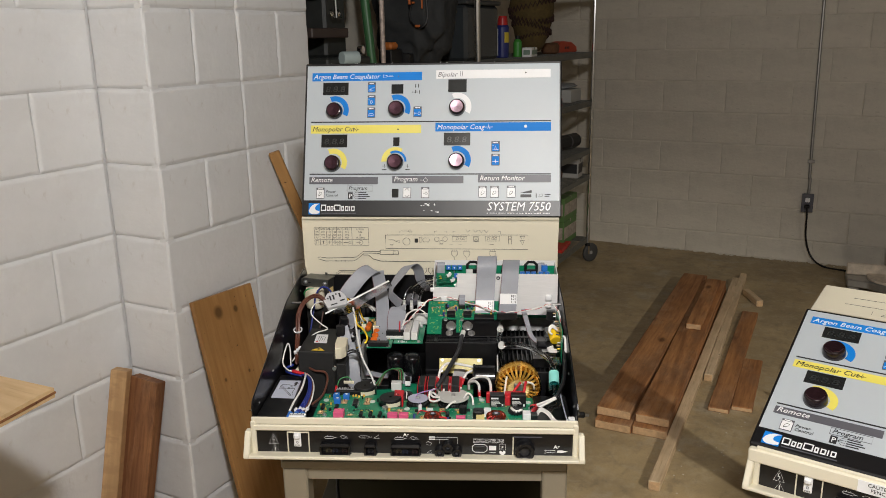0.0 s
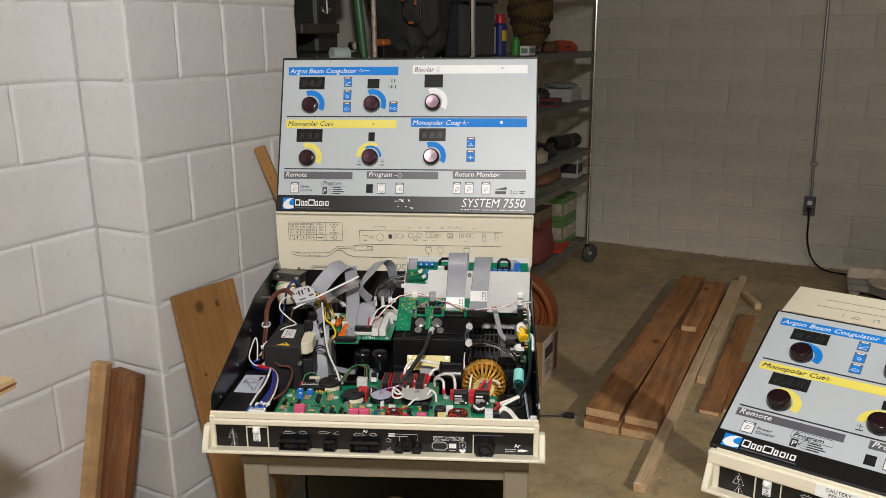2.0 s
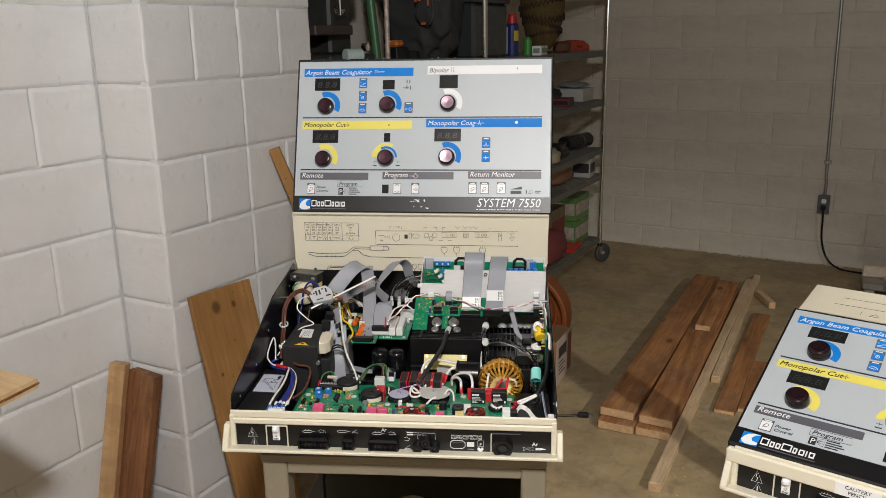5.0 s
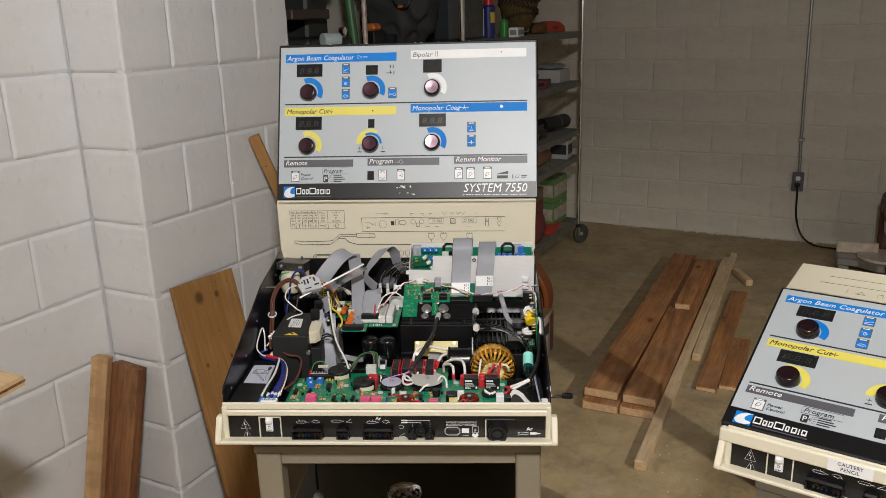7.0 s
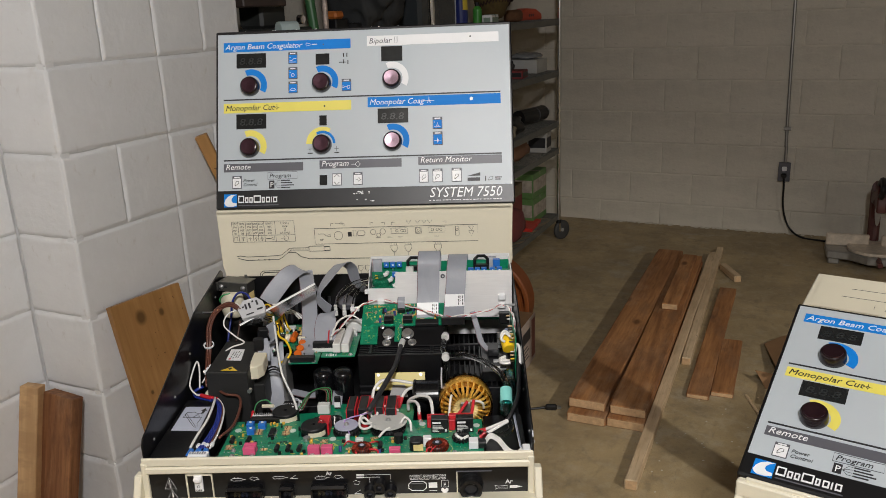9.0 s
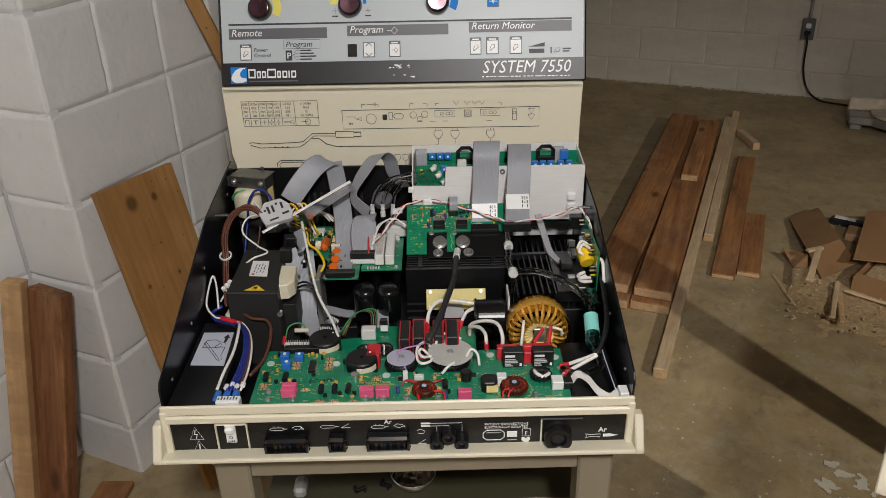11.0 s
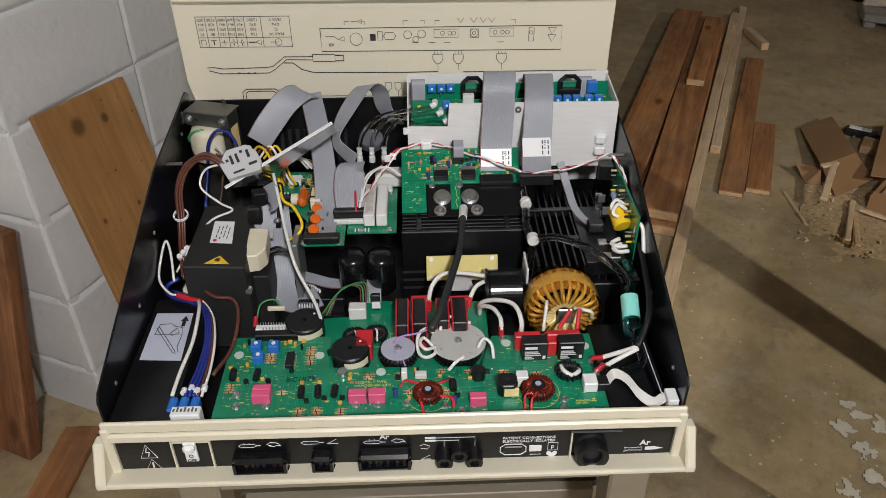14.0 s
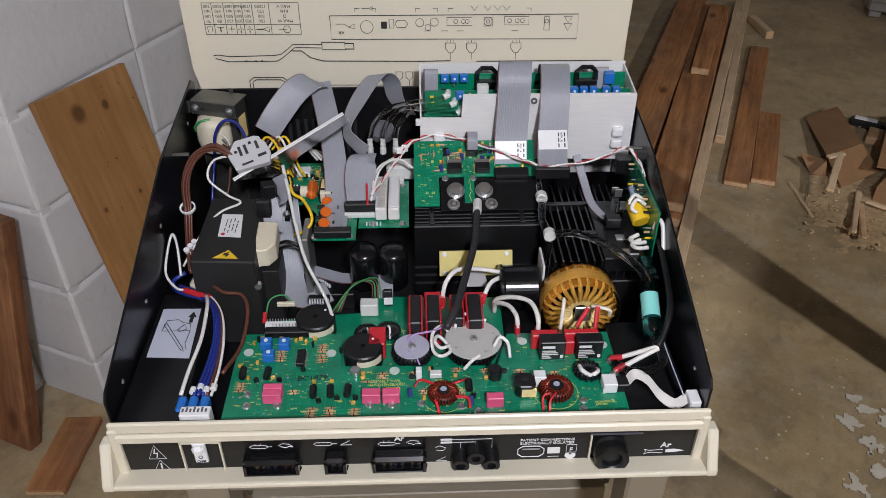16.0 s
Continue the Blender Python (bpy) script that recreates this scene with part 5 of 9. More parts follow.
def stand(label, m, paint, back):
    st = empty("equipment_stand", m, label, "stand", "stands under the generators")
    part("top_plate", box(-0.240, 0.268, 0.026, 0.456, 0.752, 0.768, 0.002), paint, st)
    for x in (-0.238, 0.224):
        for y in (0.028, 0.408):
            part("leg", box(x, x + 0.044, y, y + 0.044, 0.0, 0.752, 0.003), paint, st)
    part("apron", box(-0.194, 0.224, 0.032, 0.050, 0.728, 0.752, 0.0015), paint, st)
    part("apron", box(-0.194, 0.224, 0.425, 0.443, 0.728, 0.752, 0.0015), paint, st)
    for x in (-0.226, 0.248):
        part("side_rail", box(x, x + 0.018, 0.072, 0.408, 0.70, 0.752, 0.0015), paint, st)
    part("back_panel", box(-0.194, 0.224, 0.447, 0.452, 0.20, 0.728), back, st, "dark olive back panel")
    part("shelf", box(-0.236, 0.266, 0.198, 0.446, 0.50, 0.512, 0.002), back, st, "dark perforated shelf")
    part("shelf_rail", box(-0.226, 0.256, 0.182, 0.198, 0.484, 0.515, 0.0015), paint, st)
    return st


stand("taupe painted metal stand carrying the opened generator", GEN, STAND, OLIVE)
stand("pale grey metal stand carrying the closed generator", SEC @ pose(PW / 2, 0, 0), mat("pale_grey_paint", (0.45, 0.45, 0.42), 0.45, vary=0.05), OLIVE)
dish = empty("screw_dish", GEN @ pose(0.001, 0.246, 0.512) @ Matrix.Diagonal((0.72, 0.72, 0.85, 1)), "round steel dish full of small screws", "dish")
part("bowl", lathe([(0.0, 0.001), (0.04, 0.0), (0.05, 0.012), (0.052, 0.024), (0.049, 0.024), (0.046, 0.012), (0.038, 0.004), (0.0, 0.004)], 32), CHROME, dish, smooth=True)
sr = random.Random(8)
for k in range(14):
    a, r = sr.uniform(0, 6.28), sr.uniform(0, 0.032)
    part("screw", cyl(0.0025, 0.014, pose(r * math.cos(a), r * math.sin(a), 0.008 + 0.008 * sr.random(), sr.uniform(40, 90), sr.uniform(0, 60), sr.uniform(0, 360)), 8), STEEL if k % 3 else BLACKP, dish)
lead = empty("loose_lead", GEN @ pose(-0.180, 0.345, 0.512), "loose black lead with a plug on the shelf", "lead")
part("cable", tube([(0.0, 0.10, 0.21), (-0.005, 0.02, 0.15), (-0.012, -0.06, 0.07), (-0.004, -0.10, 0.025)], 0.004, 8), BLACKP, lead)
part("plug", box(-0.011, 0.009, -0.135, -0.098, 0.0, 0.020, 0.005), mat("pale_grey_plug", (0.36, 0.36, 0.35), 0.5), lead, "pale grey plug")
part("cable", tube([(-0.03, 0.11, 0.11), (0.03, 0.11, 0.11), (0.09, 0.12, 0.13), (0.12, 0.13, 0.19)], 0.003, 8), mat("grey_lead", (0.3, 0.29, 0.25), 0.5), lead)


for px_, py_, turn_ in ((-0.085, 0.226, 30), (-0.044, 0.234, -20)):
    bit = link("plastic_clip", box(-0.010, 0.010, -0.003, 0.003, 0, 0.006, 0.001), BLACKP)
    for q_ in (box(-0.010, -0.004, -0.003, 0.008, 0, 0.009, 0.001), box(0.003, 0.008, -0.008, 0.003, 0, 0.004, 0.001)):
        me_ = bpy.data.meshes.new("clip_arm")
        q_.to_mesh(me_)
        q_.free()
        me_.materials.append(BLACKP)
        arm_ = new("clip_arm", me_)
        arm_.parent = bit
    bit.matrix_basis = GEN @ pose(px_, py_, 0.512, 0, 0, turn_)
    tagged(bit, "small black plastic clip lying on the shelf", "clip", "clips on the shelf")

# ---- wire shelving and what stands on it ----
WIREM = mat("dull_grey_shelf_wire", (0.17, 0.17, 0.155), 0.45, metal=0.5, vary=0.15, scale=20)
SX0, SX1, SY0, SY1 = -1.80, -1.341, 3.455, 5.20
LEVELS = (0.175, 0.600, 0.770, 1.075, 1.375, 1.76)
rack = empty("wire_shelf", pose(0, 0, 0), "tall chromed wire shelving unit on rubber castors", "shelf")
for x in (SX0, SX1):
    for y in (SY0, SY1):
        part("post", tube([(x, y, 0.115), (x, y, 1.95)], 0.0127, 14, sharp=True), CHROME, rack)
        part("post_collar", cyl(0.018, 0.02, pose(x, y, 0.115), 16), BLACKP, rack)
        fork = part("castor_fork", box(x - 0.016, x + 0.016, y - 0.012, y + 0.022, 0.055, 0.116, 0.004), CHROME, rack)
        part("castor_wheel", lathe([(0.012, -0.010), (0.052, -0.012), (0.062, -0.009), (0.064, 0.0), (0.062, 0.009), (0.052, 0.012), (0.012, 0.010)], 32, pose(x + 0.012, y + 0.022, 0.064, 90, 0, 62)), mat("dark_rubber_tyre", (0.05, 0.05, 0.05), 0.6), rack, "grey rubber castor wheel", smooth=True)
        part("wheel_disc", cyl(0.046, 0.020, pose(x + 0.012, y + 0.022, 0.064, 90, 0, 62) @ pose(0, 0, -0.010), 28), mat("grey_wheel_disc", (0.32, 0.32, 0.31), 0.45), rack)
for z in LEVELS:
    for x in (SX0, SX1):
        part("shelf_rail", box(x - 0.003, x + 0.003, SY0, SY1, z - 0.036, z - 0.002, 0.001) if z < 1.7 else tube([(x, SY0, z), (x, SY1, z)], 0.0035, 6, sharp=True), WIREM, rack)
    for y in (SY0, SY1):
        part("shelf_rail", box(SX0, SX1, y - 0.003, y + 0.003, z - 0.036, z - 0.002, 0.001), WIREM, rack)
    bm = bmesh.new()
    y = SY0 + 0.02
    while y < SY1:
        add_box(bm, SX0, SX1, y - 0.0018, y + 0.0018, z - 0.0035, z)
        y += 0.027
    if z > 1.7:
        pts = [(SX1, SY0 + 0.04 * k, z - (0.032 if k % 2 else 0.0)) for k in range(44)]
        add_tube(bm, pts, 0.0025, 5, sharp=True)
        add_tube(bm, [(SX1, SY0, z - 0.034), (SX1, SY1, z - 0.034)], 0.003, 5, sharp=True)
    part("shelf_grid", bm, WIREM, rack)

DKCLOTH = mat("dark_grey_cloth", (0.028, 0.030, 0.031), 0.8, vary=0.35, scale=9, bump=0.5, bump_scale=18)
DKMETAL = mat("dark_machine_paint", (0.03, 0.032, 0.03), 0.45, vary=0.3, scale=16)


def lump(name, label, category, x, y, z, sx, sy, sz, material, seed=0, rough=0.18, seg=18):
    """A soft uneven bag-like body standing on z."""
    bm = bmesh.new()
    bmesh.ops.create_uvsphere(bm, u_segments=seg, v_segments=seg // 2 + 3, radius=1.0)
    for v in bm.verts:
        c = v.co.copy()
        k = 1 + rough * noise.noise(c * 1.7 + Vector((seed, 0, 0))) + 0.4 * rough * noise.noise(c * 5 + Vector((0, seed, 0)))
        c = Vector((math.copysign(abs(c.x) ** 0.75, c.x), math.copysign(abs(c.y) ** 0.75, c.y), math.copysign(abs(c.z) ** 0.75, c.z))) * k
        v.co = Vector((c.x * sx / 2, c.y * sy / 2, max(0.0, (c.z + 0.96) / 1.92) * sz))
    ob = link(name, bm, material, smooth=True)
    ob.matrix_basis = pose(x, y, z)
    return tagged(ob, label, category)


def carton(name, label, x, y, z, sx, sy, sz, material, rz=0.0, category="box", stripe=None):
    ob = empty(name, pose(x, y, z, 0, 0, rz), label, category)
    part("carton_body", box(-sx / 2, sx / 2, -sy / 2, sy / 2, 0, sz, 0.003), material, ob)
    part("lid_seam", box(-sx / 2 - 0.0008, sx / 2 + 0.0008, -0.004, 0.004, sz - 0.02, sz + 0.0008), stripe or material, ob)
    if stripe:
        part("printed_band", box(sx / 2 - 0.001, sx / 2 + 0.001, -sy / 2 + 0.008, sy / 2 - 0.008, sz * 0.25, sz * 0.75), stripe, ob)
        part("printed_band", box(-sx / 2 + 0.008, sx / 2 - 0.008, -sy / 2 - 0.001, -sy / 2 + 0.001, sz * 0.25, sz * 0.75), stripe, ob)
    return ob


# eye-level shelf
Zs = 1.375
can = empty("spray_can", pose(-1.47, 4.04, Zs), "dark blue spray can with a red cap", "spray can")
part("can_body", lathe([(0, 0), (0.030, 0), (0.033, 0.003), (0.033, 0.150), (0.028, 0.160), (0, 0.160)], 28), mat("dark_blue_can", (0.02, 0.03, 0.16), 0.3, vary=0.05), can, smooth=False)
part("cap", lathe([(0.0, 0.205), (0.020, 0.205), (0.023, 0.195), (0.027, 0.160), (0, 0.160)], 24), mat("red_cap", (0.5, 0.02, 0.02), 0.4), can)
part("can_label", prism(arc(0.0331, 0.0336, -50, 10, 12), 0.05, pose(0, 0, 0.075)), mat("yellow_can_print", (0.65, 0.5, 0.05), 0.4), can)
part("can_label", prism(arc(0.0331, 0.0336, -150, -110, 8), 0.13, pose(0, 0, 0.012)), WHITEP, can)
gb_ = empty("green_bottle", pose(-1.44, 4.17, Zs), "small bright green plastic bottle", "bottle")
part("bottle_body", lathe([(0, 0), (0.020, 0), (0.022, 0.004), (0.022, 0.075), (0.012, 0.09), (0, 0.09)], 20), mat("bright_green_plastic", (0.06, 0.32, 0.05), 0.35), gb_)
part("bottle_cap", cyl(0.011, 0.018, pose(0, 0, 0.09), 14), BLACKP, gb_)
carton("tin_box", "small white tin with green print", -1.372, 4.17, Zs, 0.05, 0.12, 0.048, WHITEP, 6, "tin", mat("grey_green_print", (0.2, 0.28, 0.22), 0.5))
cloth = mat("patterned_knit", (0.095, 0.065, 0.018), 0.9, vary=0.35, scale=40, bump=0.5, bump_scale=120)
overlay(cloth, 16.0, 0.50, 0.66, 0.6, (0.075, 0.04, 0.015), 4, (1, 1, 2.2))
hat = empty("knitted_hat", pose(-1.425, 4.33, 1.395), "olive and brown patterned knitted hat hanging from the rail", "hat")
bm = lathe([(0.0, 0.0), (0.04, 0.006), (0.066, 0.03), (0.082, 0.08), (0.100, 0.15), (0.112, 0.22), (0.110, 0.28), (0.085, 0.325), (0.0, 0.345)], 28)
for v in bm.verts:
    v.co.x *= 1.06
    v.co *= 1 + 0.10 * noise.noise(v.co * 12)
part("knit_body", bm, cloth, hat, smooth=True)
DKKNIT = mat("dark_brown_knit", (0.035, 0.014, 0.009), 0.9)
for zz, amp, r in ((0.07, 0.008, 0.084), (0.125, 0.010, 0.098), (0.185, 0.012, 0.110), (0.245, 0.012, 0.116), (0.295, 0.010, 0.108)):
    pts = []
    for k in range(65):
        a = 2 * math.pi * k / 64
        pts.append((r * 1.06 * math.cos(a), r * math.sin(a), zz + (amp if k % 2 else -amp) + 0.028 * math.sin(a + zz * 30)))
    part("knit_band", tube(pts, 0.0052, 5, sharp=True), DKKNIT, hat)
part("hanging_loop", tube([(0, 0, 0.33), (0.01, 0, 0.36), (0.03, 0.0, 0.378)], 0.003, 6), DKKNIT, hat)
lump("stuffed_toy", "small brown plush lump on the shelf", "plush", -1.45, 4.70, Zs, 0.10, 0.13, 0.062, mat("brown_plush", (0.16, 0.075, 0.035), 0.95, vary=0.3, scale=60, bump=0.6, bump_scale=120), 3)
tool = empty("orange_tool", pose(-1.50, 5.06, Zs, 0, 0, 80), "orange-red plastic tool case with dark vents", "tool")
part("case_shell", prism([(-0.14, 0.0), (0.13, 0.0), (0.125, 0.035), (0.06, 0.062), (-0.05, 0.068), (-0.115, 0.05)], 0.07, pose(0, 0.035, 0, 90, 0, 0), 0.006), mat("orange_red_plastic", (0.55, 0.06, 0.02), 0.45, vary=0.08), tool)
for k in range(3):
    part("vent", box(-0.03 + 0.022 * k, -0.018 + 0.022 * k, -0.0365, -0.034, 0.02, 0.035, 0.001), INK, tool)
# shelf below: white carton with a plastic bag, dark things
Zs = 1.075
carton("white_carton", "open white cardboard carton on the shelf", -1.50, 5.05, Zs, 0.20, 0.20, 0.078, mat("white_card", (0.50, 0.50, 0.48), 0.6, vary=0.05), 0, "carton")
lump("plastic_bag", "crumpled clear plastic bag lying on a carton", "bag", -1.50, 5.05, Zs + 0.0785, 0.17, 0.17, 0.035, mat("grey_crumpled_film", (0.25, 0.26, 0.27), 0.25, vary=0.3, scale=30, bump=0.8, bump_scale=50), 5, 0.3)
carton("red_case", "small red and black tool case", -1.42, 4.66, Zs, 0.10, 0.14, 0.045, mat("dull_red_case", (0.22, 0.03, 0.03), 0.5), 8, "case", BLACKP)
lump("dark_glove", "crumpled black work glove on the shelf", "glove", -1.52, 4.72, Zs + 0.0, 0.12, 0.12, 0.09, DKCLOTH, 7, 0.35)
lump("white_cup", "small pale cup on the shelf", "cup", -1.50, 4.60, Zs, 0.06, 0.06, 0.08, mat("pale_cup", (0.45, 0.44, 0.42), 0.5), 9, 0.04)
Zs = 0.770
drill = empty("power_drill", pose(-1.45, 5.0, Zs + 0.055, 0, 0, 78), "black corded power drill lying on its side", "drill")
part("drill_body", tube([(-0.15, 0, 0.0), (0.06, 0, 0.0), (0.13, 0, 0.002)], 0.045, 12), BLACKP, drill)
part("drill_grip", tube([(-0.11, 0, -0.01), (-0.12, 0.05, -0.03), (-0.13, 0.12, -0.035)], 0.02, 10), BLACKP, drill)
part("chuck", cyl(0.024, 0.05, pose(0.13, 0, 0.002, 0, 90, 0), 16, bevel=0.003), STEEL, drill)
part("drill_band", cyl(0.046, 0.012, pose(0.02, 0, 0, 0, 90, 0), 18), DGREY, drill)
lump("cord_coil", "coil of black cord on the shelf", "cord", -1.46, 4.62, Zs, 0.16, 0.22, 0.09, BLACKP, 12, 0.4)
lump("rag", "pale crumpled rag on the shelf", "rag", -1.40, 4.42, Zs, 0.10, 0.12, 0.08, mat("beige_rag", (0.35, 0.30, 0.22), 0.9), 15, 0.3)
Zs = 0.600
lump("paper_bag", "crumpled brown paper bag on the shelf", "bag", -1.50, 4.70, Zs, 0.20, 0.34, 0.12, mat("brown_paper", (0.20, 0.10, 0.055), 0.8, vary=0.2), 17, 0.25)
carton("black_white_box", "white box with black print", -1.42, 5.05, Zs, 0.12, 0.12, 0.12, mat("box_white", (0.42, 0.41, 0.39), 0.6), 4, "box", INK)
lump("grey_bag", "grey plastic bag on the shelf", "bag", -1.55, 4.95, Zs, 0.16, 0.16, 0.13, mat("grey_film", (0.22, 0.22, 0.22), 0.4), 19, 0.3)
Zs = 0.175
GREENB = mat("green_carton_print", (0.10, 0.20, 0.06), 0.55, vary=0.15, scale=30)
PHOTO = mat("pale_carton_print", (0.42, 0.36, 0.30), 0.55, vary=0.5, scale=25)
carton("green_carton", "green printed carton with a pale picture", -1.52, 5.03, Zs, 0.22, 0.26, 0.155, GREENB, 0, "carton", PHOTO)
carton("green_carton", "green printed carton stacked on another", -1.52, 5.03, Zs + 0.157, 0.22, 0.26, 0.15, GREENB, 0, "carton", PHOTO)
carton("brown_carton", "dull brown printed carton on the lowest shelf", -1.55, 4.70, Zs, 0.20, 0.24, 0.28, mat("brown_carton_print", (0.15, 0.11, 0.06), 0.6, vary=0.4, scale=25), 0, "carton", mat("dark_red_print", (0.16, 0.03, 0.025), 0.6))
carton("red_folder", "flat red plastic folder on the lowest shelf", -1.42, 4.84, Zs, 0.10, 0.24, 0.022, mat("bright_red_plastic", (0.50, 0.03, 0.02), 0.4), 6, "folder")
lump("red_bag", "dark red cloth bag on the lowest shelf", "bag", -1.42, 4.5, Zs, 0.14, 0.30, 0.18, mat("dark_red_cloth", (0.15, 0.03, 0.03), 0.9), 23, 0.25)

# ---- dark tool cabinet in the alcove with a machine on top ----
cab = empty("tool_cabinet", pose(0, 0, 0), "dark steel tool cabinet in the alcove", "cabinet")
part("cabinet_body", box(-1.88, -1.50, 2.46, 3.40, 0.02, 1.36, 0.004), DKMETAL, cab)
part("cabinet_plinth", box(-1.86, -1.54, 2.50, 3.36, 0.0, 0.02), BLACKP, cab)
for y0, y1 in ((2.47, 2.925), (2.935, 3.39)):
    d_ = part("cabinet_door", box(-1.50, -1.488, y0, y1, 0.05, 1.33, 0.003), DKMETAL, cab)
    part("door_handle", box(-1.488, -1.472, 2.915 if y0 < 2.6 else 2.94, 2.922 if y0 < 2.6 else 2.947, 0.68, 0.80, 0.002), STEEL, d_)
mach = empty("bench_machine", pose(-1.62, 2.70, 1.36), "black bench machine with a pale paper roll", "machine")
part("machine_base", box(-0.10, 0.10, -0.13, 0.16, 0, 0.06, 0.006), DKMETAL, mach)
part("machine_column", box(-0.08, 0.02, -0.02, 0.12, 0.06, 0.40, 0.01), DKMETAL, mach)
part("machine_head", box(-0.10, 0.06, -0.12, 0.13, 0.28, 0.52, 0.02), DKMETAL, mach)
part("machine_arm", box(-0.02, 0.07, -0.17, 0.06, 0.13, 0.165, 0.004), mat("brown_machine_bar", (0.05, 0.035, 0.03), 0.5), mach)
part("paper_roll", cyl(0.024, 0.068, pose(0.12, -0.07, 0.058, 90, 0, 155), 22, bevel=0.003), mat("pale_blue_roll", (0.45, 0.55, 0.55), 0.6), mach, "pale blue-white roll")
part("machine_knob", cyl(0.016, 0.02, pose(0.095, 0.085, 0.085, 0, 90, 0), 18, bevel=0.003), CHROME, mach)
for s in (-0.045, 0.0):
    part("ring", lathe([(0.013, -0.002), (0.017, -0.002), (0.017, 0.002), (0.013, 0.002), (0.013, -0.002)], 18, pose(0.065, s + 0.01, 0.215, 0, 70, 20)), CHROME, mach)
part("rod", tube([(0.065, -0.01, 0.20), (0.065, -0.012, 0.30)], 0.004, 6, sharp=True), STEEL, mach)
gt = empty("green_tube", pose(-1.537, 2.90, 1.36, 0, -5.6, 0), "tall green plastic tube standing on the cabinet", "tube")
part("tube_body", lathe([(0.014, 0), (0.0175, 0), (0.0175, 0.82), (0.014, 0.82), (0.014, 0)], 18), mat("dark_green_tube", (0.04, 0.13, 0.05), 0.35, vary=0.1), gt)
part("tube_cap", cyl(0.0195, 0.03, pose(0, 0, 0.82), 18, bevel=0.003), BLACKP, gt)
pole = empty("steel_pole", pose(-1.4645, 2.86, 0.0), "rust-spotted chromed steel pole from floor to ceiling", "pole")
part("pole_shaft", tube([(0, 0, 0.004), (0, 0, CEIL_Z - 0.002)], 0.0100, 14, sharp=True), mat("rust_spotted_chrome", (0.62, 0.52, 0.47), 0.35, metal=0.6, vary=0.55, scale=45), pole)
part("pole_foot", cyl(0.03, 0.004, None, 18), DKMETAL, pole)
bag = empty("grey_backpack", pose(-1.555, 3.27, 1.36), "dark grey creased backpack with orange clips on the cabinet", "backpack")
bm = bmesh.new()
bmesh.ops.create_uvsphere(bm, u_segments=72, v_segments=48, radius=1.0)
for v in bm.verts:
    c = v.co.copy()
    c = Vector((math.copysign(abs(c.x) ** 0.62, c.x), math.copysign(abs(c.y) ** 0.7, c.y), math.copysign(abs(c.z) ** 0.6, c.z)))
    fold = abs(noise.noise(Vector((c.x * 2.0 + c.z * 1.3, c.y * 1.6, c.z * 1.1 - c.x)))) + 0.5 * abs(noise.noise(c * 4.3))
    c *= 1.04 - 0.26 * fold
    v.co = Vector((c.x * 0.185, c.y * 0.125, 0.33 + c.z * 0.33))
part("bag_body", bm, DKCLOTH, bag, smooth=True)
part("bag_strap", tube([(0.105, -0.130, 0.34), (0.060, -0.135, 0.24), (0.066, -0.138, 0.185), (0.110, -0.138, 0.165), (0.135, -0.130, 0.20), (0.128, -0.125, 0.33)], 0.004, 6), BLACKP, bag)
part("bag_strap", box(0.05, 0.065, -0.136, -0.128, 0.24, 0.50, 0.002), BLACKP, bag)
CLIP = mat("orange_buckle", (0.50, 0.13, 0.03), 0.5)
for x, z, w, h in ((0.095, 0.170, 0.022, 0.010), (0.060, 0.265, 0.009, 0.020), (0.078, 0.262, 0.012, 0.008), (0.118, 0.255, 0.006, 0.034)):
    part("bag_buckle", box(x - w / 2, x + w / 2, -0.146, -0.136, z - h / 2, z + h / 2, 0.002), CLIP, bag)
blk = empty("battery_pack", pose(-1.545, 3.05, 1.36), "black battery pack with an orange top", "battery")
part("pack_body", box(-0.03, 0.03, -0.045, 0.045, 0, 0.080, 0.004), BLACKP, blk)
part("pack_top", box(-0.022, 0.022, -0.03, 0.03, 0.080, 0.108, 0.008), mat("orange_pack_top", (0.50, 0.15, 0.03), 0.5), blk)
carton("black_case", "flat black plastic tool case", -1.547, 3.125, 1.36, 0.11, 0.05, 0.062, BLACKP, 10, "case")
tub = empty("clear_tub", pose(-1.57, 3.75, 1.375), "smoky grey plastic storage tub", "tub")
part("tub_body", box(-0.17, 0.13, -0.20, 0.17, 0.0, 0.25, 0.015), mat("smoky_plastic", (0.040, 0.046, 0.050), 0.22, vary=0.15, scale=6), tub)
part("tub_lid", box(-0.18, 0.14, -0.21, 0.18, 0.25, 0.27, 0.006), mat("smoky_lid", (0.05, 0.052, 0.055), 0.35), tub)

# ---- orange saucer and printed carton behind the stand, cord end on the floor ----
OR = mat("orange_plastic", (0.40, 0.115, 0.03), 0.5, vary=0.08)
pot = empty("plant_saucer", pose(-1.150, 3.565, 0.2125, 90, 0, 0) @ Matrix.Diagonal((1, 1, 0.32, 1)), "orange plastic plant saucer standing on edge behind a carton", "saucer")
part("saucer_wall", lathe([(0.0, 0.012), (0.196, 0.012), (0.204, 0.30), (0.209, 0.30), (0.203, 0.0), (0.0, 0.0)], 44), OR, pot, smooth=False)
part("saucer_rim", lathe([(0.190, 0.300), (0.206, 0.294), (0.2125, 0.304), (0.207, 0.316), (0.194, 0.312), (0.190, 0.300)], 44), OR, pot)
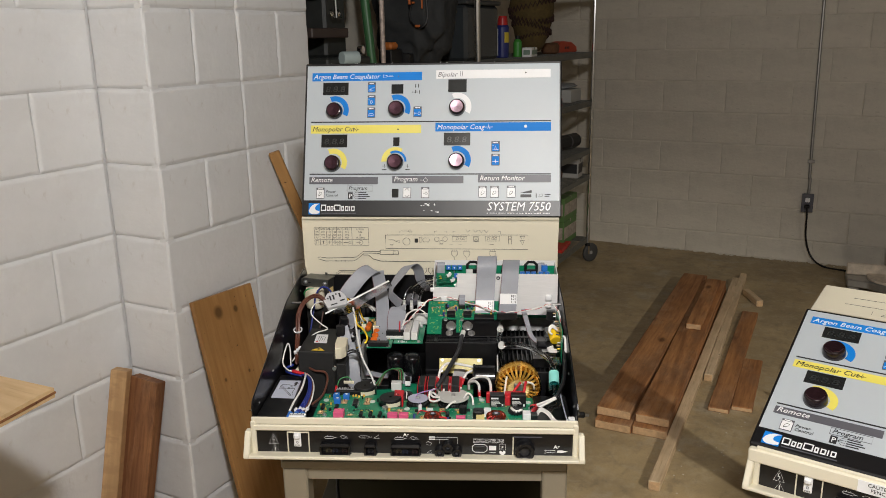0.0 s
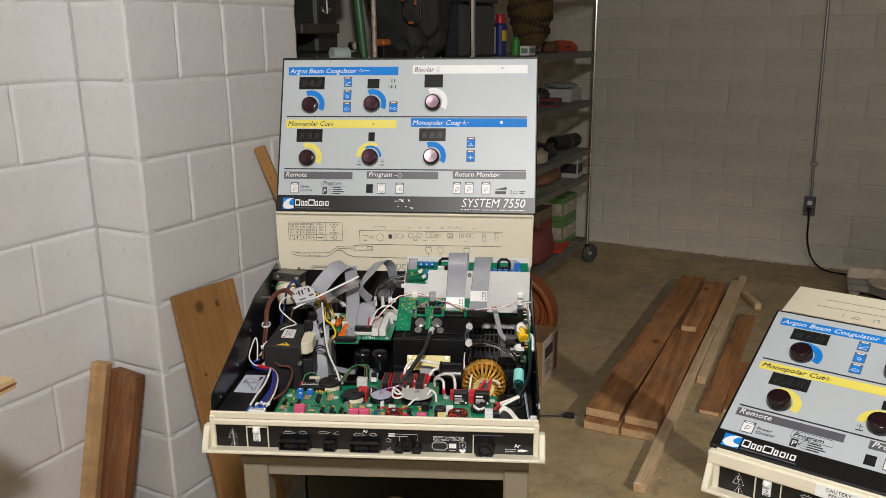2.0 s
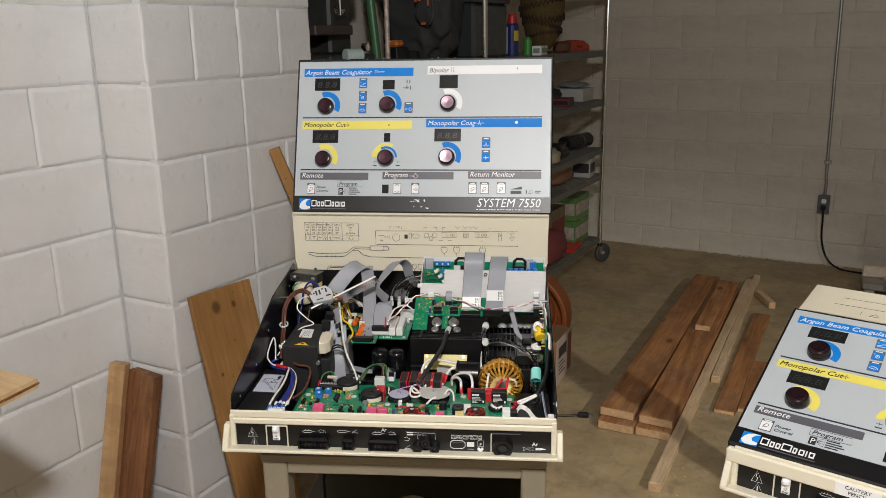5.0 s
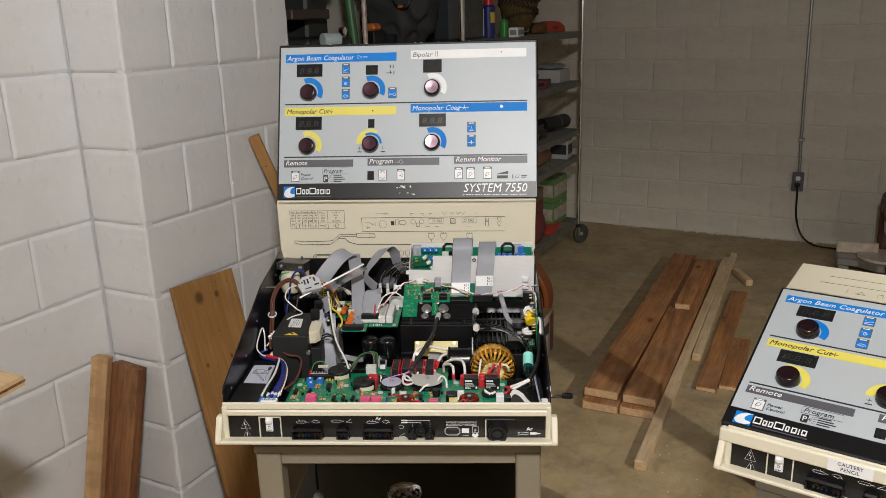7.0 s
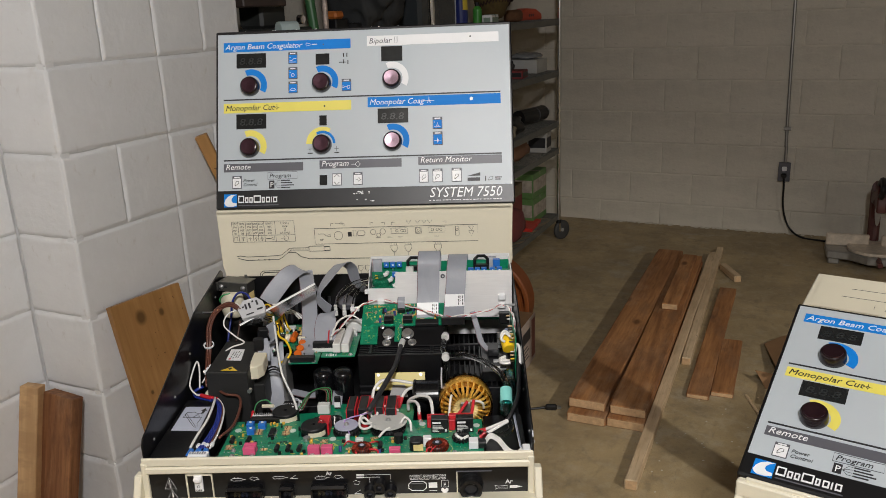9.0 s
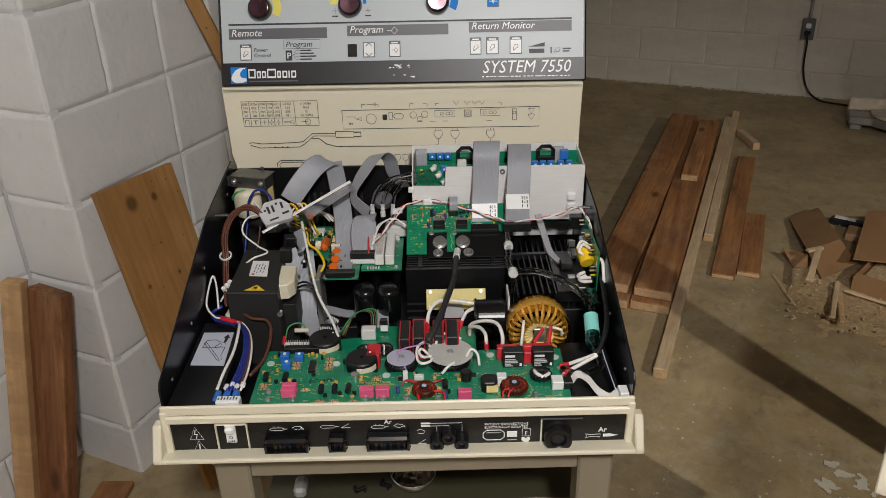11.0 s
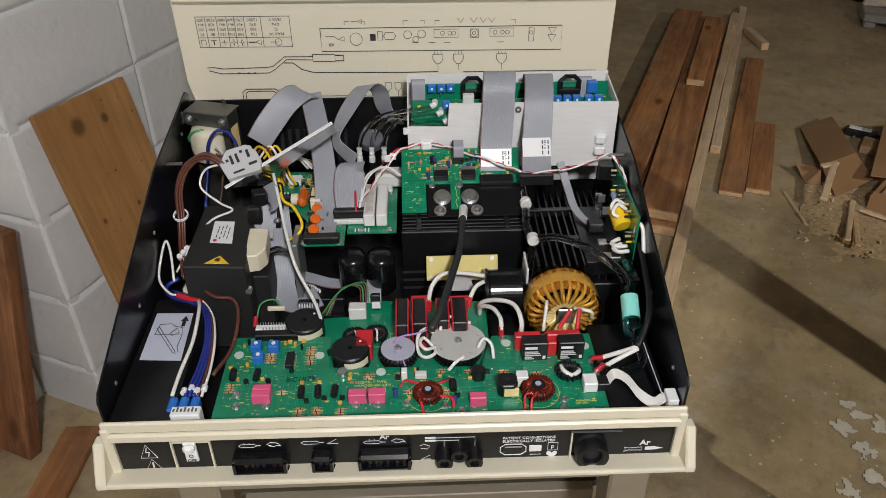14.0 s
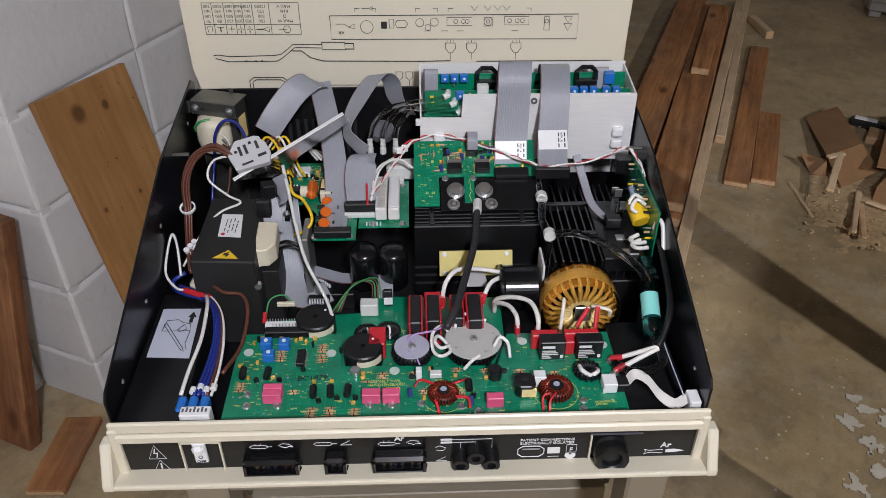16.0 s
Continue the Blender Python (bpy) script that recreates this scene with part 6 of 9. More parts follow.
for r_, h_ in ((0.155, 0.05), (0.105, 0.09), (0.06, 0.04)):
    part("moulded_ring", lathe([(r_ - 0.02, 0.010), (r_ - 0.014, h_), (r_, h_ + 0.012), (r_ + 0.014, h_), (r_ + 0.02, 0.010)], 40), OR, pot)
sack = empty("printed_carton", pose(-0.892, 3.235, 0.0, 0, 0, 3), "open brown carton with dark print on a white side", "carton")
for x0, x1, y0, y1 in ((-0.24, -0.236, 0.004, 0.206), (-0.24, -0.004, 0.0, 0.004), (-0.24, -0.004, 0.206, 0.210)):
    part("carton_side", box(x0, x1, y0, y1, 0.0, 0.202, 0.0008), CARD, sack)
part("carton_base", box(-0.236, -0.004, 0.004, 0.206, 0.0, 0.004), CARD, sack)
flp = part("printed_side", box(-0.004, 0.0, 0.0, 0.210, 0.0, 0.206, 0.0008), mat("white_printed_card", (0.42, 0.34, 0.29), 0.6, vary=0.12, scale=14), sack)
part("side_print", box(0.0, 0.0008, 0.02, 0.13, 0.118, 0.168), INK, flp)
for k in range(4):
    part("side_print", box(0.0, 0.0008, 0.025, 0.09 + 0.02 * (k % 2), 0.094 - 0.017 * k, 0.100 - 0.017 * k), INK, flp)
part("side_print", box(0.0, 0.0008, 0.152, 0.200, 0.02, 0.19), mat("dull_red_flap_print", (0.20, 0.06, 0.045), 0.5), flp)
plug = empty("loose_plug", pose(-0.69, 3.01, 0.0), "black two-pin plug on a cord lying on concrete", "plug")
part("plug_body", box(-0.025, 0.018, -0.011, 0.011, 0.001, 0.022, 0.005, pose(0, 0, 0, 0, 0, 18)), BLACKP, plug)
for s in (-0.005, 0.005):
    part("plug_pin", box(0.018, 0.034, s - 0.001, s + 0.001, 0.008, 0.015, 0.0, pose(0, 0, 0, 0, 0, 18)), STEEL, plug)
part("plug_cord", tube([(-0.024, -0.008, 0.010), (-0.07, -0.03, 0.006), (-0.14, -0.06, 0.005), (-0.24, -0.12, 0.005)], 0.0045, 8), BLACKP, plug)


# ---- the inside of the opened generator ----
RED = mat("red_plastic", (0.55, 0.02, 0.03), 0.4, vary=0.1)
PINK = mat("pink_film_capacitor", (0.72, 0.10, 0.22), 0.4, vary=0.06)
ORANGE = mat("orange_dipped_part", (0.66, 0.13, 0.012), 0.35, vary=0.08)
AMBER = mat("amber_varnished_winding", (0.60, 0.30, 0.055), 0.2, vary=0.35, scale=60, coat=0.6)
AMBERL = mat("yellow_winding_tape", (0.86, 0.66, 0.28), 0.3, vary=0.15, scale=60, coat=0.4)
AMBERC = clear("amber_plastic_cup", (0.96, 0.80, 0.50), 0.06, 1.2)
COPPER = mat("red_enamelled_copper", (0.25, 0.03, 0.012), 0.25, metal=0.5, vary=0.3, scale=90)
BRASSY = mat("yellow_fibre_plate", (0.62, 0.52, 0.16), 0.4, vary=0.06)
TAPE = mat("cream_insulating_tape", (0.72, 0.66, 0.50), 0.45, vary=0.08, scale=30, bump=0.1, bump_scale=80)
WHITEW = mat("white_wire_sleeve", (0.78, 0.76, 0.72), 0.4, vary=0.05)
BROWNW = mat("brown_wire_sleeve", (0.115, 0.04, 0.025), 0.35, vary=0.1)
BLUEW = mat("blue_wire_sleeve", (0.015, 0.03, 0.22), 0.35, vary=0.1)
BLUEP = mat("blue_plastic_part", (0.02, 0.16, 0.55), 0.35, vary=0.05)
GREENW = mat("green_wire_sleeve", (0.04, 0.25, 0.08), 0.4, vary=0.1)
YELLOWP = mat("yellow_plastic_part", (0.85, 0.55, 0.02), 0.3, vary=0.05)
PURPLEW = mat("violet_wire_sleeve", (0.42, 0.27, 0.55), 0.4)
CYAN = mat("turquoise_filter_paper", (0.25, 0.68, 0.62), 0.45, vary=0.05)
TEAL = clear("teal_clear_plastic", (0.05, 0.38, 0.38), 0.1)
TUBE = clear("clear_soft_tubing", (0.93, 0.94, 0.93), 0.06, 1.26)
MILKY = mat("milky_plastic_strip", (0.68, 0.68, 0.65), 0.35, vary=0.04)
GREYD = mat("grey_fibre_disc", (0.50, 0.50, 0.47), 0.45, vary=0.04, scale=20)
LILAC = mat("lilac_grey_disc", (0.42, 0.42, 0.52), 0.4, vary=0.04)
SILVER = mat("tinned_metal", (0.66, 0.66, 0.66), 0.3, metal=0.9, vary=0.1, scale=60)
SILK = mat("yellow_silkscreen", (0.52, 0.54, 0.13), 0.5)
RESB = mat("tan_resistor_body", (0.50, 0.33, 0.17), 0.4, vary=0.2, scale=200, rnd=0.3)
BLUEW2 = mat("pale_label_film", (0.55, 0.58, 0.68), 0.4, vary=0.03)


def wire(points, r, material, parent=None, seg=7, label=""):
    return part("wire", tube(points, r, seg), material, parent or gen, label, smooth=True)


def hz(points):
    """World heights to heights over the stand."""
    return [(x, y, z - BASE) for x, y, z in points]


FIRSTCORE = mat("red_first_core", (0.17, 0.09, 0.10), 0.45)


def ribbon(points, width, material=RIBBON, side=(1, 0, 0), sides=None, n=12, parent=None, label="", thick=0.0011):
    """A flat cable of n cores swept along the points; side is the direction of its width, or one per point."""
    path = smooth_path(hz(points), 7)
    if sides:
        s = smooth_path([Vector(q).normalized() for q in sides], 7)
    else:
        s = [Vector(side).normalized()] * len(path)
    bm = bmesh.new()
    rows = []
    for i, p in enumerate(path):
        t = (path[min(i + 1, len(path) - 1)] - path[max(i - 1, 0)]).normalized()
        w = (s[i] - t * s[i].dot(t)).normalized()
        up = t.cross(w)
        top, low = [], []
        for k in range(2 * n + 1):
            x = (k / (2 * n) - 0.5) * width
            h = thick / 2 if k % 2 else thick * 0.38
            top.append(bm.verts.new(p + w * x + up * h))
            low.append(bm.verts.new(p + w * x - up * h))
        rows.append(top + low[::-1])
    m = len(rows[0])
    for a, b in zip(rows, rows[1:]):
        for k in range(m):
            f = bm.faces.new((a[k], a[(k + 1) % m], b[(k + 1) % m], b[k]))
            f.material_index = 1 if k in (0, m - 2, m - 1) else 0
    bm.faces.new(rows[0][::-1])
    bm.faces.new(rows[-1])
    bmesh.ops.recalc_face_normals(bm, faces=bm.faces)
    ob = part("ribbon_cable", bm, material, parent or gen, label)
    ob.data.materials.append(FIRSTCORE if material is RIBBON else material)
    return ob


P0 = 0.838 - BASE
main = part("main_board", prism([(-0.184, 0.012), (0.212, 0.012), (0.212, 0.143), (0.103, 0.143), (0.088, 0.095), (-0.073, 0.099), (-0.076, 0.149), (-0.184, 0.151)], 0.002, pose(0, 0, P0 - 0.002)), GREEN, gen, "green circuit board crowded with small parts")
rear = part("rear_board", prism([(-0.163, 0.100), (0.10, 0.095), (0.102, 0.217), (-0.041, 0.223), (-0.05, 0.195), (-0.115, 0.190), (-0.163, 0.181)], 0.002, pose(0, 0, P0 - 0.012)), GREEN, gen, "green circuit board carrying round coils")
RZ = P0 - 0.010
for x, y in ((-0.15, 0.03), (0.19, 0.03), (-0.15, 0.13), (0.19, 0.13), (0.0, 0.05)):
    part("standoff", cyl(0.003, P0 - 0.022, pose(x, y, 0.02), 8), SILVER, gen)


# small parts: one mesh a kind, shared by all that look alike
def kind_mesh(bm, material, extra=()):
    me = bpy.data.meshes.new("component")
    bm.to_mesh(me)
    bm.free()
    me.materials.append(material)
    return me


def resistor_bm():
    bm = cyl(0.0012, 0.0062, pose(-0.0031, 0, 0.0016, 0, 90, 0), 8)
    add_box(bm, -0.0062, -0.0028, -0.0003, 0.0003, 0.0012, 0.0019)
    add_box(bm, 0.0028, 0.0062, -0.0003, 0.0003, 0.0012, 0.0019)
    return bm


M_RES = kind_mesh(resistor_bm(), RESB)
M_TANT = kind_mesh(box(-0.0022, 0.0022, -0.0015, 0.0015, 0, 0.004, 0.0005), mat("yellow_tantalum_bead", (0.62, 0.36, 0.05), 0.4, rnd=0.2))
M_TO92 = kind_mesh(prism(arc(0.0, 0.0026, 0, 180, 8)[:9], 0.0055), BLACKP)
M_AX = kind_mesh(cyl(0.0036, 0.0145, pose(0, -0.007, 0.004, -90, 0, 0), 14, bevel=0.0012), BLACKP)
M_SCREW = kind_mesh(lathe([(0, 0.0038), (0.0026, 0.0035), (0.0036, 0.0014), (0.0042, 0.001), (0.0042, 0)], 12), SILVER)
M_POST = kind_mesh(cyl(0.0052, 0.0012, None, 16), mat("pale_nylon_post", (0.55, 0.63, 0.57), 0.4))
M_DOT = kind_mesh(cyl(0.0011, 0.0012, None, 8), SILVER)
M_BLUEC = kind_mesh(cyl(0.0024, 0.009, pose(0, 0, 0, -40, 0, 0), 10, bevel=0.0006), mat("dark_blue_capacitor", (0.03, 0.05, 0.2), 0.3))
M_BAND = kind_mesh(cyl(0.00128, 0.0009, pose(-0.0004, 0, 0.0016, 0, 90, 0), 8), COPPER)


def put(name, mesh, parent, x, y, z, rz=0.0):
    ob = new(name, mesh)
    ob.parent = parent
    ob.matrix_basis = pose(x, y, z, 0, 0, rz)
    return ob


er = random.Random(21)


def resistors(parent, x, y, n, z=P0, rz=0.0, columns=1):
    for c in range(columns):
        for k in range(n):
            put("resistor", M_RES, parent, x + c * 0.0145 * math.cos(radians(rz)), y + (k - n / 2) * 0.0034 + c * 0.0145 * math.sin(radians(rz)), z, rz + er.uniform(-3, 3))
            put("resistor_band", M_BAND, parent, x + c * 0.0145 + er.uniform(-0.0018, 0.0018), y + (k - n / 2) * 0.0034, z, rz)


for x, y, n, c in ((-0.137, 0.116, 5, 1), (-0.094, 0.126, 4, 1), (-0.094, 0.111, 4, 1), (-0.172, 0.072, 4, 1), (-0.098, 0.035, 5, 1), (-0.080, 0.035, 5, 1), (-0.056, 0.036, 3, 1), (-0.030, 0.084, 3, 1), (-0.046, 0.076, 1, 1), (0.002, 0.086, 2, 1), (0.046, 0.090, 2, 1), (0.047, 0.056, 4, 1), (0.110, 0.086, 2, 1), (0.145, 0.082, 2, 1), (-0.118, 0.064, 2, 1), (0.012, 0.060, 2, 1), (0.075, 0.088, 2, 1)):
    resistors(main, x, y, n)
for x, y in ((-0.168, 0.135), (-0.160, 0.142), (-0.160, 0.105), (-0.140, 0.141), (-0.124, 0.138), (-0.119, 0.140), (-0.104, 0.140), (-0.113, 0.136), (-0.177, 0.101), (-0.166, 0.083), (-0.141, 0.083), (-0.099, 0.076), (-0.081, 0.076), (-0.050, 0.086), (-0.050, 0.080), (0.012, 0.050), (0.044, 0.080), (0.018, 0.090), (0.075, 0.076), (-0.058, 0.046)):
    put("tantalum_bead", M_TANT, main, x, y, P0, er.choice((0, 90, 20)))
for x, y in ((-0.163, 0.140), (-0.157, 0.078), (-0.134, 0.078), (-0.092, 0.050), (-0.074, 0.051), (-0.056, 0.053), (-0.104, 0.130), (-0.074, 0.120), (0.022, 0.088), (0.061, 0.052), (0.094, 0.083), (-0.112, 0.094), (0.0, 0.078)):
    put("transistor", M_TO92, main, x, y, P0, er.choice((0, 0, 180, 90)))
for x, y in ((-0.172, 0.088), (-0.147, 0.087), (-0.098, 0.060), (-0.081, 0.060), (-0.064, 0.060), (0.057, 0.064)):
    put("axial_inductor", M_AX, main, x, y, P0, er.uniform(-3, 3))
for x, y in ((-0.164, 0.062), (-0.162, 0.046), (-0.132, 0.046), (-0.042, 0.044), (-0.020, 0.043), (0.009, 0.044), (0.048, 0.039), (0.064, 0.032), (0.169, 0.043), (0.167, 0.032), (0.206, 0.0964), (0.2066, 0.078), (0.115, 0.138), (0.160, 0.138)):
    put("terminal_screw", M_SCREW, main, x, y, P0)
for x, y in ((-0.172, 0.122), (-0.085, 0.118), (-0.018, 0.090), (0.118, 0.130), (0.203, 0.122)):
    put("nylon_post", M_POST, main, x, y, P0)
for x, y in ((-0.002, 0.053), (0.058, 0.041)):
    put("capacitor", M_BLUEC, main, x, y, P0)
for k in range(70):
    x, y = er.uniform(-0.18, 0.20), er.uniform(0.03, 0.092)
    put("solder_dot", M_DOT, main, x, y, P0 - 0.0006)
# printed legends: readable words, and yellow bars where they cannot be read
words("ASSEMBLY PWB\nHANDSENSE/ARM", 0.0048, SILK, main, pose(-0.045, 0.074, P0 + 0.0002))
words("61-5517", 0.0048, SILK, main, pose(-0.045, 0.062, P0 + 0.0002))
part("part_number_tag", box(-0.026, -0.012, 0.060, 0.0665, P0, P0 + 0.0008), YELLOWP, main, "yellow tag with black digits")
words("001", 0.0068, INK, main, pose(-0.0245, 0.0608, P0 + 0.001))
words("MONOPOLAR\nRETURN", 0.0032, SILK, main, pose(0.180, 0.040, P0 + 0.0002))
words("BC1879", 0.0095, INK, main, pose(-0.117, 0.079, P0 + 0.0002, 0, 0, 2), "handwriting", shear=0.1)
for k in range(46):
    x, y, w = er.uniform(-0.178, 0.195), er.uniform(0.03, 0.14), er.uniform(0.003, 0.007)
    if y > 0.09 and -0.08 < x < 0.11:
        continue
    part("legend_bar", box(x, x + w, y, y + 0.0013, P0, P0 + 0.0003), SILK, main)
for x, y, r in ((0.031, 0.053, 0.021), (0.143, 0.055, 0.022), (-0.026, 0.157, 0.016)):
    part("legend_ring", lathe([(r, 0), (r + 0.0006, 0), (r + 0.0006, 0.0003), (r, 0.0003), (r, 0)], 32, pose(x, y, P0 if y < 0.1 else RZ)), SILK, main)

# larger parts of the main board
for x, y in ((-0.154, 0.130), (-0.135, 0.129), (-0.149, 0.112)):
    pot = part("trimmer", box(x - 0.0058, x + 0.0058, y - 0.0055, y + 0.0055, P0, P0 + 0.010, 0.0006), BLUEP, main, "blue trimmer potentiometer")
    part("trimmer_screw", cyl(0.0022, 0.001, pose(x, y, P0 + 0.010), 12), WHITEP, main)
part("chip", box(-0.1195, -0.111, 0.098, 0.120, P0 + 0.001, P0 + 0.006, 0.0006), BLACKP, main, "black integrated circuit")
for k in range(7):
    for x in (-0.1205, -0.1100):
        put("chip_leg", M_DOT, main, x, 0.100 + 0.003 * k, P0)
for x, y, w, d in ((-0.137, 0.052, 0.0185, 0.0075), (-0.137, 0.061, 0.0185, 0.0075), (-0.040, 0.050, 0.018, 0.010), (-0.0205, 0.050, 0.017, 0.010), (0.081, 0.041, 0.0165, 0.009)):
    part("film_capacitor", box(x - w / 2, x + w / 2, y - d / 2, y + d / 2, P0, P0 + 0.0125, 0.0006), PINK, main, "pink box capacitor")
part("film_capacitor", box(0.122, 0.134, 0.062, 0.073, P0, P0 + 0.014, 0.0006), WHITEP, main, "white box capacitor")
part("round_capacitor", cyl(0.0072, 0.013, pose(0.084, 0.078, P0), 20, bevel=0.0015), BLACKP, main)
part("metal_can", cyl(0.0055, 0.006, pose(-0.058, 0.088, P0), 18, bevel=0.0008), SILVER, main)
part("jumper_block", box(0.018, 0.030, 0.078, 0.085, P0, P0 + 0.006, 0.0005), MILKY, main)
core = part("pot_core", prism([(-0.010, -0.006), (-0.006, -0.010), (0.006, -0.010), (0.010, -0.006), (0.010, 0.006), (0.006, 0.010), (-0.006, 0.010), (-0.010, 0.006)], 0.016, pose(0.112, 0.058, P0), 0.001), BLACKP, main, "black ferrite core wound with yellow tape")
part("core_tape", box(0.108, 0.1225, 0.0475, 0.0500, P0 + 0.002, P0 + 0.012), AMBERL, main)
part("core_hole", cyl(0.003, 0.0012, pose(0.112, 0.058, P0 + 0.0155), 14), INK, main)


def ring_coil(x, y, z, R, r, winding, body, n=30, parent=None, tilt=(0, 0, 0)):
    """A toroid core with n turns of wire round it."""
    parent = parent or main
    m = pose(x, y, z, *tilt)
    prof = [(R + r * 0.8 * math.cos(a), r + r * 0.9 * math.sin(a)) for a in [2 * math.pi * k / 10 for k in range(11)]]
    part("coil_core", lathe(prof, 28, m), body, parent, smooth=True)
    bm = bmesh.new()
    for k in range(n):
        a = 2 * math.pi * k / n
        c, s = math.cos(a), math.sin(a)
        pts = [m @ Vector(((R + r * 1.08 * math.cos(b)) * c, (R + r * 1.08 * math.cos(b)) * s, r + r * 1.05 * math.sin(b))) for b in [2 * math.pi * j / 8 for j in range(9)]]
        add_tube(bm, pts, R * math.pi / n * 0.82, 5, sharp=True)
    return part("coil_winding", bm, winding, parent, smooth=True)


ring_coil(0.031, 0.053, P0, 0.0095, 0.0052, COPPER, BLACKP)
part("coil_hub", cyl(0.006, 0.011, pose(0.031, 0.053, P0), 18, bevel=0.001), BLACKP, main)
part("coil_hub", cyl(0.0032, 0.0115, pose(0.031, 0.053, P0), 14), LILAC, main)
ring_coil(0.143, 0.055, P0, 0.0108, 0.0058, COPPER, BLACKP)
part("coil_hub", cyl(0.0075, 0.012, pose(0.143, 0.055, P0), 18, bevel=0.001), BLACKP, main)
part("coil_hub", cyl(0.0032, 0.0125, pose(0.143, 0.055, P0), 14), LILAC, main)
ring_coil(0.179, 0.080, P0, 0.0085, 0.0045, BLACKP, BLACKP, 14)
wire([(0.171, 0.084, P0 + 0.008), (0.172, 0.074, P0 + 0.011), (0.180, 0.070, P0 + 0.008), (0.188, 0.074, P0 + 0.009), (0.189, 0.083, P0 + 0.004)], 0.0024, WHITEW, main)
for p in ([(0.022, 0.062, P0 + 0.008), (0.008, 0.068, P0 + 0.008), (0.002, 0.064, P0 + 0.003)], [(0.040, 0.062, P0 + 0.008), (0.050, 0.066, P0 + 0.008), (0.053, 0.074, P0 + 0.002)], [(0.022, 0.044, P0 + 0.007), (0.024, 0.036, P0 + 0.005), (0.026, 0.028, P0)], [(0.041, 0.046, P0 + 0.007), (0.054, 0.043, P0 + 0.007), (0.056, 0.034, P0 + 0.002)], [(0.136, 0.044, P0 + 0.010), (0.128, 0.042, P0 + 0.008), (0.127, 0.030, P0)], [(0.140, 0.043, P0 + 0.011), (0.134, 0.036, P0 + 0.008), (0.133, 0.028, P0)], [(0.148, 0.068, P0 + 0.008), (0.146, 0.075, P0 + 0.003)]):
    wire(p, 0.0009, RED, main)
    wire([(x + 0.001, y + 0.0008, z + 0.0006) for x, y, z in p], 0.0009, RED, main)
# relays with printed tops, and the red frames behind them
for x0, x1 in ((0.133, 0.159), (0.171, 0.198)):
    rl = part("relay", box(x0, x1, 0.101, 0.116, P0, P0 + 0.024, 0.0008), BLACKP, main, "black box relay with white print")
    part("relay_print", box(x0 + 0.002, x0 + 0.015, 0.1004, 0.1012, P0 + 0.0165, P0 + 0.0195), WHITEP, main)
    for k, w in enumerate((0.010, 0.008, 0.017, 0.016, 0.014)):
        part("relay_print", box(x0 + 0.002, x0 + 0.002 + w, 0.1004, 0.1012, P0 + 0.0028 + 0.0024 * k, P0 + 0.0038 + 0.0024 * k), MILKY, main)
    part("relay_print", box(x1 - 0.005, x1 - 0.002, 0.1004, 0.1012, P0 + 0.003, P0 + 0.007), WHITEP, main)
part("red_frame", box(0.126, 0.154, 0.117, 0.127, P0, P0 + 0.020, 0.001), RED, main)
part("red_frame", box(0.160, 0.170, 0.108, 0.122, P0, P0 + 0.018, 0.001), RED, main)
part("red_frame", box(0.160, 0.196, 0.117, 0.125, P0, P0 + 0.022, 0.001), RED, main)
part("white_socket", box(0.190, 0.204, 0.052, 0.068, P0, P0 + 0.012, 0.0008), WHITEP, main)
part("black_plug", box(0.204, 0.216, 0.053, 0.067, P0, P0 + 0.010, 0.0008), BLACKP, main)
part("pin_header", box(-0.158, -0.108, 0.144, 0.154, P0 - 0.008, P0 + 0.008, 0.0008), BLACKP, main)
part("pin_header", box(-0.161, -0.125, 0.162, 0.170, RZ, RZ + 0.012, 0.0008), WHITEP, rear, "white pin header")
for k in range(11):
    part("pin", cyl(0.0005, 0.006, pose(-0.159 + 0.003 * k, 0.170, RZ + 0.009), 6), SILVER, rear)
    part("pin", cyl(0.0005, 0.005, pose(-0.150 + 0.0035 * k, 0.155, P0 + 0.006), 6), SILVER, rear)

# round coils and transformers of the rear board
for x, y, r, top in ((-0.105, 0.165, 0.0215, 0.850), (-0.051, 0.1165, 0.0205, 0.850)):
    can = part("disc_choke", lathe([(0, 0), (r, 0), (r, top - BASE - RZ - 0.0015), (r - 0.0015, top - BASE - RZ), (0.0025, top - BASE - RZ), (0.0025, top - BASE - RZ - 0.004), (0, top - BASE - RZ - 0.004)], 40, pose(x, y, RZ)), BLACKP, rear, "black disc-shaped choke")
    part("choke_label", prism(arc(r, r + 0.0005, 255, 335, 16), 0.008, pose(x, y, top - BASE - 0.013)), TAPE, rear, "cream band round the choke")
    part("choke_mark", cyl(0.0014, 0.0006, pose(x + 0.010, y + 0.010, top - BASE), 10), WHITEP, rear)
ring_coil(0.0, 0.120, RZ, 0.013, 0.0075, BLACKP, BLACKP, 26, rear)
part("coil_disc", cyl(0.0185, 0.0018, pose(0.0, 0.116, bz(0.8465)), 40, bevel=0.0004), LILAC, rear, "lilac-grey fibre disc")
put("terminal_screw", M_SCREW, rear, 0.0, 0.116, bz(0.8480))
ring_coil(0.064, 0.125, RZ, 0.018, 0.0085, BLACKP, BLACKP, 34, rear)
part("coil_disc", cyl(0.0300, 0.002, pose(0.065, 0.122, bz(0.849)), 48, bevel=0.0005), GREYD, rear, "large pale grey fibre disc")
put("terminal_screw", M_SCREW, rear, 0.065, 0.122, bz(0.851))
for a in (20, 135, 215, 300):
    put("rivet_hole", M_DOT, rear, 0.065 + 0.023 * math.cos(radians(a)), 0.122 + 0.023 * math.sin(radians(a)), bz(0.8505))
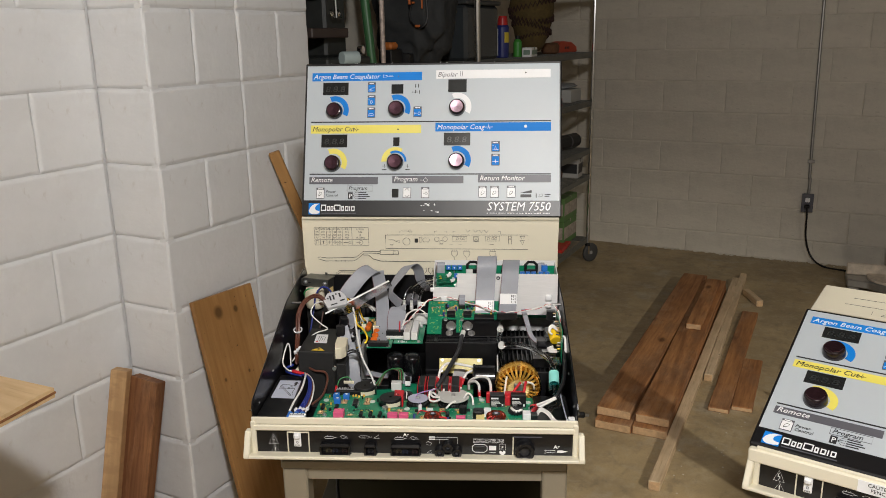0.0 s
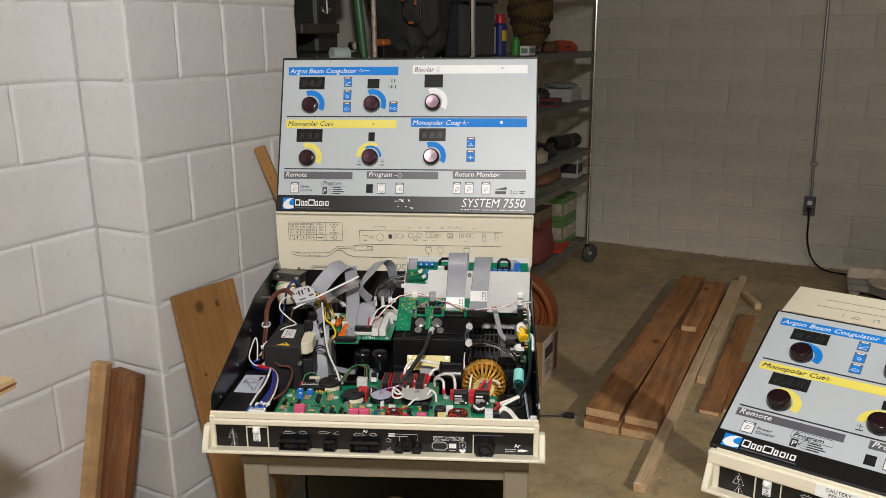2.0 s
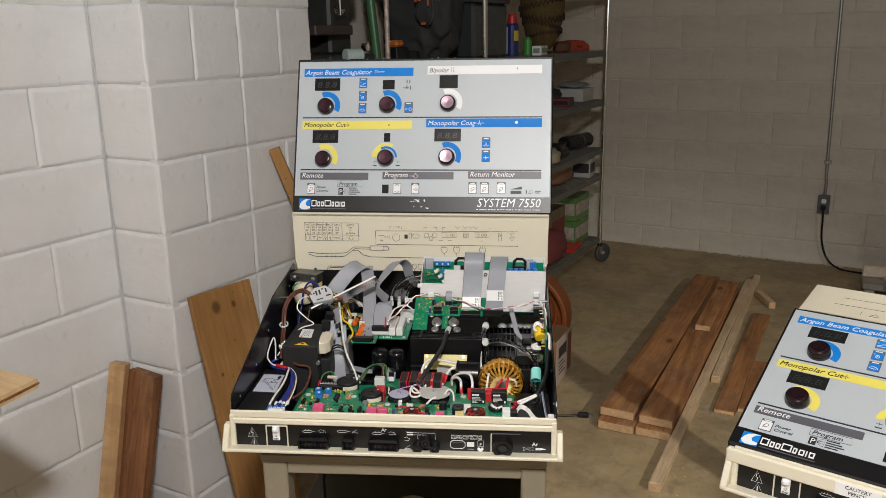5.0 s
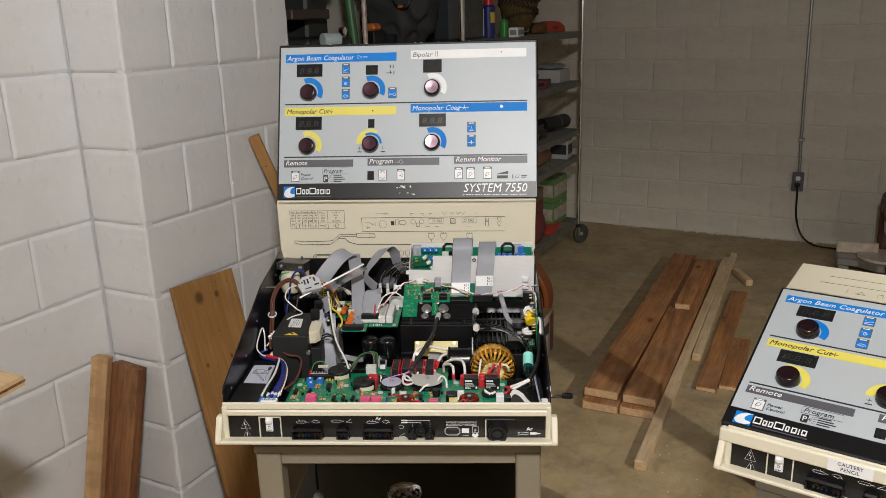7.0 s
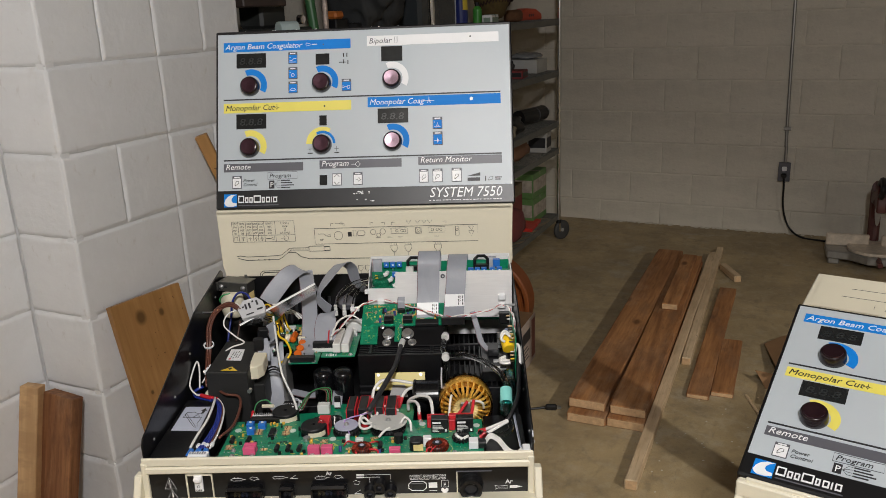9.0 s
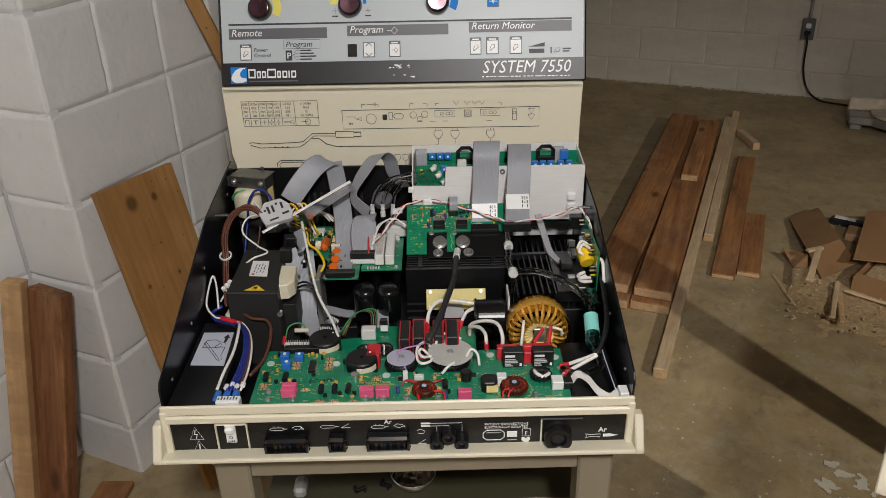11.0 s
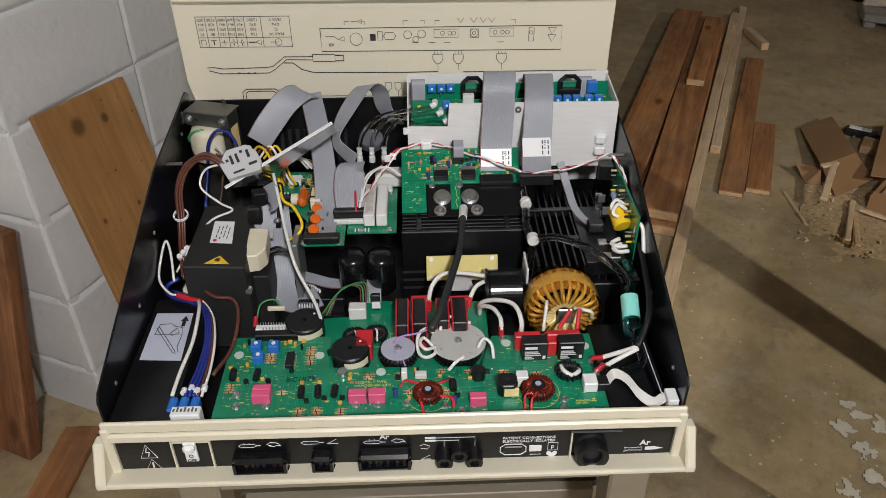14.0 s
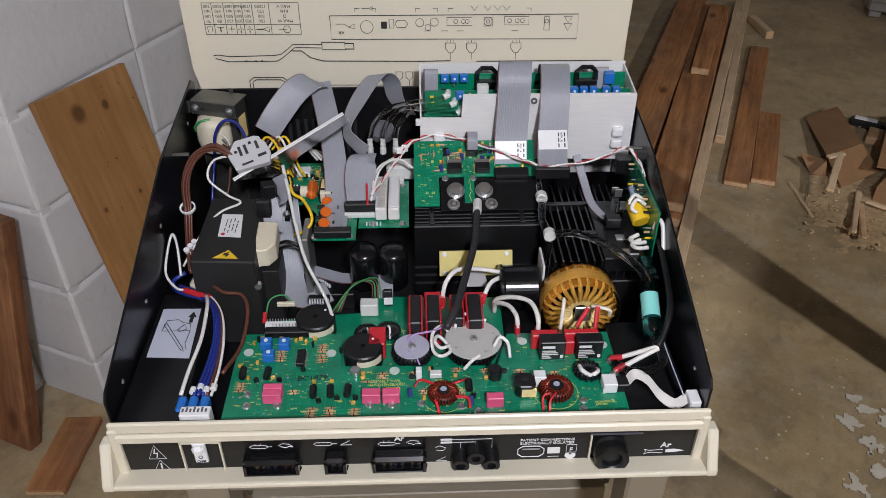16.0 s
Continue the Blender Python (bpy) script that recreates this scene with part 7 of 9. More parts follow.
for p in ([(0.046, 0.138, 0.852), (0.050, 0.150, 0.859), (0.064, 0.153, 0.858), (0.080, 0.147, 0.854)], [(0.085, 0.108, 0.852), (0.092, 0.115, 0.859), (0.100, 0.111, 0.854), (0.102, 0.102, 0.842)], [(0.070, 0.096, 0.852), (0.062, 0.091, 0.850), (0.053, 0.086, 0.842)], [(0.040, 0.112, 0.852), (0.030, 0.104, 0.856), (0.024, 0.112, 0.858), (0.028, 0.122, 0.856), (0.037, 0.116, 0.850), (0.040, 0.105, 0.850), (0.030, 0.098, 0.850), (0.022, 0.107, 0.850), (0.022, 0.126, 0.856), (0.032, 0.138, 0.856), (0.040, 0.136, 0.848)]):
    wire(hz(p), 0.0019, WHITEW, rear)
wire(hz([(0.003, 0.117, 0.846), (-0.004, 0.124, 0.850), (0.004, 0.130, 0.852), (0.022, 0.128, 0.858), (0.040, 0.138, 0.858)]), 0.0011, PURPLEW, rear)
wire(hz([(0.0, 0.117, 0.846), (-0.004, 0.110, 0.848), (0.004, 0.102, 0.846), (0.008, 0.094, 0.842)]), 0.0009, PURPLEW, rear)
part("small_plug", box(0.004, 0.010, 0.074, 0.082, P0, P0 + 0.014, 0.0006), WHITEP, rear)
for x, y in ((-0.049, 0.155), (-0.026, 0.158)):
    ring_coil(x, y, RZ, 0.0085, 0.0045, BLACKP, BLACKP, 20, rear)
    wire([(x, y, RZ + 0.012), (x + 0.002, y - 0.006, RZ + 0.013), (x + 0.002, y - 0.012, RZ + 0.004)], 0.0012, WHITEW, rear)
for x0, x1, y0 in ((-0.003, 0.012, 0.136), (0.015, 0.032, 0.138), (0.042, 0.057, 0.142), (0.059, 0.077, 0.138)):
    fr = part("transformer_frame", box(x0, x1, y0, 0.184, RZ, RZ + 0.034, 0.001), RED, rear, "red framed transformer")
    part("transformer_core", box(x0 + 0.0018, x1 - 0.0018, y0 - 0.001, 0.182, RZ + 0.008, RZ + 0.0355, 0.001), BLACKP, rear)
part("red_bracket", box(0.014, 0.036, 0.184, 0.194, RZ + 0.01, RZ + 0.030, 0.001), RED, rear)
part("red_bracket", box(0.056, 0.080, 0.184, 0.192, RZ + 0.01, RZ + 0.030, 0.001), RED, rear)
part("red_bracket", box(-0.046, -0.028, 0.118, 0.146, RZ, RZ + 0.022, 0.001), RED, rear)
part("regulator", box(-0.032, -0.022, 0.205, 0.211, RZ, RZ + 0.022, 0.001), BLACKP, rear)
part("regulator_tab", box(-0.032, -0.022, 0.2035, 0.205, RZ + 0.004, RZ + 0.013), WHITEP, rear)
part("white_socket", box(-0.058, -0.038, 0.188, 0.202, RZ, RZ + 0.016, 0.001), MILKY, rear)
for k in range(4):
    wire(hz([(-0.044 + 0.003 * k, 0.198, 0.846), (-0.046 + 0.002 * k, 0.206 + 0.003 * k, 0.862), (-0.066, 0.204 - 0.004 * k, 0.862 + 0.002 * k), (-0.080 - 0.003 * k, 0.180, 0.842)]), 0.0009, GREENW if k % 2 else BROWNW, rear)
wire(hz([(-0.164, 0.185, 0.832), (-0.160, 0.200, 0.845), (-0.145, 0.205, 0.848), (-0.135, 0.200, 0.840)]), 0.0011, GREENW)
part("red_lug", tube(hz([(-0.165, 0.178, 0.830), (-0.165, 0.189, 0.836)]), 0.0025, 8, sharp=True), RED, gen)
part("paper_tag", box(-0.152, -0.132, 0.196, 0.200, bz(0.838), bz(0.843), 0.0005), TAPE, gen)
# red-sleeved lugs and white leads at the coils
LEADS = (
    [(0.1135, 0.138, 0.842), (0.113, 0.140, 0.858), (0.1115, 0.150, 0.861), (0.105, 0.165, 0.860), (0.0942, 0.180, 0.850), (0.093, 0.185, 0.834)],
    [(0.134, 0.131, 0.842), (0.134, 0.135, 0.866), (0.128, 0.155, 0.872), (0.1115, 0.170, 0.867), (0.0946, 0.185, 0.8515), (0.0925, 0.185, 0.836)],
    [(0.0345, 0.186, 0.842), (0.0353, 0.188, 0.861), (0.040, 0.195, 0.873), (0.052, 0.205, 0.879), (0.074, 0.212, 0.8746), (0.101, 0.214, 0.868)],
    [(0.079, 0.188, 0.842), (0.083, 0.195, 0.853), (0.090, 0.205, 0.860), (0.101, 0.212, 0.862)],
    [(0.206, 0.0964, 0.842), (0.2142, 0.0942, 0.846), (0.235, 0.092, 0.856), (0.251, 0.0895, 0.865)],
    [(0.2066, 0.078, 0.842), (0.2142, 0.080, 0.846), (0.235, 0.085, 0.856), (0.251, 0.088, 0.864)],
)
for p in LEADS:
    wire(hz(p), 0.0026, WHITEW)
    a, b = Vector(hz(p)[0]), Vector(hz(p)[1])
    part("red_lug", tube([a + Vector((0, 0, 0.001)), a + (b - a).normalized() * 0.013], 0.0031, 10, sharp=True), RED, gen, "red insulated wire lug")
part("lug_ring", lathe([(0.0025, 0), (0.0045, 0), (0.0045, 0.001), (0.0025, 0.001), (0.0025, 0)], 14, pose(0.206, 0.0964, P0 + 0.001)), SILVER, gen)

# the big amber toroid in its cup
TM = pose(0.187, 0.168, bz(0.846), -90, 0, 0)
cup = part("power_toroid", lathe([(0.036, 0.0), (0.0395, 0.002), (0.0405, 0.010), (0.0405, 0.030), (0.037, 0.034), (0.030, 0.034)], 48, TM), AMBER, gen, "large amber wound toroid choke", smooth=True)
bm = bmesh.new()
for k in range(26):
    a = 2 * math.pi * k / 26
    c, s = math.cos(a), math.sin(a)
    pts = [TM @ Vector((r * c, r * s, z)) for r, z in ((0.0085, 0.030), (0.0085, 0.005), (0.012, 0.000), (0.032, -0.002), (0.0385, 0.003), (0.0395, 0.028), (0.034, 0.034))]
    add_tube(bm, pts, 0.0026, 5, sharp=True)
part("toroid_winding", bm, AMBERL, cup, smooth=True)
part("toroid_band", lathe([(0.0410, 0.008), (0.0414, 0.008), (0.0414, 0.024), (0.0410, 0.024)], 48, TM), AMBERL, cup)
part("toroid_cup", lathe([(0.020, -0.0065), (0.0425, -0.0055), (0.0440, -0.003), (0.0440, 0.034), (0.0430, 0.034), (0.0430, -0.002), (0.0420, -0.0045), (0.020, -0.0055)], 48, TM), AMBERC, cup, "clear amber plastic cup", smooth=True)
part("toroid_hub", cyl(0.0080, 0.030, TM @ pose(0, 0, 0.002), 24), BLACKP, cup)
part("toroid_bolt", cyl(0.006, 0.006, TM @ pose(0, 0, -0.006), 6), SILVER, cup)
part("toroid_clamp", box(0.179, 0.195, 0.160, 0.163, bz(0.838), bz(0.858), 0.001), SILVER, cup)
for p in ([(0.165, 0.160, 0.872), (0.163, 0.150, 0.868), (0.160, 0.140, 0.846)], [(0.196, 0.158, 0.862), (0.206, 0.150, 0.866), (0.214, 0.150, 0.862), (0.216, 0.156, 0.850)]):
    wire(hz(p), 0.0020, WHITEW)
for p in ([(0.176, 0.136, 0.852), (0.190, 0.150, 0.866)], [(0.196, 0.134, 0.852), (0.200, 0.150, 0.868)]):
    part("red_lug", tube(hz(p), 0.0025, 10, sharp=True), RED, gen)

# black round capacitor beside it on a bracket
part("power_capacitor", lathe([(0, 0), (0.0245, 0), (0.0272, 0.0015), (0.0275, 0.004), (0.0262, 0.006), (0.0262, 0.0425), (0.0255, 0.0445), (0, 0.0455)], 48, pose(0.100, 0.214, bz(0.845), 0, 90, 0)), CANS, gen, "glossy black round capacitor", smooth=False)
part("bracket", box(0.147, 0.1495, 0.20, 0.238, bz(0.79), bz(0.885), 0.001), ALU, gen)
put("terminal_screw", M_SCREW, gen, 0.152, 0.215, bz(0.840))

# ---- heat sinks ----
HS = mat("black_anodised_heat_sink", (0.006, 0.006, 0.007), 0.36, metal=0.2, vary=0.2, scale=40)
hs = part("heat_sink", box(0.004, 0.150, 0.262, 0.268, bz(0.795), bz(0.899), 0.001), HS, gen, "black finned heat sink")
part("heat_sink_core", box(0.004, 0.150, 0.268, 0.380, bz(0.795), bz(0.884), 0.001), HS, hs)
for k in range(8):
    part("fin", box(0.005, 0.149, 0.2695 + 0.0075 * k, 0.2720 + 0.0075 * k, bz(0.884), bz(0.900), 0.0004), HS, hs)
for x in (0.022, 0.072, 0.128):
    part("rib", box(x, x + 0.006, 0.266, 0.325, bz(0.888), bz(0.901), 0.0005), HS, hs)
for k in range(3):
    part("face_groove", box(0.004, 0.150, 0.2612, 0.2622, bz(0.815 + 0.012 * k), bz(0.818 + 0.012 * k)), INK, hs)
pl = part("fibre_plate", box(0.033, 0.119, 0.0, 0.0018, 0, 0.030, 0.0004, pose(0, 0.240, bz(0.843), -28, 0, 0)), BRASSY, gen, "yellow fibre plate with screws")
for x in (0.039, 0.112):
    for k, zz in enumerate((0.004, 0.026)):
        part("plate_screw", cyl(0.0026, 0.002, pose(0, 0.240, bz(0.843), -28, 0, 0) @ pose(x, 0.0, zz, 90, 0, 0), 12), SILVER, pl)
part("plate_clip", prism([(0.058, 0.0), (0.090, 0.0), (0.084, 0.022), (0.064, 0.022)], 0.001, pose(0, 0.228, bz(0.836), 40, 0, 0)), mat("grey_fibre_pad", (0.33, 0.32, 0.32), 0.5, vary=0.08), pl)
# transistor board leaning over the heat sink
TB = pose(0.005, 0.296, bz(0.904), 28, 0, 0)
tb = part("driver_board", prism([(0, 0), (0.030, 0), (0.030, 0.040), (0.148, 0.040), (0.148, 0.092), (0, 0.092)], 0.0018), GREEN, gen, "green driver board with metal transistors")
tb.matrix_basis = TB
part("board_tongue", box(0.060, 0.072, 0.004, 0.0405, 0.0006, 0.0022), GREEN, tb)
for k in range(5):
    part("copper_lead", tube([(0.0665 + 0.001 * (k % 2), 0.036 - 0.006 * k, 0.0026), (0.0655 + 0.002 * (k % 3), 0.030 - 0.006 * k, 0.0030)], 0.0005, 5), SILK, tb)
part("transistor_mount", box(0.031, 0.148, -0.006, 0.039, -0.004, 0.001, 0.0006), HS, tb)
for x in (0.0495, 0.0835):
    part("power_transistor", lathe([(0, 0.0085), (0.0076, 0.008), (0.0088, 0.006), (0.0088, 0.002), (0.0108, 0.0018), (0.0108, 0)], 28, pose(x, 0.020, 0.0018)), SILVER, tb, "round metal power transistor", smooth=False)
    part("dome_screw", lathe([(0, 0.006), (0.003, 0.0055), (0.0045, 0.003), (0.0048, 0.0012), (0.0075, 0.001), (0.0075, 0)], 18, pose(x - 0.003 if x < 0.06 else x + 0.008, 0.002, 0.0012)), SILVER, tb, smooth=False)
    put("terminal_screw", M_SCREW, tb, x - 0.012, 0.038, 0.002)
    clipm = part("clamped_transistor", box(x - 0.009, x + 0.008, 0.044, 0.054, 0.002, 0.013, 0.0008), BLACKP, tb)
    part("transistor_tab", box(x - 0.009, x + 0.008, 0.053, 0.060, 0.008, 0.0105, 0.0005), SILVER, tb)
resistors(tb, 0.052, 0.066, 2, 0.0018)
for k in range(64):
    put(er.choice(("tantalum_bead", "transistor")), er.choice((M_TANT, M_TO92, M_RES, M_DOT, M_BLUEC, M_RES)), tb, er.uniform(0.006, 0.142), er.choice((0.050, 0.062, 0.070, 0.076, 0.083)) + er.uniform(-0.004, 0.004), 0.0018, er.choice((0, 90)))
for k in range(70):
    x, y = er.uniform(0.004, 0.105), er.uniform(0.042, 0.088)
    part("legend_bar", box(x, x + er.choice((0.0007, 0.003)), y, y + er.choice((0.0007, 0.0035)), 0.0018, 0.0021), SILK, tb)
part("chip", box(0.036, 0.043, 0.068, 0.080, 0.0018, 0.006, 0.0005), BLACKP, tb)
part("ribbon_header", box(0.064, 0.078, 0.068, 0.078, 0.0018, 0.014, 0.001), BLACKP, tb)
ribbon([(0.076, 0.352, 0.946), (0.076, 0.354, 0.962), (0.076, 0.370, 0.964), (0.073, 0.378, 0.945)], 0.013, n=6)
part("ribbon_header", box(0.097, 0.138, 0.036, 0.048, 0.0018, 0.010, 0.001), BLACKP, tb)
part("ribbon_header", box(0.149, 0.190, 0.312, 0.322, bz(0.930), bz(0.944), 0.001), BLACKP, gen)
# sleeve and black lead from the driver board to the coils
part("white_sleeve", tube(hz([(0.080, 0.300, 0.908), (0.078, 0.278, 0.908)]), 0.0052, 10, sharp=True), MILKY, gen)
wire(hz([(0.078, 0.280, 0.908), (0.076, 0.258, 0.905), (0.072, 0.230, 0.896), (0.062, 0.190, 0.890), (0.048, 0.140, 0.882), (0.036, 0.116, 0.872)]), 0.0042, mat("dark_grey_sleeve", (0.022, 0.022, 0.024), 0.5, vary=0.1), label="thick black sleeved lead")

# right heat sink plate with slanted fins and small parts
rs = part("heat_sink", box(0.156, 0.262, 0.196, 0.372, bz(0.795), bz(0.866), 0.001), HS, gen, "black heat sink with lengthwise fins")
for k in range(12):
    part("fin", box(0.160 + 0.0088 * k, 0.1625 + 0.0088 * k, 0.205, 0.368, bz(0.866), bz(0.888), 0.0004), HS, rs)
part("cover_strip", box(0.156, 0.262, 0.255, 0.262, bz(0.880), bz(0.890), 0.0006), HS, rs)
part("cover_strip", box(0.156, 0.262, 0.318, 0.325, bz(0.880), bz(0.890), 0.0006), HS, rs)
part("terminal_plate", box(0.216, 0.262, 0.205, 0.318, bz(0.872), bz(0.8905), 0.0008), HS, rs)
for y in (0.216, 0.244):
    part("regulator_tab", box(0.236, 0.256, y - 0.005, y + 0.006, bz(0.8905), bz(0.892), 0.0004), SILVER, rs)
    part("regulator", box(0.246, 0.256, y - 0.004, y + 0.005, bz(0.892), bz(0.896), 0.0004), BLACKP, rs)
for x, y in ((0.222, 0.222), (0.226, 0.290), (0.222, 0.306), (0.230, 0.266)):
    put("solder_dot", M_DOT, rs, x, y, bz(0.8905))
ribbon([(0.204, 0.352, 0.940), (0.212, 0.330, 0.915), (0.218, 0.305, 0.900), (0.229, 0.285, 0.894), (0.235, 0.272, 0.896)], 0.010, RIBBON, n=6)
part("black_plug", box(0.228, 0.246, 0.262, 0.276, bz(0.892), bz(0.904), 0.001), BLACKP, gen)
# upright board at the right wall
ub = part("side_board", box(0.271, 0.273, 0.215, 0.345, bz(0.865), bz(0.944), 0.0004), GREEN, gen, "green board standing along the side wall")
part("yellow_capacitor", cyl(0.0108, 0.026, pose(0.263, 0.243, bz(0.913), 62, 0, -168), 28, bevel=0.0015), YELLOWP, gen, "yellow round capacitor")
GREYCAP = mat("blue_grey_sleeve", (0.22, 0.26, 0.36), 0.35)
for y, z in ((0.300, 0.925), (0.276, 0.928)):
    part("axial_capacitor", cyl(0.0040, 0.016, pose(0.262, y, bz(z), 115, 0, 8), 14, bevel=0.001), GREYCAP, ub, "blue-grey sleeved capacitor")
for y, z in ((0.328, 0.905), (0.312, 0.912), (0.322, 0.896), (0.284, 0.912), (0.296, 0.900)):
    tr_ = part("tab_transistor", box(0.247, 0.256, y, y + 0.004, bz(z - 0.010), bz(z), 0.0005), BLACKP, ub)
    part("transistor_tab", box(0.247, 0.256, y - 0.0012, y, bz(z - 0.008), bz(z + 0.003), 0.0003), SILVER, tr_)
for k in range(34):
    y, z = er.uniform(0.225, 0.335), er.uniform(0.890, 0.940)
    kind_ = k % 5
    w_ = (0.0022, 0.003, 0.0018, 0.0036, 0.0026)[kind_]
    part(("solder_pin", "resistor", "solder_pin", "small_capacitor", "tantalum_bead")[kind_], cyl(w_ * 0.5, 0.004 + w_, pose(0.2705, y, bz(z), 0, -90, 0), 8, bevel=0.0003), (SILVER, RESB, SILVER, BLACKP, YELLOWP)[kind_], ub)
part("relay", box(0.252, 0.270, 0.338, 0.352, bz(0.920), bz(0.940), 0.001), BLACKP, gen)
for dy in (0.0, 0.010):
    wire(hz([(0.266, 0.250 + dy, 0.932), (0.256, 0.252 + dy, 0.938), (0.250, 0.247 + dy, 0.930), (0.256, 0.243 + dy, 0.926)]), 0.0022, WHITEW)
    wire(hz([(0.262, 0.205 + dy, 0.905), (0.250, 0.203 + dy, 0.906), (0.246, 0.212 + dy, 0.905), (0.256, 0.216 + dy, 0.908)]), 0.0024, WHITEW)
wire(hz([(0.272, 0.225, 0.916), (0.274, 0.222, 0.930), (0.278, 0.216, 0.926), (0.278, 0.200, 0.905)]), 0.0025, WHITEW)
part("dark_tube_block", box(0.252, 0.268, 0.165, 0.205, bz(0.85), bz(0.895), 0.002), TEAL, gen)
wire(hz([(0.276, 0.215, 0.908), (0.275, 0.190, 0.902), (0.2685, 0.1256, 0.888), (0.258, 0.100, 0.873), (0.250, 0.089, 0.865)]), 0.0036, BLACKP, label="thick black lead along the side")
# twisted white and red pair over the heat sinks
for ph in (0, math.pi):
    for m_, side in ((WHITEW, 0.0012), (RED if ph else WHITEW, -0.0012)):
        base = smooth_path([(0.272, 0.262, 0.915), (0.276, 0.310, 0.940), (0.262, 0.340, 0.955), (0.225, 0.325, 0.950), (0.165, 0.318, 0.944), (0.130, 0.338, 0.945), (0.085, 0.362, 0.951), (0.040, 0.378, 0.956), (0.005, 0.372, 0.951), (-0.022, 0.342, 0.932), (-0.045, 0.300, 0.920)], 8)
        if m_ is RED or not ph:
            wire(hz([(p.x + side * math.cos(0.9 * i + ph), p.y, p.z + 0.0016 * math.sin(0.9 * i + ph)) for i, p in enumerate(base)]), 0.0006 if m_ is RED else 0.0010, m_, seg=6)

# gas tubing and the turquoise filter
for p in ([(0.155, 0.352, 0.915), (0.1549, 0.2937, 0.917), (0.151, 0.255, 0.912), (0.156, 0.2295, 0.908)], [(0.156, 0.2295, 0.908), (0.185, 0.222, 0.914), (0.2159, 0.2013, 0.912), (0.2423, 0.1722, 0.905), (0.2515, 0.155, 0.894)], [(0.156, 0.226, 0.900), (0.154, 0.222, 0.885), (0.152, 0.215, 0.860)], [(0.2506, 0.099, 0.864), (0.254, 0.078, 0.856), (0.240, 0.068, 0.853), (0.220, 0.070, 0.850), (0.208, 0.086, 0.846)]):
    part("gas_tube", tube(hz(p), 0.0045, 10), TUBE, gen, "clear soft tube", smooth=True)
for x, y, z in ((0.1549, 0.2937, 0.917), (0.156, 0.2295, 0.908)):
    part("tube_clamp", cyl(0.0068, 0.010, pose(x, y - 0.005, bz(z), -90, 0, 0), 16, bevel=0.001), MILKY, gen)
CM = pose(0.2515, 0.155, bz(0.894), 118, 0, -3)
flt = part("gas_filter", lathe([(0.004, 0.0), (0.0075, 0.001), (0.008, 0.010), (0.0104, 0.014), (0.0106, 0.040), (0.0118, 0.042), (0.0118, 0.054), (0.009, 0.058), (0.004, 0.060), (0.004, 0.064)], 28, CM @ Matrix.Diagonal((0.84, 0.84, 1, 1))), TEAL, gen, "clear teal gas filter with a turquoise sleeve", smooth=True)
part("filter_sleeve", lathe([(0.0108, 0.012), (0.0112, 0.012), (0.0112, 0.038), (0.0108, 0.038), (0.0108, 0.012)], 28, CM @ Matrix.Diagonal((0.84, 0.84, 1, 1))), CYAN, flt)
# flat white lead and right corner tray
part("corner_tray", box(0.214, 0.276, 0.012, 0.165, bz(0.788), bz(0.832), 0.001), BLACK, gen)
ribbon([(0.214, 0.060, 0.845), (0.222, 0.062, 0.854), (0.234, 0.058, 0.850), (0.246, 0.046, 0.840), (0.258, 0.036, 0.838), (0.268, 0.036, 0.846)], 0.011, WHITEW, side=(0, 1, 0.3), n=5)
ribbon([(0.266, 0.038, 0.846), (0.264, 0.080, 0.850), (0.262, 0.120, 0.856), (0.262, 0.160, 0.856)], 0.013, BLUEW2, side=(0.4, 0, -1), n=5)
part("white_socket", box(0.268, 0.279, 0.024, 0.042, bz(0.832), bz(0.852), 0.001), WHITEP, gen)

# ---- the aluminium card cage at the back ----
cage = part("card_cage", prism([(0.014, 0.935), (0.114, 0.918), (0.276, 0.915), (0.276, 1.006), (0.066, 1.007), (0.064, 0.976), (0.014, 0.977)], 0.0018, pose(0, 0.386, -BASE, 90, 0, 0)), ALU, gen, "brushed aluminium card cage")
part("cage_back", box(0.014, 0.279, 0.462, 0.464, bz(0.85), bz(1.014)), ALU, cage)
part("cage_side", prism([(0.385, 0.915), (0.463, 0.915), (0.463, 1.012), (0.385, 1.004)], 0.0018, pose(0.276, 0, -BASE) @ Matrix(((0, 0, 1, 0), (1, 0, 0, 0), (0, 1, 0, 0), (0, 0, 0, 1)))), ALU, cage)
part("cage_side", prism([(0.385, 0.935), (0.463, 0.935), (0.463, 1.014), (0.385, 0.976)], 0.0018, pose(0.0135, 0, -BASE) @ Matrix(((0, 0, 1, 0), (1, 0, 0, 0), (0, 1, 0, 0), (0, 0, 0, 1)))), ALU, cage)
c1 = part("logic_card", box(0.020, 0.275, 0.410, 0.4115, bz(0.90), bz(1.000)), GREEN, cage, "green logic card on edge")
part("logic_card", box(0.020, 0.275, 0.440, 0.4415, bz(0.90), bz(1.009)), GREEN, cage, "green logic card on edge")
def cage_trimmer(x, y, z):
    t_ = part("trimmer", box(x, x + 0.0098, y, y + 0.0075, bz(z - 0.0095), bz(z), 0.0006), BLUEP, cage, "blue trimmer")
    part("trimmer_screw", cyl(0.0017, 0.0008, pose(x + 0.0052, y + 0.0002, bz(z - 0.0045), 90, 0, 0), 10), WHITEP, t_)


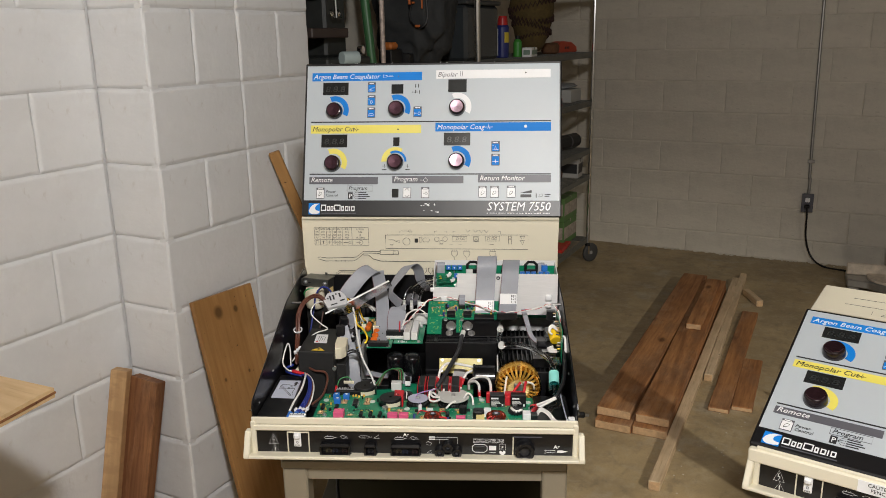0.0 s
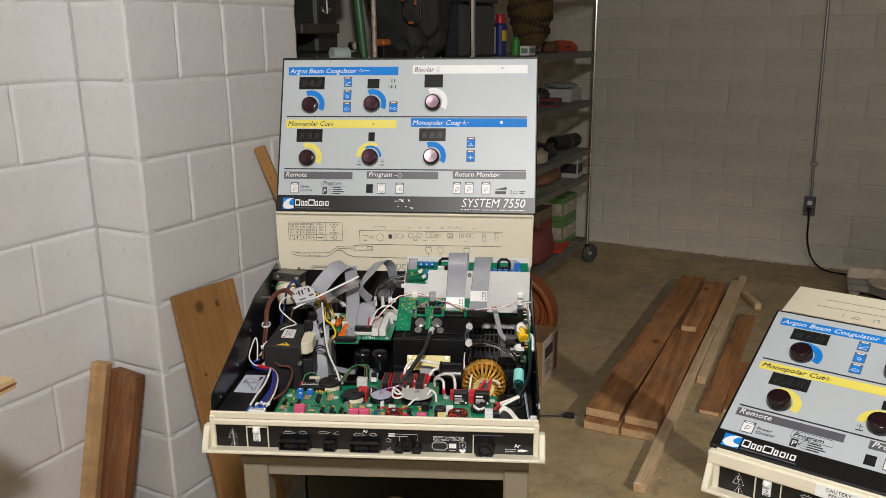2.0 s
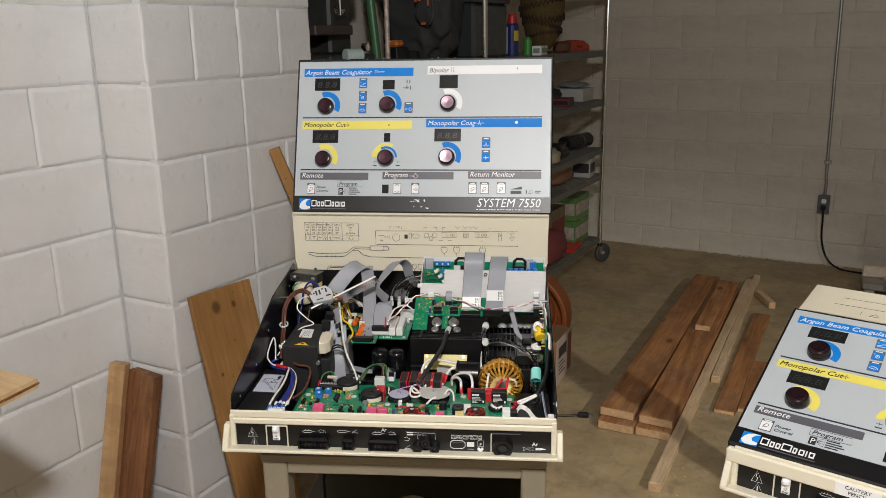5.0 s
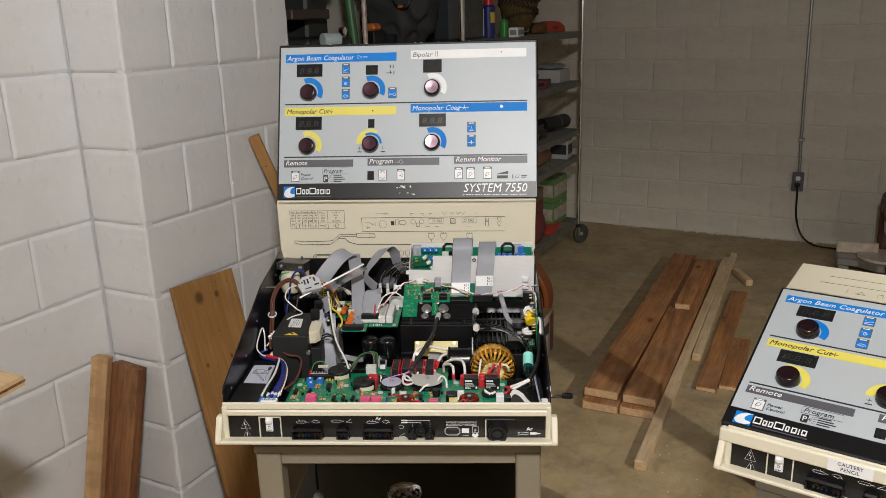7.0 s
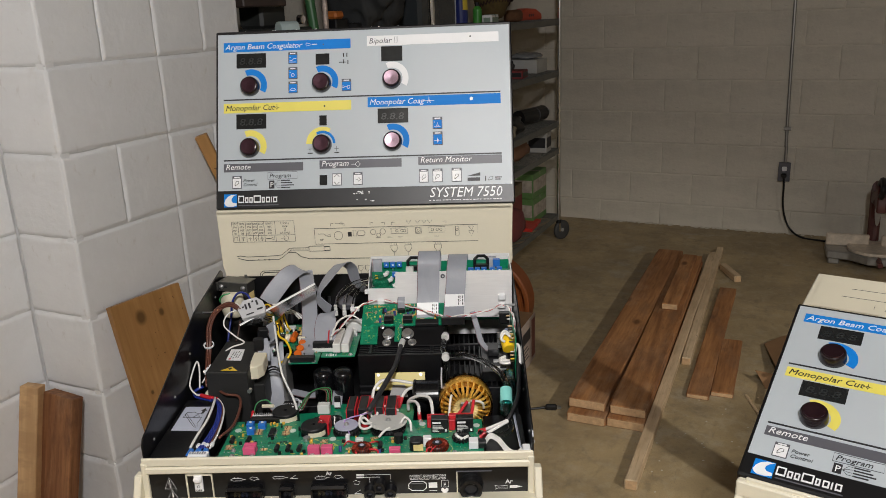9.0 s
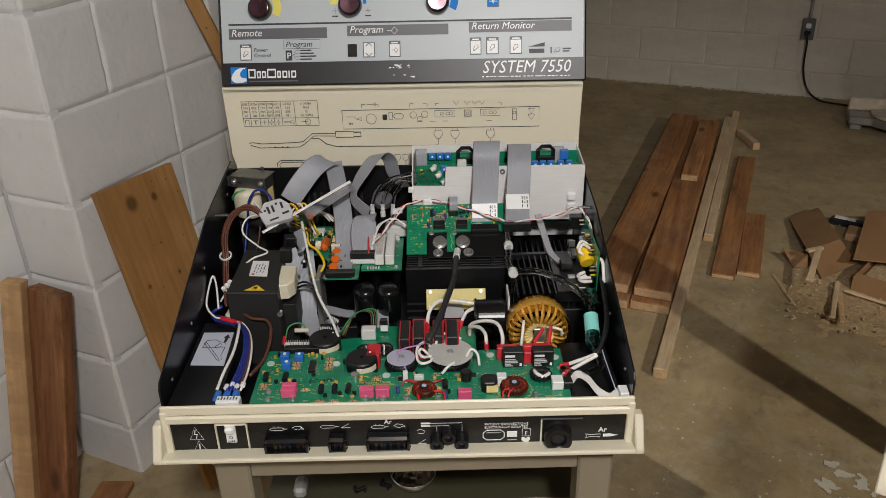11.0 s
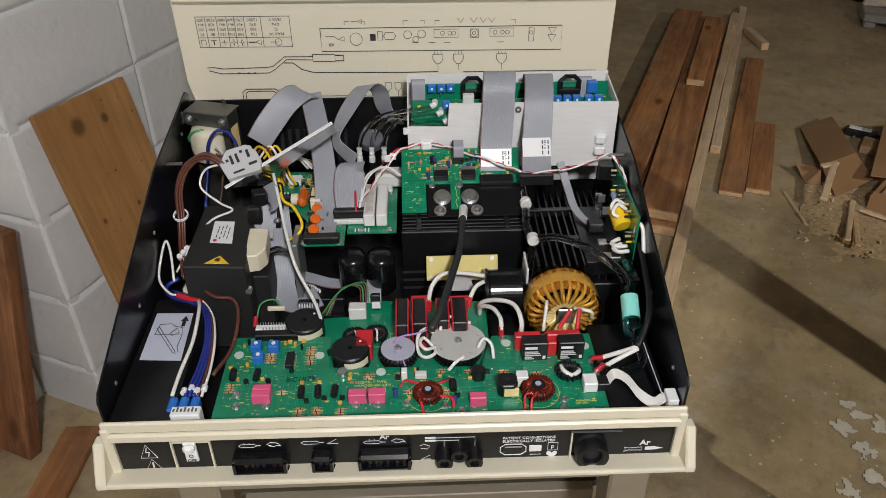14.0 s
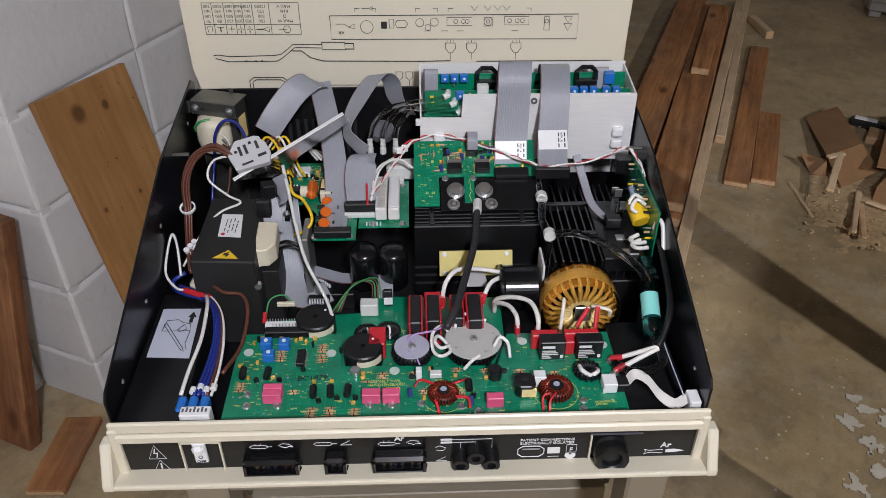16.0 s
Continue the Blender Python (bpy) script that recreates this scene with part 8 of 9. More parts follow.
for x in (0.0405, 0.0527, 0.0648):
    cage_trimmer(x, 0.4315, 1.0105)
for x in (0.1990, 0.2110, 0.2230, 0.2386, 0.2514):
    cage_trimmer(x, 0.4015, 1.0055)
cage_trimmer(0.0585, 0.4015, 1.001)
part("trimmer", box(0.246, 0.259, 0.428, 0.440, bz(0.998), bz(1.012), 0.0006), BLUEP, cage)
for k in range(40):
    x, zz = er.uniform(0.024, 0.270), er.uniform(0.975, 1.000)
    yb = er.choice((0.4085, 0.4385))
    part(er.choice(("chip", "small_capacitor", "resistor")), box(x, x + er.uniform(0.002, 0.006), yb - 0.003, yb, bz(zz - 0.004), bz(zz), 0.0003), er.choice((BLACKP, BLACKP, YELLOWP, SILVER, TAPE)), cage)
for x in (0.086, 0.212):
    part("cable_latch", tube(hz([(x, 0.436, 0.996), (x, 0.436, 1.012), (x + 0.006, 0.436, 1.018), (x + 0.018, 0.436, 1.018), (x + 0.024, 0.436, 1.012), (x + 0.024, 0.436, 0.996)]), 0.0032, 6, sharp=True), BLACKP, cage, "black hollow cable latch")
    part("latch_base", box(x - 0.002, x + 0.026, 0.431, 0.443, bz(0.992), bz(1.002), 0.001), BLACKP, cage)
for x in (0.028, 0.244):
    ribbon([(x, 0.452, 0.99), (x, 0.446, 1.012), (x, 0.438, 1.012), (x, 0.434, 0.99)], 0.018, n=6, parent=cage)
part("white_socket", box(0.084, 0.098, 0.400, 0.410, bz(0.98), bz(1.010), 0.001), MILKY, cage)
for x, zz in ((0.252, 0.962), (0.252, 0.946), (0.030, 0.958)):
    part("cable_clip", box(x, x + 0.014, 0.376, 0.384, bz(zz - 0.012), bz(zz), 0.002), WHITEP, cage)
part("grommet", lathe([(0.002, 0), (0.004, 0), (0.004, 0.002), (0.002, 0.002), (0.002, 0)], 14, pose(0.152, 0.384, bz(0.998), 90, 0, 0)), DGREY, cage)
# the two wide flat cables with their labels
r1 = ribbon([(0.128, 0.420, 0.995), (0.130, 0.418, 1.025), (0.129, 0.402, 1.040), (0.127, 0.383, 1.026), (0.126, 0.376, 0.995), (0.124, 0.364, 0.960), (0.123, 0.350, 0.938), (0.122, 0.341, 0.924), (0.121, 0.336, 0.916)], 0.040, n=20, label="wide grey flat cable with a white label")
r2 = ribbon([(0.182, 0.448, 0.99), (0.182, 0.446, 1.014), (0.181, 0.424, 1.025), (0.178, 0.392, 1.014), (0.176, 0.374, 0.992), (0.173, 0.352, 0.966), (0.171, 0.334, 0.951), (0.170, 0.318, 0.944)], 0.036, n=18, label="wide grey flat cable with a white label")


def tag(x, y, z, w, h, tilt, rz=0.0):
    t = part("cable_label", box(-w / 2, w / 2, -h / 2, h / 2, 0, 0.0006), WHITEP, gen, "white printed cable label")
    t.matrix_basis = pose(x, y, bz(z), tilt, 0, rz)
    words("REV. A", h * 0.17, INK, t, pose(w * 0.5 - 0.0086, h * 0.36, 0.0008, 0, 0, -90))
    for k in (0, 2):
        for j in range(3):
            part("label_print", box(w / 2 - 0.0040 - 0.0036 * k, w / 2 - 0.0026 - 0.0036 * k, h * (-0.40 + 0.28 * j), h * (-0.40 + 0.28 * j + 0.2), 0.0006, 0.0009), INK, t)


tag(0.1235, 0.3545, 0.9465, 0.038, 0.022, 57)
tag(0.1725, 0.3480, 0.9635, 0.035, 0.024, 45)

# ---- left side: transformers, terminal block, cables ----
BOXM = mat("matte_black_cover", (0.013, 0.013, 0.0125), 0.6, vary=0.1)
bx = part("shielded_transformer", prism([(-0.238, 0.194), (-0.168, 0.190), (-0.174, 0.318), (-0.238, 0.322)], 0.118, pose(0, 0, bz(0.788)), 0.0015), BOXM, gen, "matt black covered transformer with warning label")
lb = part("paper_label", prism([(-0.216, 0.240), (-0.190, 0.237), (-0.195, 0.283), (-0.219, 0.285)], 0.0005, pose(0, 0, bz(0.906))), WHITEP, bx, "white printed paper label")
for k in range(4):
    for j in range(3):
        y_ = 0.2465 + 0.0095 * j + 0.003 * (k % 2)
        part("label_print", box(-0.1985 - 0.0042 * k, -0.1975 - 0.0042 * k, y_, y_ + (0.0065, 0.0080, 0.0045)[(j + k) % 3], bz(0.9065), bz(0.9068)), INK, lb)
part("red_stamp", cyl(0.0024, 0.0004, pose(-0.2110, 0.2440, bz(0.9065)), 10), RED, lb)
wt = part("warning_label", prism([(-0.217, 0.197), (-0.183, 0.195), (-0.199, 0.215)], 0.0005, pose(0, 0, bz(0.906))), INK, bx, "yellow high-voltage warning triangle")
part("warning_face", prism([(-0.214, 0.1985), (-0.186, 0.1965), (-0.199, 0.2128)], 0.0004, pose(0, 0, bz(0.9064))), YELLOWP, wt)
part("warning_bolt", prism([(-0.202, 0.207), (-0.197, 0.208), (-0.199, 0.2045), (-0.1965, 0.2045), (-0.200, 0.1995), (-0.2005, 0.203), (-0.2035, 0.203)], 0.0004, pose(0, 0, bz(0.9068))), INK, wt)
part("coil_tape", prism([(-0.173, 0.214), (-0.158, 0.216), (-0.150, 0.228), (-0.152, 0.266), (-0.174, 0.268)], 0.024, pose(0, 0, bz(0.866), 4, 0, 0), 0.0014), TAPE, gen, "cream taped winding")
part("core_block", box(-0.176, -0.152, 0.226, 0.270, bz(0.79), bz(0.866), 0.001), BOXM, gen)
part("core_edge", box(-0.181, -0.1745, 0.212, 0.276, bz(0.86), bz(0.897), 0.001), SILVER, gen)
part("core_bolt", cyl(0.004, 0.006, pose(-0.168, 0.196, bz(0.872), 90, 0, 0), 8), SILVER, gen)
part("tape_end", prism([(-0.252, 0.215), (-0.238, 0.205), (-0.238, 0.262), (-0.246, 0.268)], 0.06, pose(0, 0, bz(0.80)), 0.003), TAPE, gen)
TRM = pose(-0.242, 0.440, bz(0.982), 0, 0, -17)
DULL = mat("dull_steel_strap", (0.17, 0.168, 0.155), 0.38, metal=0.8, vary=0.2, scale=30)
mt = part("mains_transformer", box(-0.0285, 0.0285, -0.012, 0.016, -0.182, -0.002, 0.0012), mat("laminated_core", (0.05, 0.048, 0.045), 0.5, metal=0.4, vary=0.3, scale=60, stretch=(1, 1, 18)), gen, "steel-strapped mains transformer with a cream coil")
mt.matrix_basis = TRM
part("strap", box(-0.031, 0.031, -0.0160, 0.0175, -0.002, 0.0, 0.0008), DULL, mt)
part("strap", box(-0.031, 0.031, -0.0178, -0.0160, -0.019, 0.0, 0.0006), DULL, mt)
part("strap_ear", box(-0.039, -0.031, -0.0178, -0.0164, -0.018, -0.002, 0.002), DULL, mt)
part("strap_ear", box(0.006, 0.012, 0.0175, 0.019, -0.004, 0.005, 0.0006), DULL, mt)
for x in (-0.024, 0.023):
    part("strap_bolt", lathe([(0, 0.005), (0.0022, 0.005), (0.0028, 0.004), (0.003, 0.0012), (0.0048, 0.001), (0.0048, 0)], 14, pose(x, -0.0178, -0.0095, 90, 0, 0)), SILVER, mt)
part("strap_slot", box(-0.018, -0.011, -0.0181, -0.0177, -0.0115, -0.0085, 0.0002), INK, mt)
bm = lathe([(0, -0.029), (0.012, -0.029), (0.0205, -0.024), (0.0225, -0.010), (0.0220, 0.012), (0.0185, 0.019), (0.010, 0.021), (0, 0.021)], 36)
for v in bm.verts:
    q_ = v.co.copy()
    v.co.x = q_.x * (1.02 + 0.10 * noise.noise(q_ * 90)) - 0.003
    v.co.y = q_.y * (0.82 + 0.12 * noise.noise(q_ * 120)) - 0.017
    v.co.z = q_.z * (1 + 0.05 * noise.noise(q_ * 70)) - 0.040
part("coil_tape", bm, TAPE, mt, "cream taped coil", smooth=True)
part("coil_lead", tube([(-0.0215, -0.030, -0.036), (-0.019, -0.0335, -0.028), (-0.011, -0.032, -0.0205), (0.0, -0.026, -0.019)], 0.0016, 8), GREENW, mt)
part("core_label", box(0.0286, 0.0289, -0.008, 0.010, -0.055, -0.022, 0.0001), AMBERL, mt)
for k in range(3):
    part("coil_lead", tube([(0.014, -0.030, -0.036 - 0.007 * k), (0.022, -0.033, -0.040 - 0.006 * k), (0.030, -0.040, -0.042 - 0.003 * k)], 0.0012, 7), (WHITEW, SILVER, BROWNW)[k], mt)
wire(hz([(-0.246, 0.392, 0.925), (-0.240, 0.390, 0.955), (-0.228, 0.392, 0.972), (-0.212, 0.390, 0.970), (-0.200, 0.375, 0.955), (-0.198, 0.345, 0.935)]), 0.0020, BLUEW)
wire(hz([(-0.246, 0.392, 0.925), (-0.249, 0.378, 0.900), (-0.252, 0.345, 0.86), (-0.255, 0.30, 0.82)]), 0.0020, BLUEW)
part("white_plug", box(-0.192, -0.180, 0.352, 0.366, bz(0.950), bz(0.966), 0.002), WHITEP, gen)
# terminal block on the polished bracket
A, B = Vector((-0.200, 0.289, bz(0.948))), Vector((-0.075, 0.349, bz(1.000)))
d = (B - A)
n_ = Vector((-d.y, d.x, 0)).normalized()
MIRROR = mat("polished_aluminium", (0.70, 0.69, 0.68), 0.16, metal=1.0, vary=0.08, scale=20)
bm = bmesh.new()
low = Vector((0.010, 0.014, -0.022))
q = [A, B, B + low * 0.55, A.lerp(B, 0.5) + low * 0.8, A.lerp(B, 0.42) + low * 1.0, A.lerp(B, 0.25) + low * 1.25, A.lerp(B, 0.1) + low * 0.4]
for off in (Vector((0, 0, 0)), n_ * 0.0022):
    bm.faces.new([bm.verts.new(p + off) for p in q])
vs = list(bm.verts)
for k in range(len(q)):
    j = (k + 1) % len(q)
    bm.faces.new((vs[k], vs[j], vs[len(q) + j], vs[len(q) + k]))
bmesh.ops.recalc_face_normals(bm, faces=bm.faces)
part("polished_bracket", bm, MIRROR, gen, "polished aluminium bracket lying loose across wires")
edge_rot = math.degrees(math.atan2(d.y, d.x))
tilt_up = -math.degrees(math.atan2(d.z, math.hypot(d.x, d.y)))
# pale matt strip paints the white highlight along the bracket's upper edge
part("bracket_edge_glint", box(0, d.length, 0.0, 0.0045, -0.0010, 0.0010, 0.0003, Matrix.Translation(A) @ pose(0, 0, 0, 0, tilt_up, edge_rot) @ pose(0, 0, 0, 18, 0, 0)), ALU, gen)
TBM = Matrix.Translation(A + d * 0.03) @ pose(0, 0, 0, 0, tilt_up * 0.6, edge_rot - 6) @ pose(0.003, 0.002, 0.001, 38, 0, 0) @ Matrix.Diagonal((0.84, 0.84, 0.84, 1))
term = part("terminal_block", prism([(0.0, 0.004), (0.046, 0.0), (0.052, 0.014), (0.050, 0.030), (0.040, 0.044), (0.012, 0.046), (-0.004, 0.030)], 0.012, TBM, 0.001), mat("pale_grey_nylon", (0.50, 0.50, 0.51), 0.5, vary=0.04), gen, "pale grey terminal block")
for x, y, w, h in ((0.012, 0.022, 0.004, 0.014), (0.020, 0.022, 0.004, 0.014), (0.006, 0.028, 0.004, 0.004), (0.028, 0.034, 0.004, 0.004), (0.034, 0.012, 0.012, 0.004), (0.036, 0.024, 0.004, 0.012), (0.010, 0.008, 0.016, 0.003)):
    b = part("block_slot", box(x, x + w, y, y + h, 0.0122, 0.0126, 0.0001), INK, term)
    b.matrix_basis = TBM
plug = part("cable_plug", box(-0.008, 0.008, -0.006, 0.006, -0.026, 0.0, 0.001, pose(-0.164, 0.300, bz(0.938), 12, 8, 25)), BLACKP, gen, "black flat-cable plug hanging under the bracket")
ribbon([(-0.153, 0.304, 0.945), (-0.148, 0.300, 0.935), (-0.150, 0.296, 0.920), (-0.156, 0.293, 0.912)], 0.020, side=(0.5, -0.2, 0.6), n=8)
for k in range(3):
    wire(hz([(-0.158 + 0.004 * k, 0.306, 0.944), (-0.150 + 0.005 * k, 0.318, 0.936), (-0.146 + 0.003 * k, 0.312, 0.915), (-0.150 + 0.002 * k, 0.300, 0.885)]), 0.0011, BLACKP)
wire(hz([(-0.216, 0.345, 0.935), (-0.222, 0.330, 0.905), (-0.236, 0.300, 0.880), (-0.244, 0.270, 0.860)]), 0.0018, mat("dark_brown_lead", (0.06, 0.025, 0.018), 0.4))
# brown bundle, white and blue leads
for k in range(7):
    ox, oz = (0.0034 * math.cos(k * 1.047), 0.0034 * math.sin(k * 1.047)) if k < 6 else (0.0, 0.0)
    wire(hz([(-0.196, 0.306 + ox, 0.967 + oz), (-0.222, 0.312 + ox, 0.980 + oz), (-0.246 + ox, 0.308, 0.968 + oz), (-0.2585 + ox, 0.300 + oz, 0.942), (-0.2585 + ox, 0.286 + oz, 0.910), (-0.256 + ox, 0.262 + oz, 0.886), (-0.248 + 1.6 * ox, 0.232 + 1.6 * oz, 0.864)]), 0.0016, BROWNW)
part("cable_tie", lathe([(0.0075, 0), (0.0092, 0), (0.0092, 0.003), (0.0075, 0.003), (0.0075, 0)], 14, pose(-0.2585, 0.288, bz(0.913), 20, 0, 0)), WHITEP, gen)
for k in range(3):
    part("wire_marker", cyl(0.0032, 0.006, pose(-0.257 + 0.004 * k, 0.250 + 0.004 * k, bz(0.878 + 0.003 * k), 25, 0, 0), 10), WHITEP, gen)
wire(hz([(-0.200, 0.308, 0.972), (-0.226, 0.312, 0.962), (-0.232, 0.300, 0.945), (-0.212, 0.296, 0.925), (-0.200, 0.300, 0.912), (-0.222, 0.286, 0.908), (-0.240, 0.265, 0.895), (-0.262, 0.24, 0.865)]), 0.0014, WHITEW)
wire(hz([(-0.262, 0.226, 0.862), (-0.268, 0.252, 0.885), (-0.274, 0.262, 0.895), (-0.277, 0.245, 0.885), (-0.276, 0.220, 0.870), (-0.262, 0.204, 0.862), (-0.250, 0.200, 0.862)]), 0.0015, WHITEW)
part("red_splice", tube(hz([(-0.252, 0.200, 0.862), (-0.222, 0.188, 0.860)]), 0.0034, 10, sharp=True), RED, gen, "red crimped splice")
wire(hz([(-0.258, 0.232, 0.862), (-0.270, 0.222, 0.858), (-0.262, 0.206, 0.856), (-0.232, 0.192, 0.856)]), 0.0026, BLUEW)
for k, m_ in enumerate((BLUEW, BLUEW, BLUEW, BROWNW, WHITEW)):
    o = 0.0042 * k
    wire(hz([(-0.262 + o, 0.214 - o * 0.4, 0.858), (-0.232 + o * 0.6, 0.190, 0.860), (-0.214 + o * 0.5, 0.165, 0.862 - o * 0.3), (-0.206 + o * 0.6, 0.125, 0.856), (-0.207 + o * 0.8, 0.085, 0.852), (-0.212 + o * 1.0, 0.050, 0.850)]), 0.0018 if k < 3 else 0.0015, m_)
wire(hz([(-0.226, 0.190, 0.862), (-0.219, 0.165, 0.868), (-0.217, 0.120, 0.862), (-0.222, 0.080, 0.856), (-0.224, 0.050, 0.852)]), 0.0021, WHITEW)
wire(hz([(-0.232, 0.225, 0.870), (-0.222, 0.200, 0.872), (-0.205, 0.185, 0.870), (-0.185, 0.182, 0.868), (-0.176, 0.160, 0.862), (-0.178, 0.120, 0.85), (-0.19, 0.08, 0.85)]), 0.0022, BROWNW)
for k in range(4):
    part("wire_marker", cyl(0.0032, 0.006, pose(-0.214 + 0.0065 * k, 0.060 + 0.004 * (k % 2), bz(0.8505), 88, 0, 0), 10), WHITEP, gen)
for x in (-0.222, -0.211, -0.200):
    part("blue_boot", box(x - 0.0042, x + 0.0042, 0.0302, 0.050, bz(0.838), bz(0.852), 0.002), BLUEP, gen, "blue insulating boot")
fu = part("switch_back", box(-0.2180, -0.1895, 0.0175, 0.030, bz(0.80), bz(0.858), 0.001), WHITEP, gen, "white back of the power switch")
for k in range(7):
    part("label_print", box(-0.2160 + 0.0036 * k, -0.2142 + 0.0036 * k, 0.022, 0.026 + 0.002 * (k % 2), bz(0.8582), bz(0.8585)), DGREY, fu)
# left tray with the folded sheet label
tray = part("side_tray", box(-0.279, -0.219, 0.012, 0.208, bz(0.788), bz(0.850), 0.0015), BLACK, gen, "black tray with a printed picture label")
lbl = part("picture_label", prism([(-0.272, 0.106), (-0.228, 0.103), (-0.232, 0.181), (-0.273, 0.182)], 0.0005, pose(0, 0, bz(0.850))), BLUEW2, tray, "pale label with a line drawing and arrow")
part("label_arrow", prism([(-0.2405, 0.158), (-0.2365, 0.158), (-0.2365, 0.167), (-0.2340, 0.167), (-0.2385, 0.176), (-0.2430, 0.167), (-0.2405, 0.167)], 0.0003, pose(0, 0, bz(0.8506))), INK, lbl)
for pts in ([(-0.266, 0.155), (-0.240, 0.116), (-0.236, 0.113), (-0.238, 0.118), (-0.264, 0.158), (-0.266, 0.155)], [(-0.266, 0.145), (-0.264, 0.162), (-0.252, 0.163), (-0.246, 0.158), (-0.238, 0.156), (-0.236, 0.145), (-0.266, 0.145)], [(-0.250, 0.146), (-0.244, 0.155), (-0.240, 0.148), (-0.247, 0.143), (-0.250, 0.146)], [(-0.236, 0.145), (-0.237, 0.125), (-0.234, 0.116)]):
    part("label_line", tube([(x, y, bz(0.8508)) for x, y in pts], 0.0004, 4, sharp=True), INK, lbl)

# middle: power board with ceramic resistors, round capacitors, cables
pb = part("power_board", prism([(-0.163, 0.322), (-0.128, 0.322), (-0.112, 0.300), (-0.112, 0.246), (-0.063, 0.246), (-0.063, 0.420), (-0.163, 0.420)], 0.002, pose(0, 0, bz(0.893))), GREEN, gen, "green power board under the flat cables")
PZ = bz(0.895)
CERAMIC = mat("white_ceramic", (0.72, 0.71, 0.68), 0.5, vary=0.03)
CHALK = mat("chalky_cement", (0.60, 0.57, 0.53), 0.9, vary=0.25, scale=120, bump=0.6, bump_scale=400)
rb = part("resistor_board", box(-0.061, -0.002, 0.270, 0.372, bz(0.893), bz(0.895)), GREEN, gen, "green board under the ceramic resistors")
for x in (-0.0345, -0.0195):
    r_ = part("ceramic_resistor", box(x - 0.0066, x + 0.0066, 0.280, 0.354, PZ + 0.002, PZ + 0.018, 0.001), CERAMIC, rb, "long white ceramic resistor")
    part("resistor_bed", box(x - 0.0046, x + 0.0046, 0.284, 0.350, PZ + 0.018, PZ + 0.0184, 0.0002), CHALK if x < -0.03 else WHITEP, r_)
for x in (-0.044, -0.010):
    for y in (0.274, 0.360):
        put("terminal_screw", M_SCREW, rb, x, y, PZ)
part("terminal_strip", box(-0.046, -0.008, 0.360, 0.368, PZ, PZ + 0.009, 0.001), MILKY, rb)
for k in range(5):
    part("pin", box(-0.052 + 0.004 * k, -0.0505 + 0.004 * k, 0.272, 0.278, PZ, PZ + 0.0015), WHITEP, rb)
for x, y in ((-0.0550, 0.253), (-0.0215, 0.252)):
    part("round_capacitor", lathe([(0, 0), (0.014, 0.0), (0.0172, 0.004), (0.0172, 0.050), (0.0160, 0.0545), (0.011, 0.057), (0, 0.058)], 32, pose(x, y, bz(0.824), 6, 0, 0)), CANS, gen, "glossy black capacitor", smooth=True)
part("film_capacitor", cyl(0.0072, 0.019, pose(-0.1445, 0.338, PZ + 0.0075, 0, 90, 0), 18, bevel=0.002), TAPE, pb, "cream round capacitor")
part("dipped_capacitor", box(-0.1265, -0.1145, 0.324, 0.358, PZ + 0.001, PZ + 0.014, 0.0045), ORANGE, pb, "orange dipped capacitor")
part("small_transformer", box(-0.111, -0.094, 0.322, 0.354, PZ, PZ + 0.015, 0.001), BLACKP, pb, "small transformer wound with yellow tape")
part("winding_tape", box(-0.1095, -0.0955, 0.333, 0.3535, PZ + 0.001, PZ + 0.0158, 0.001), AMBERL, pb)
part("winding_tape", box(-0.1095, -0.0955, 0.3215, 0.329, PZ + 0.001, PZ + 0.0154, 0.001), TAPE, pb)
for y in (0.310, 0.287, 0.264):
    part("dipped_capacitor", cyl(0.0068, 0.0045, pose(-0.100, y + 0.004, PZ + 0.006, 25, 0, 12), 16, bevel=0.0018), ORANGE, pb, "orange dipped capacitor")
    part("diode", cyl(0.0022, 0.010, pose(-0.112, y, PZ + 0.003, 0, 90, 0), 8), BLACKP, pb)
part("chip_label", box(-0.145, -0.128, 0.384, 0.402, PZ, PZ + 0.006, 0.0006), WHITEP, pb)
part("yellow_capacitor", box(-0.166, -0.148, 0.378, 0.392, PZ, PZ + 0.042, 0.003), YELLOWP, pb)
part("metal_shield", box(-0.126, -0.1185, 0.250, 0.296, bz(0.80), bz(0.892), 0.001), mat("dull_zinc_plate", (0.30, 0.30, 0.29), 0.4, metal=0.6, vary=0.12, scale=25), gen)
for x, y in ((-0.148, 0.30), (-0.110, 0.236), (-0.070, 0.250), (-0.068, 0.31)):
    put("terminal_screw", M_SCREW, pb, x, max(y, 0.25), PZ)
for k in range(92):
    x, y = er.uniform(-0.158, -0.068), er.uniform(0.330, 0.415)
    put("resistor", er.choice((M_RES, M_TANT, M_TO92, M_DOT, M_RES)), pb, x, y, PZ, er.choice((0, 90)))
for k in range(36):
    x, y = er.uniform(-0.110, -0.068), er.uniform(0.255, 0.36)
    put("resistor", er.choice((M_RES, M_TANT, M_TO92, M_DOT)), pb, x, y, PZ, er.choice((0, 90)))
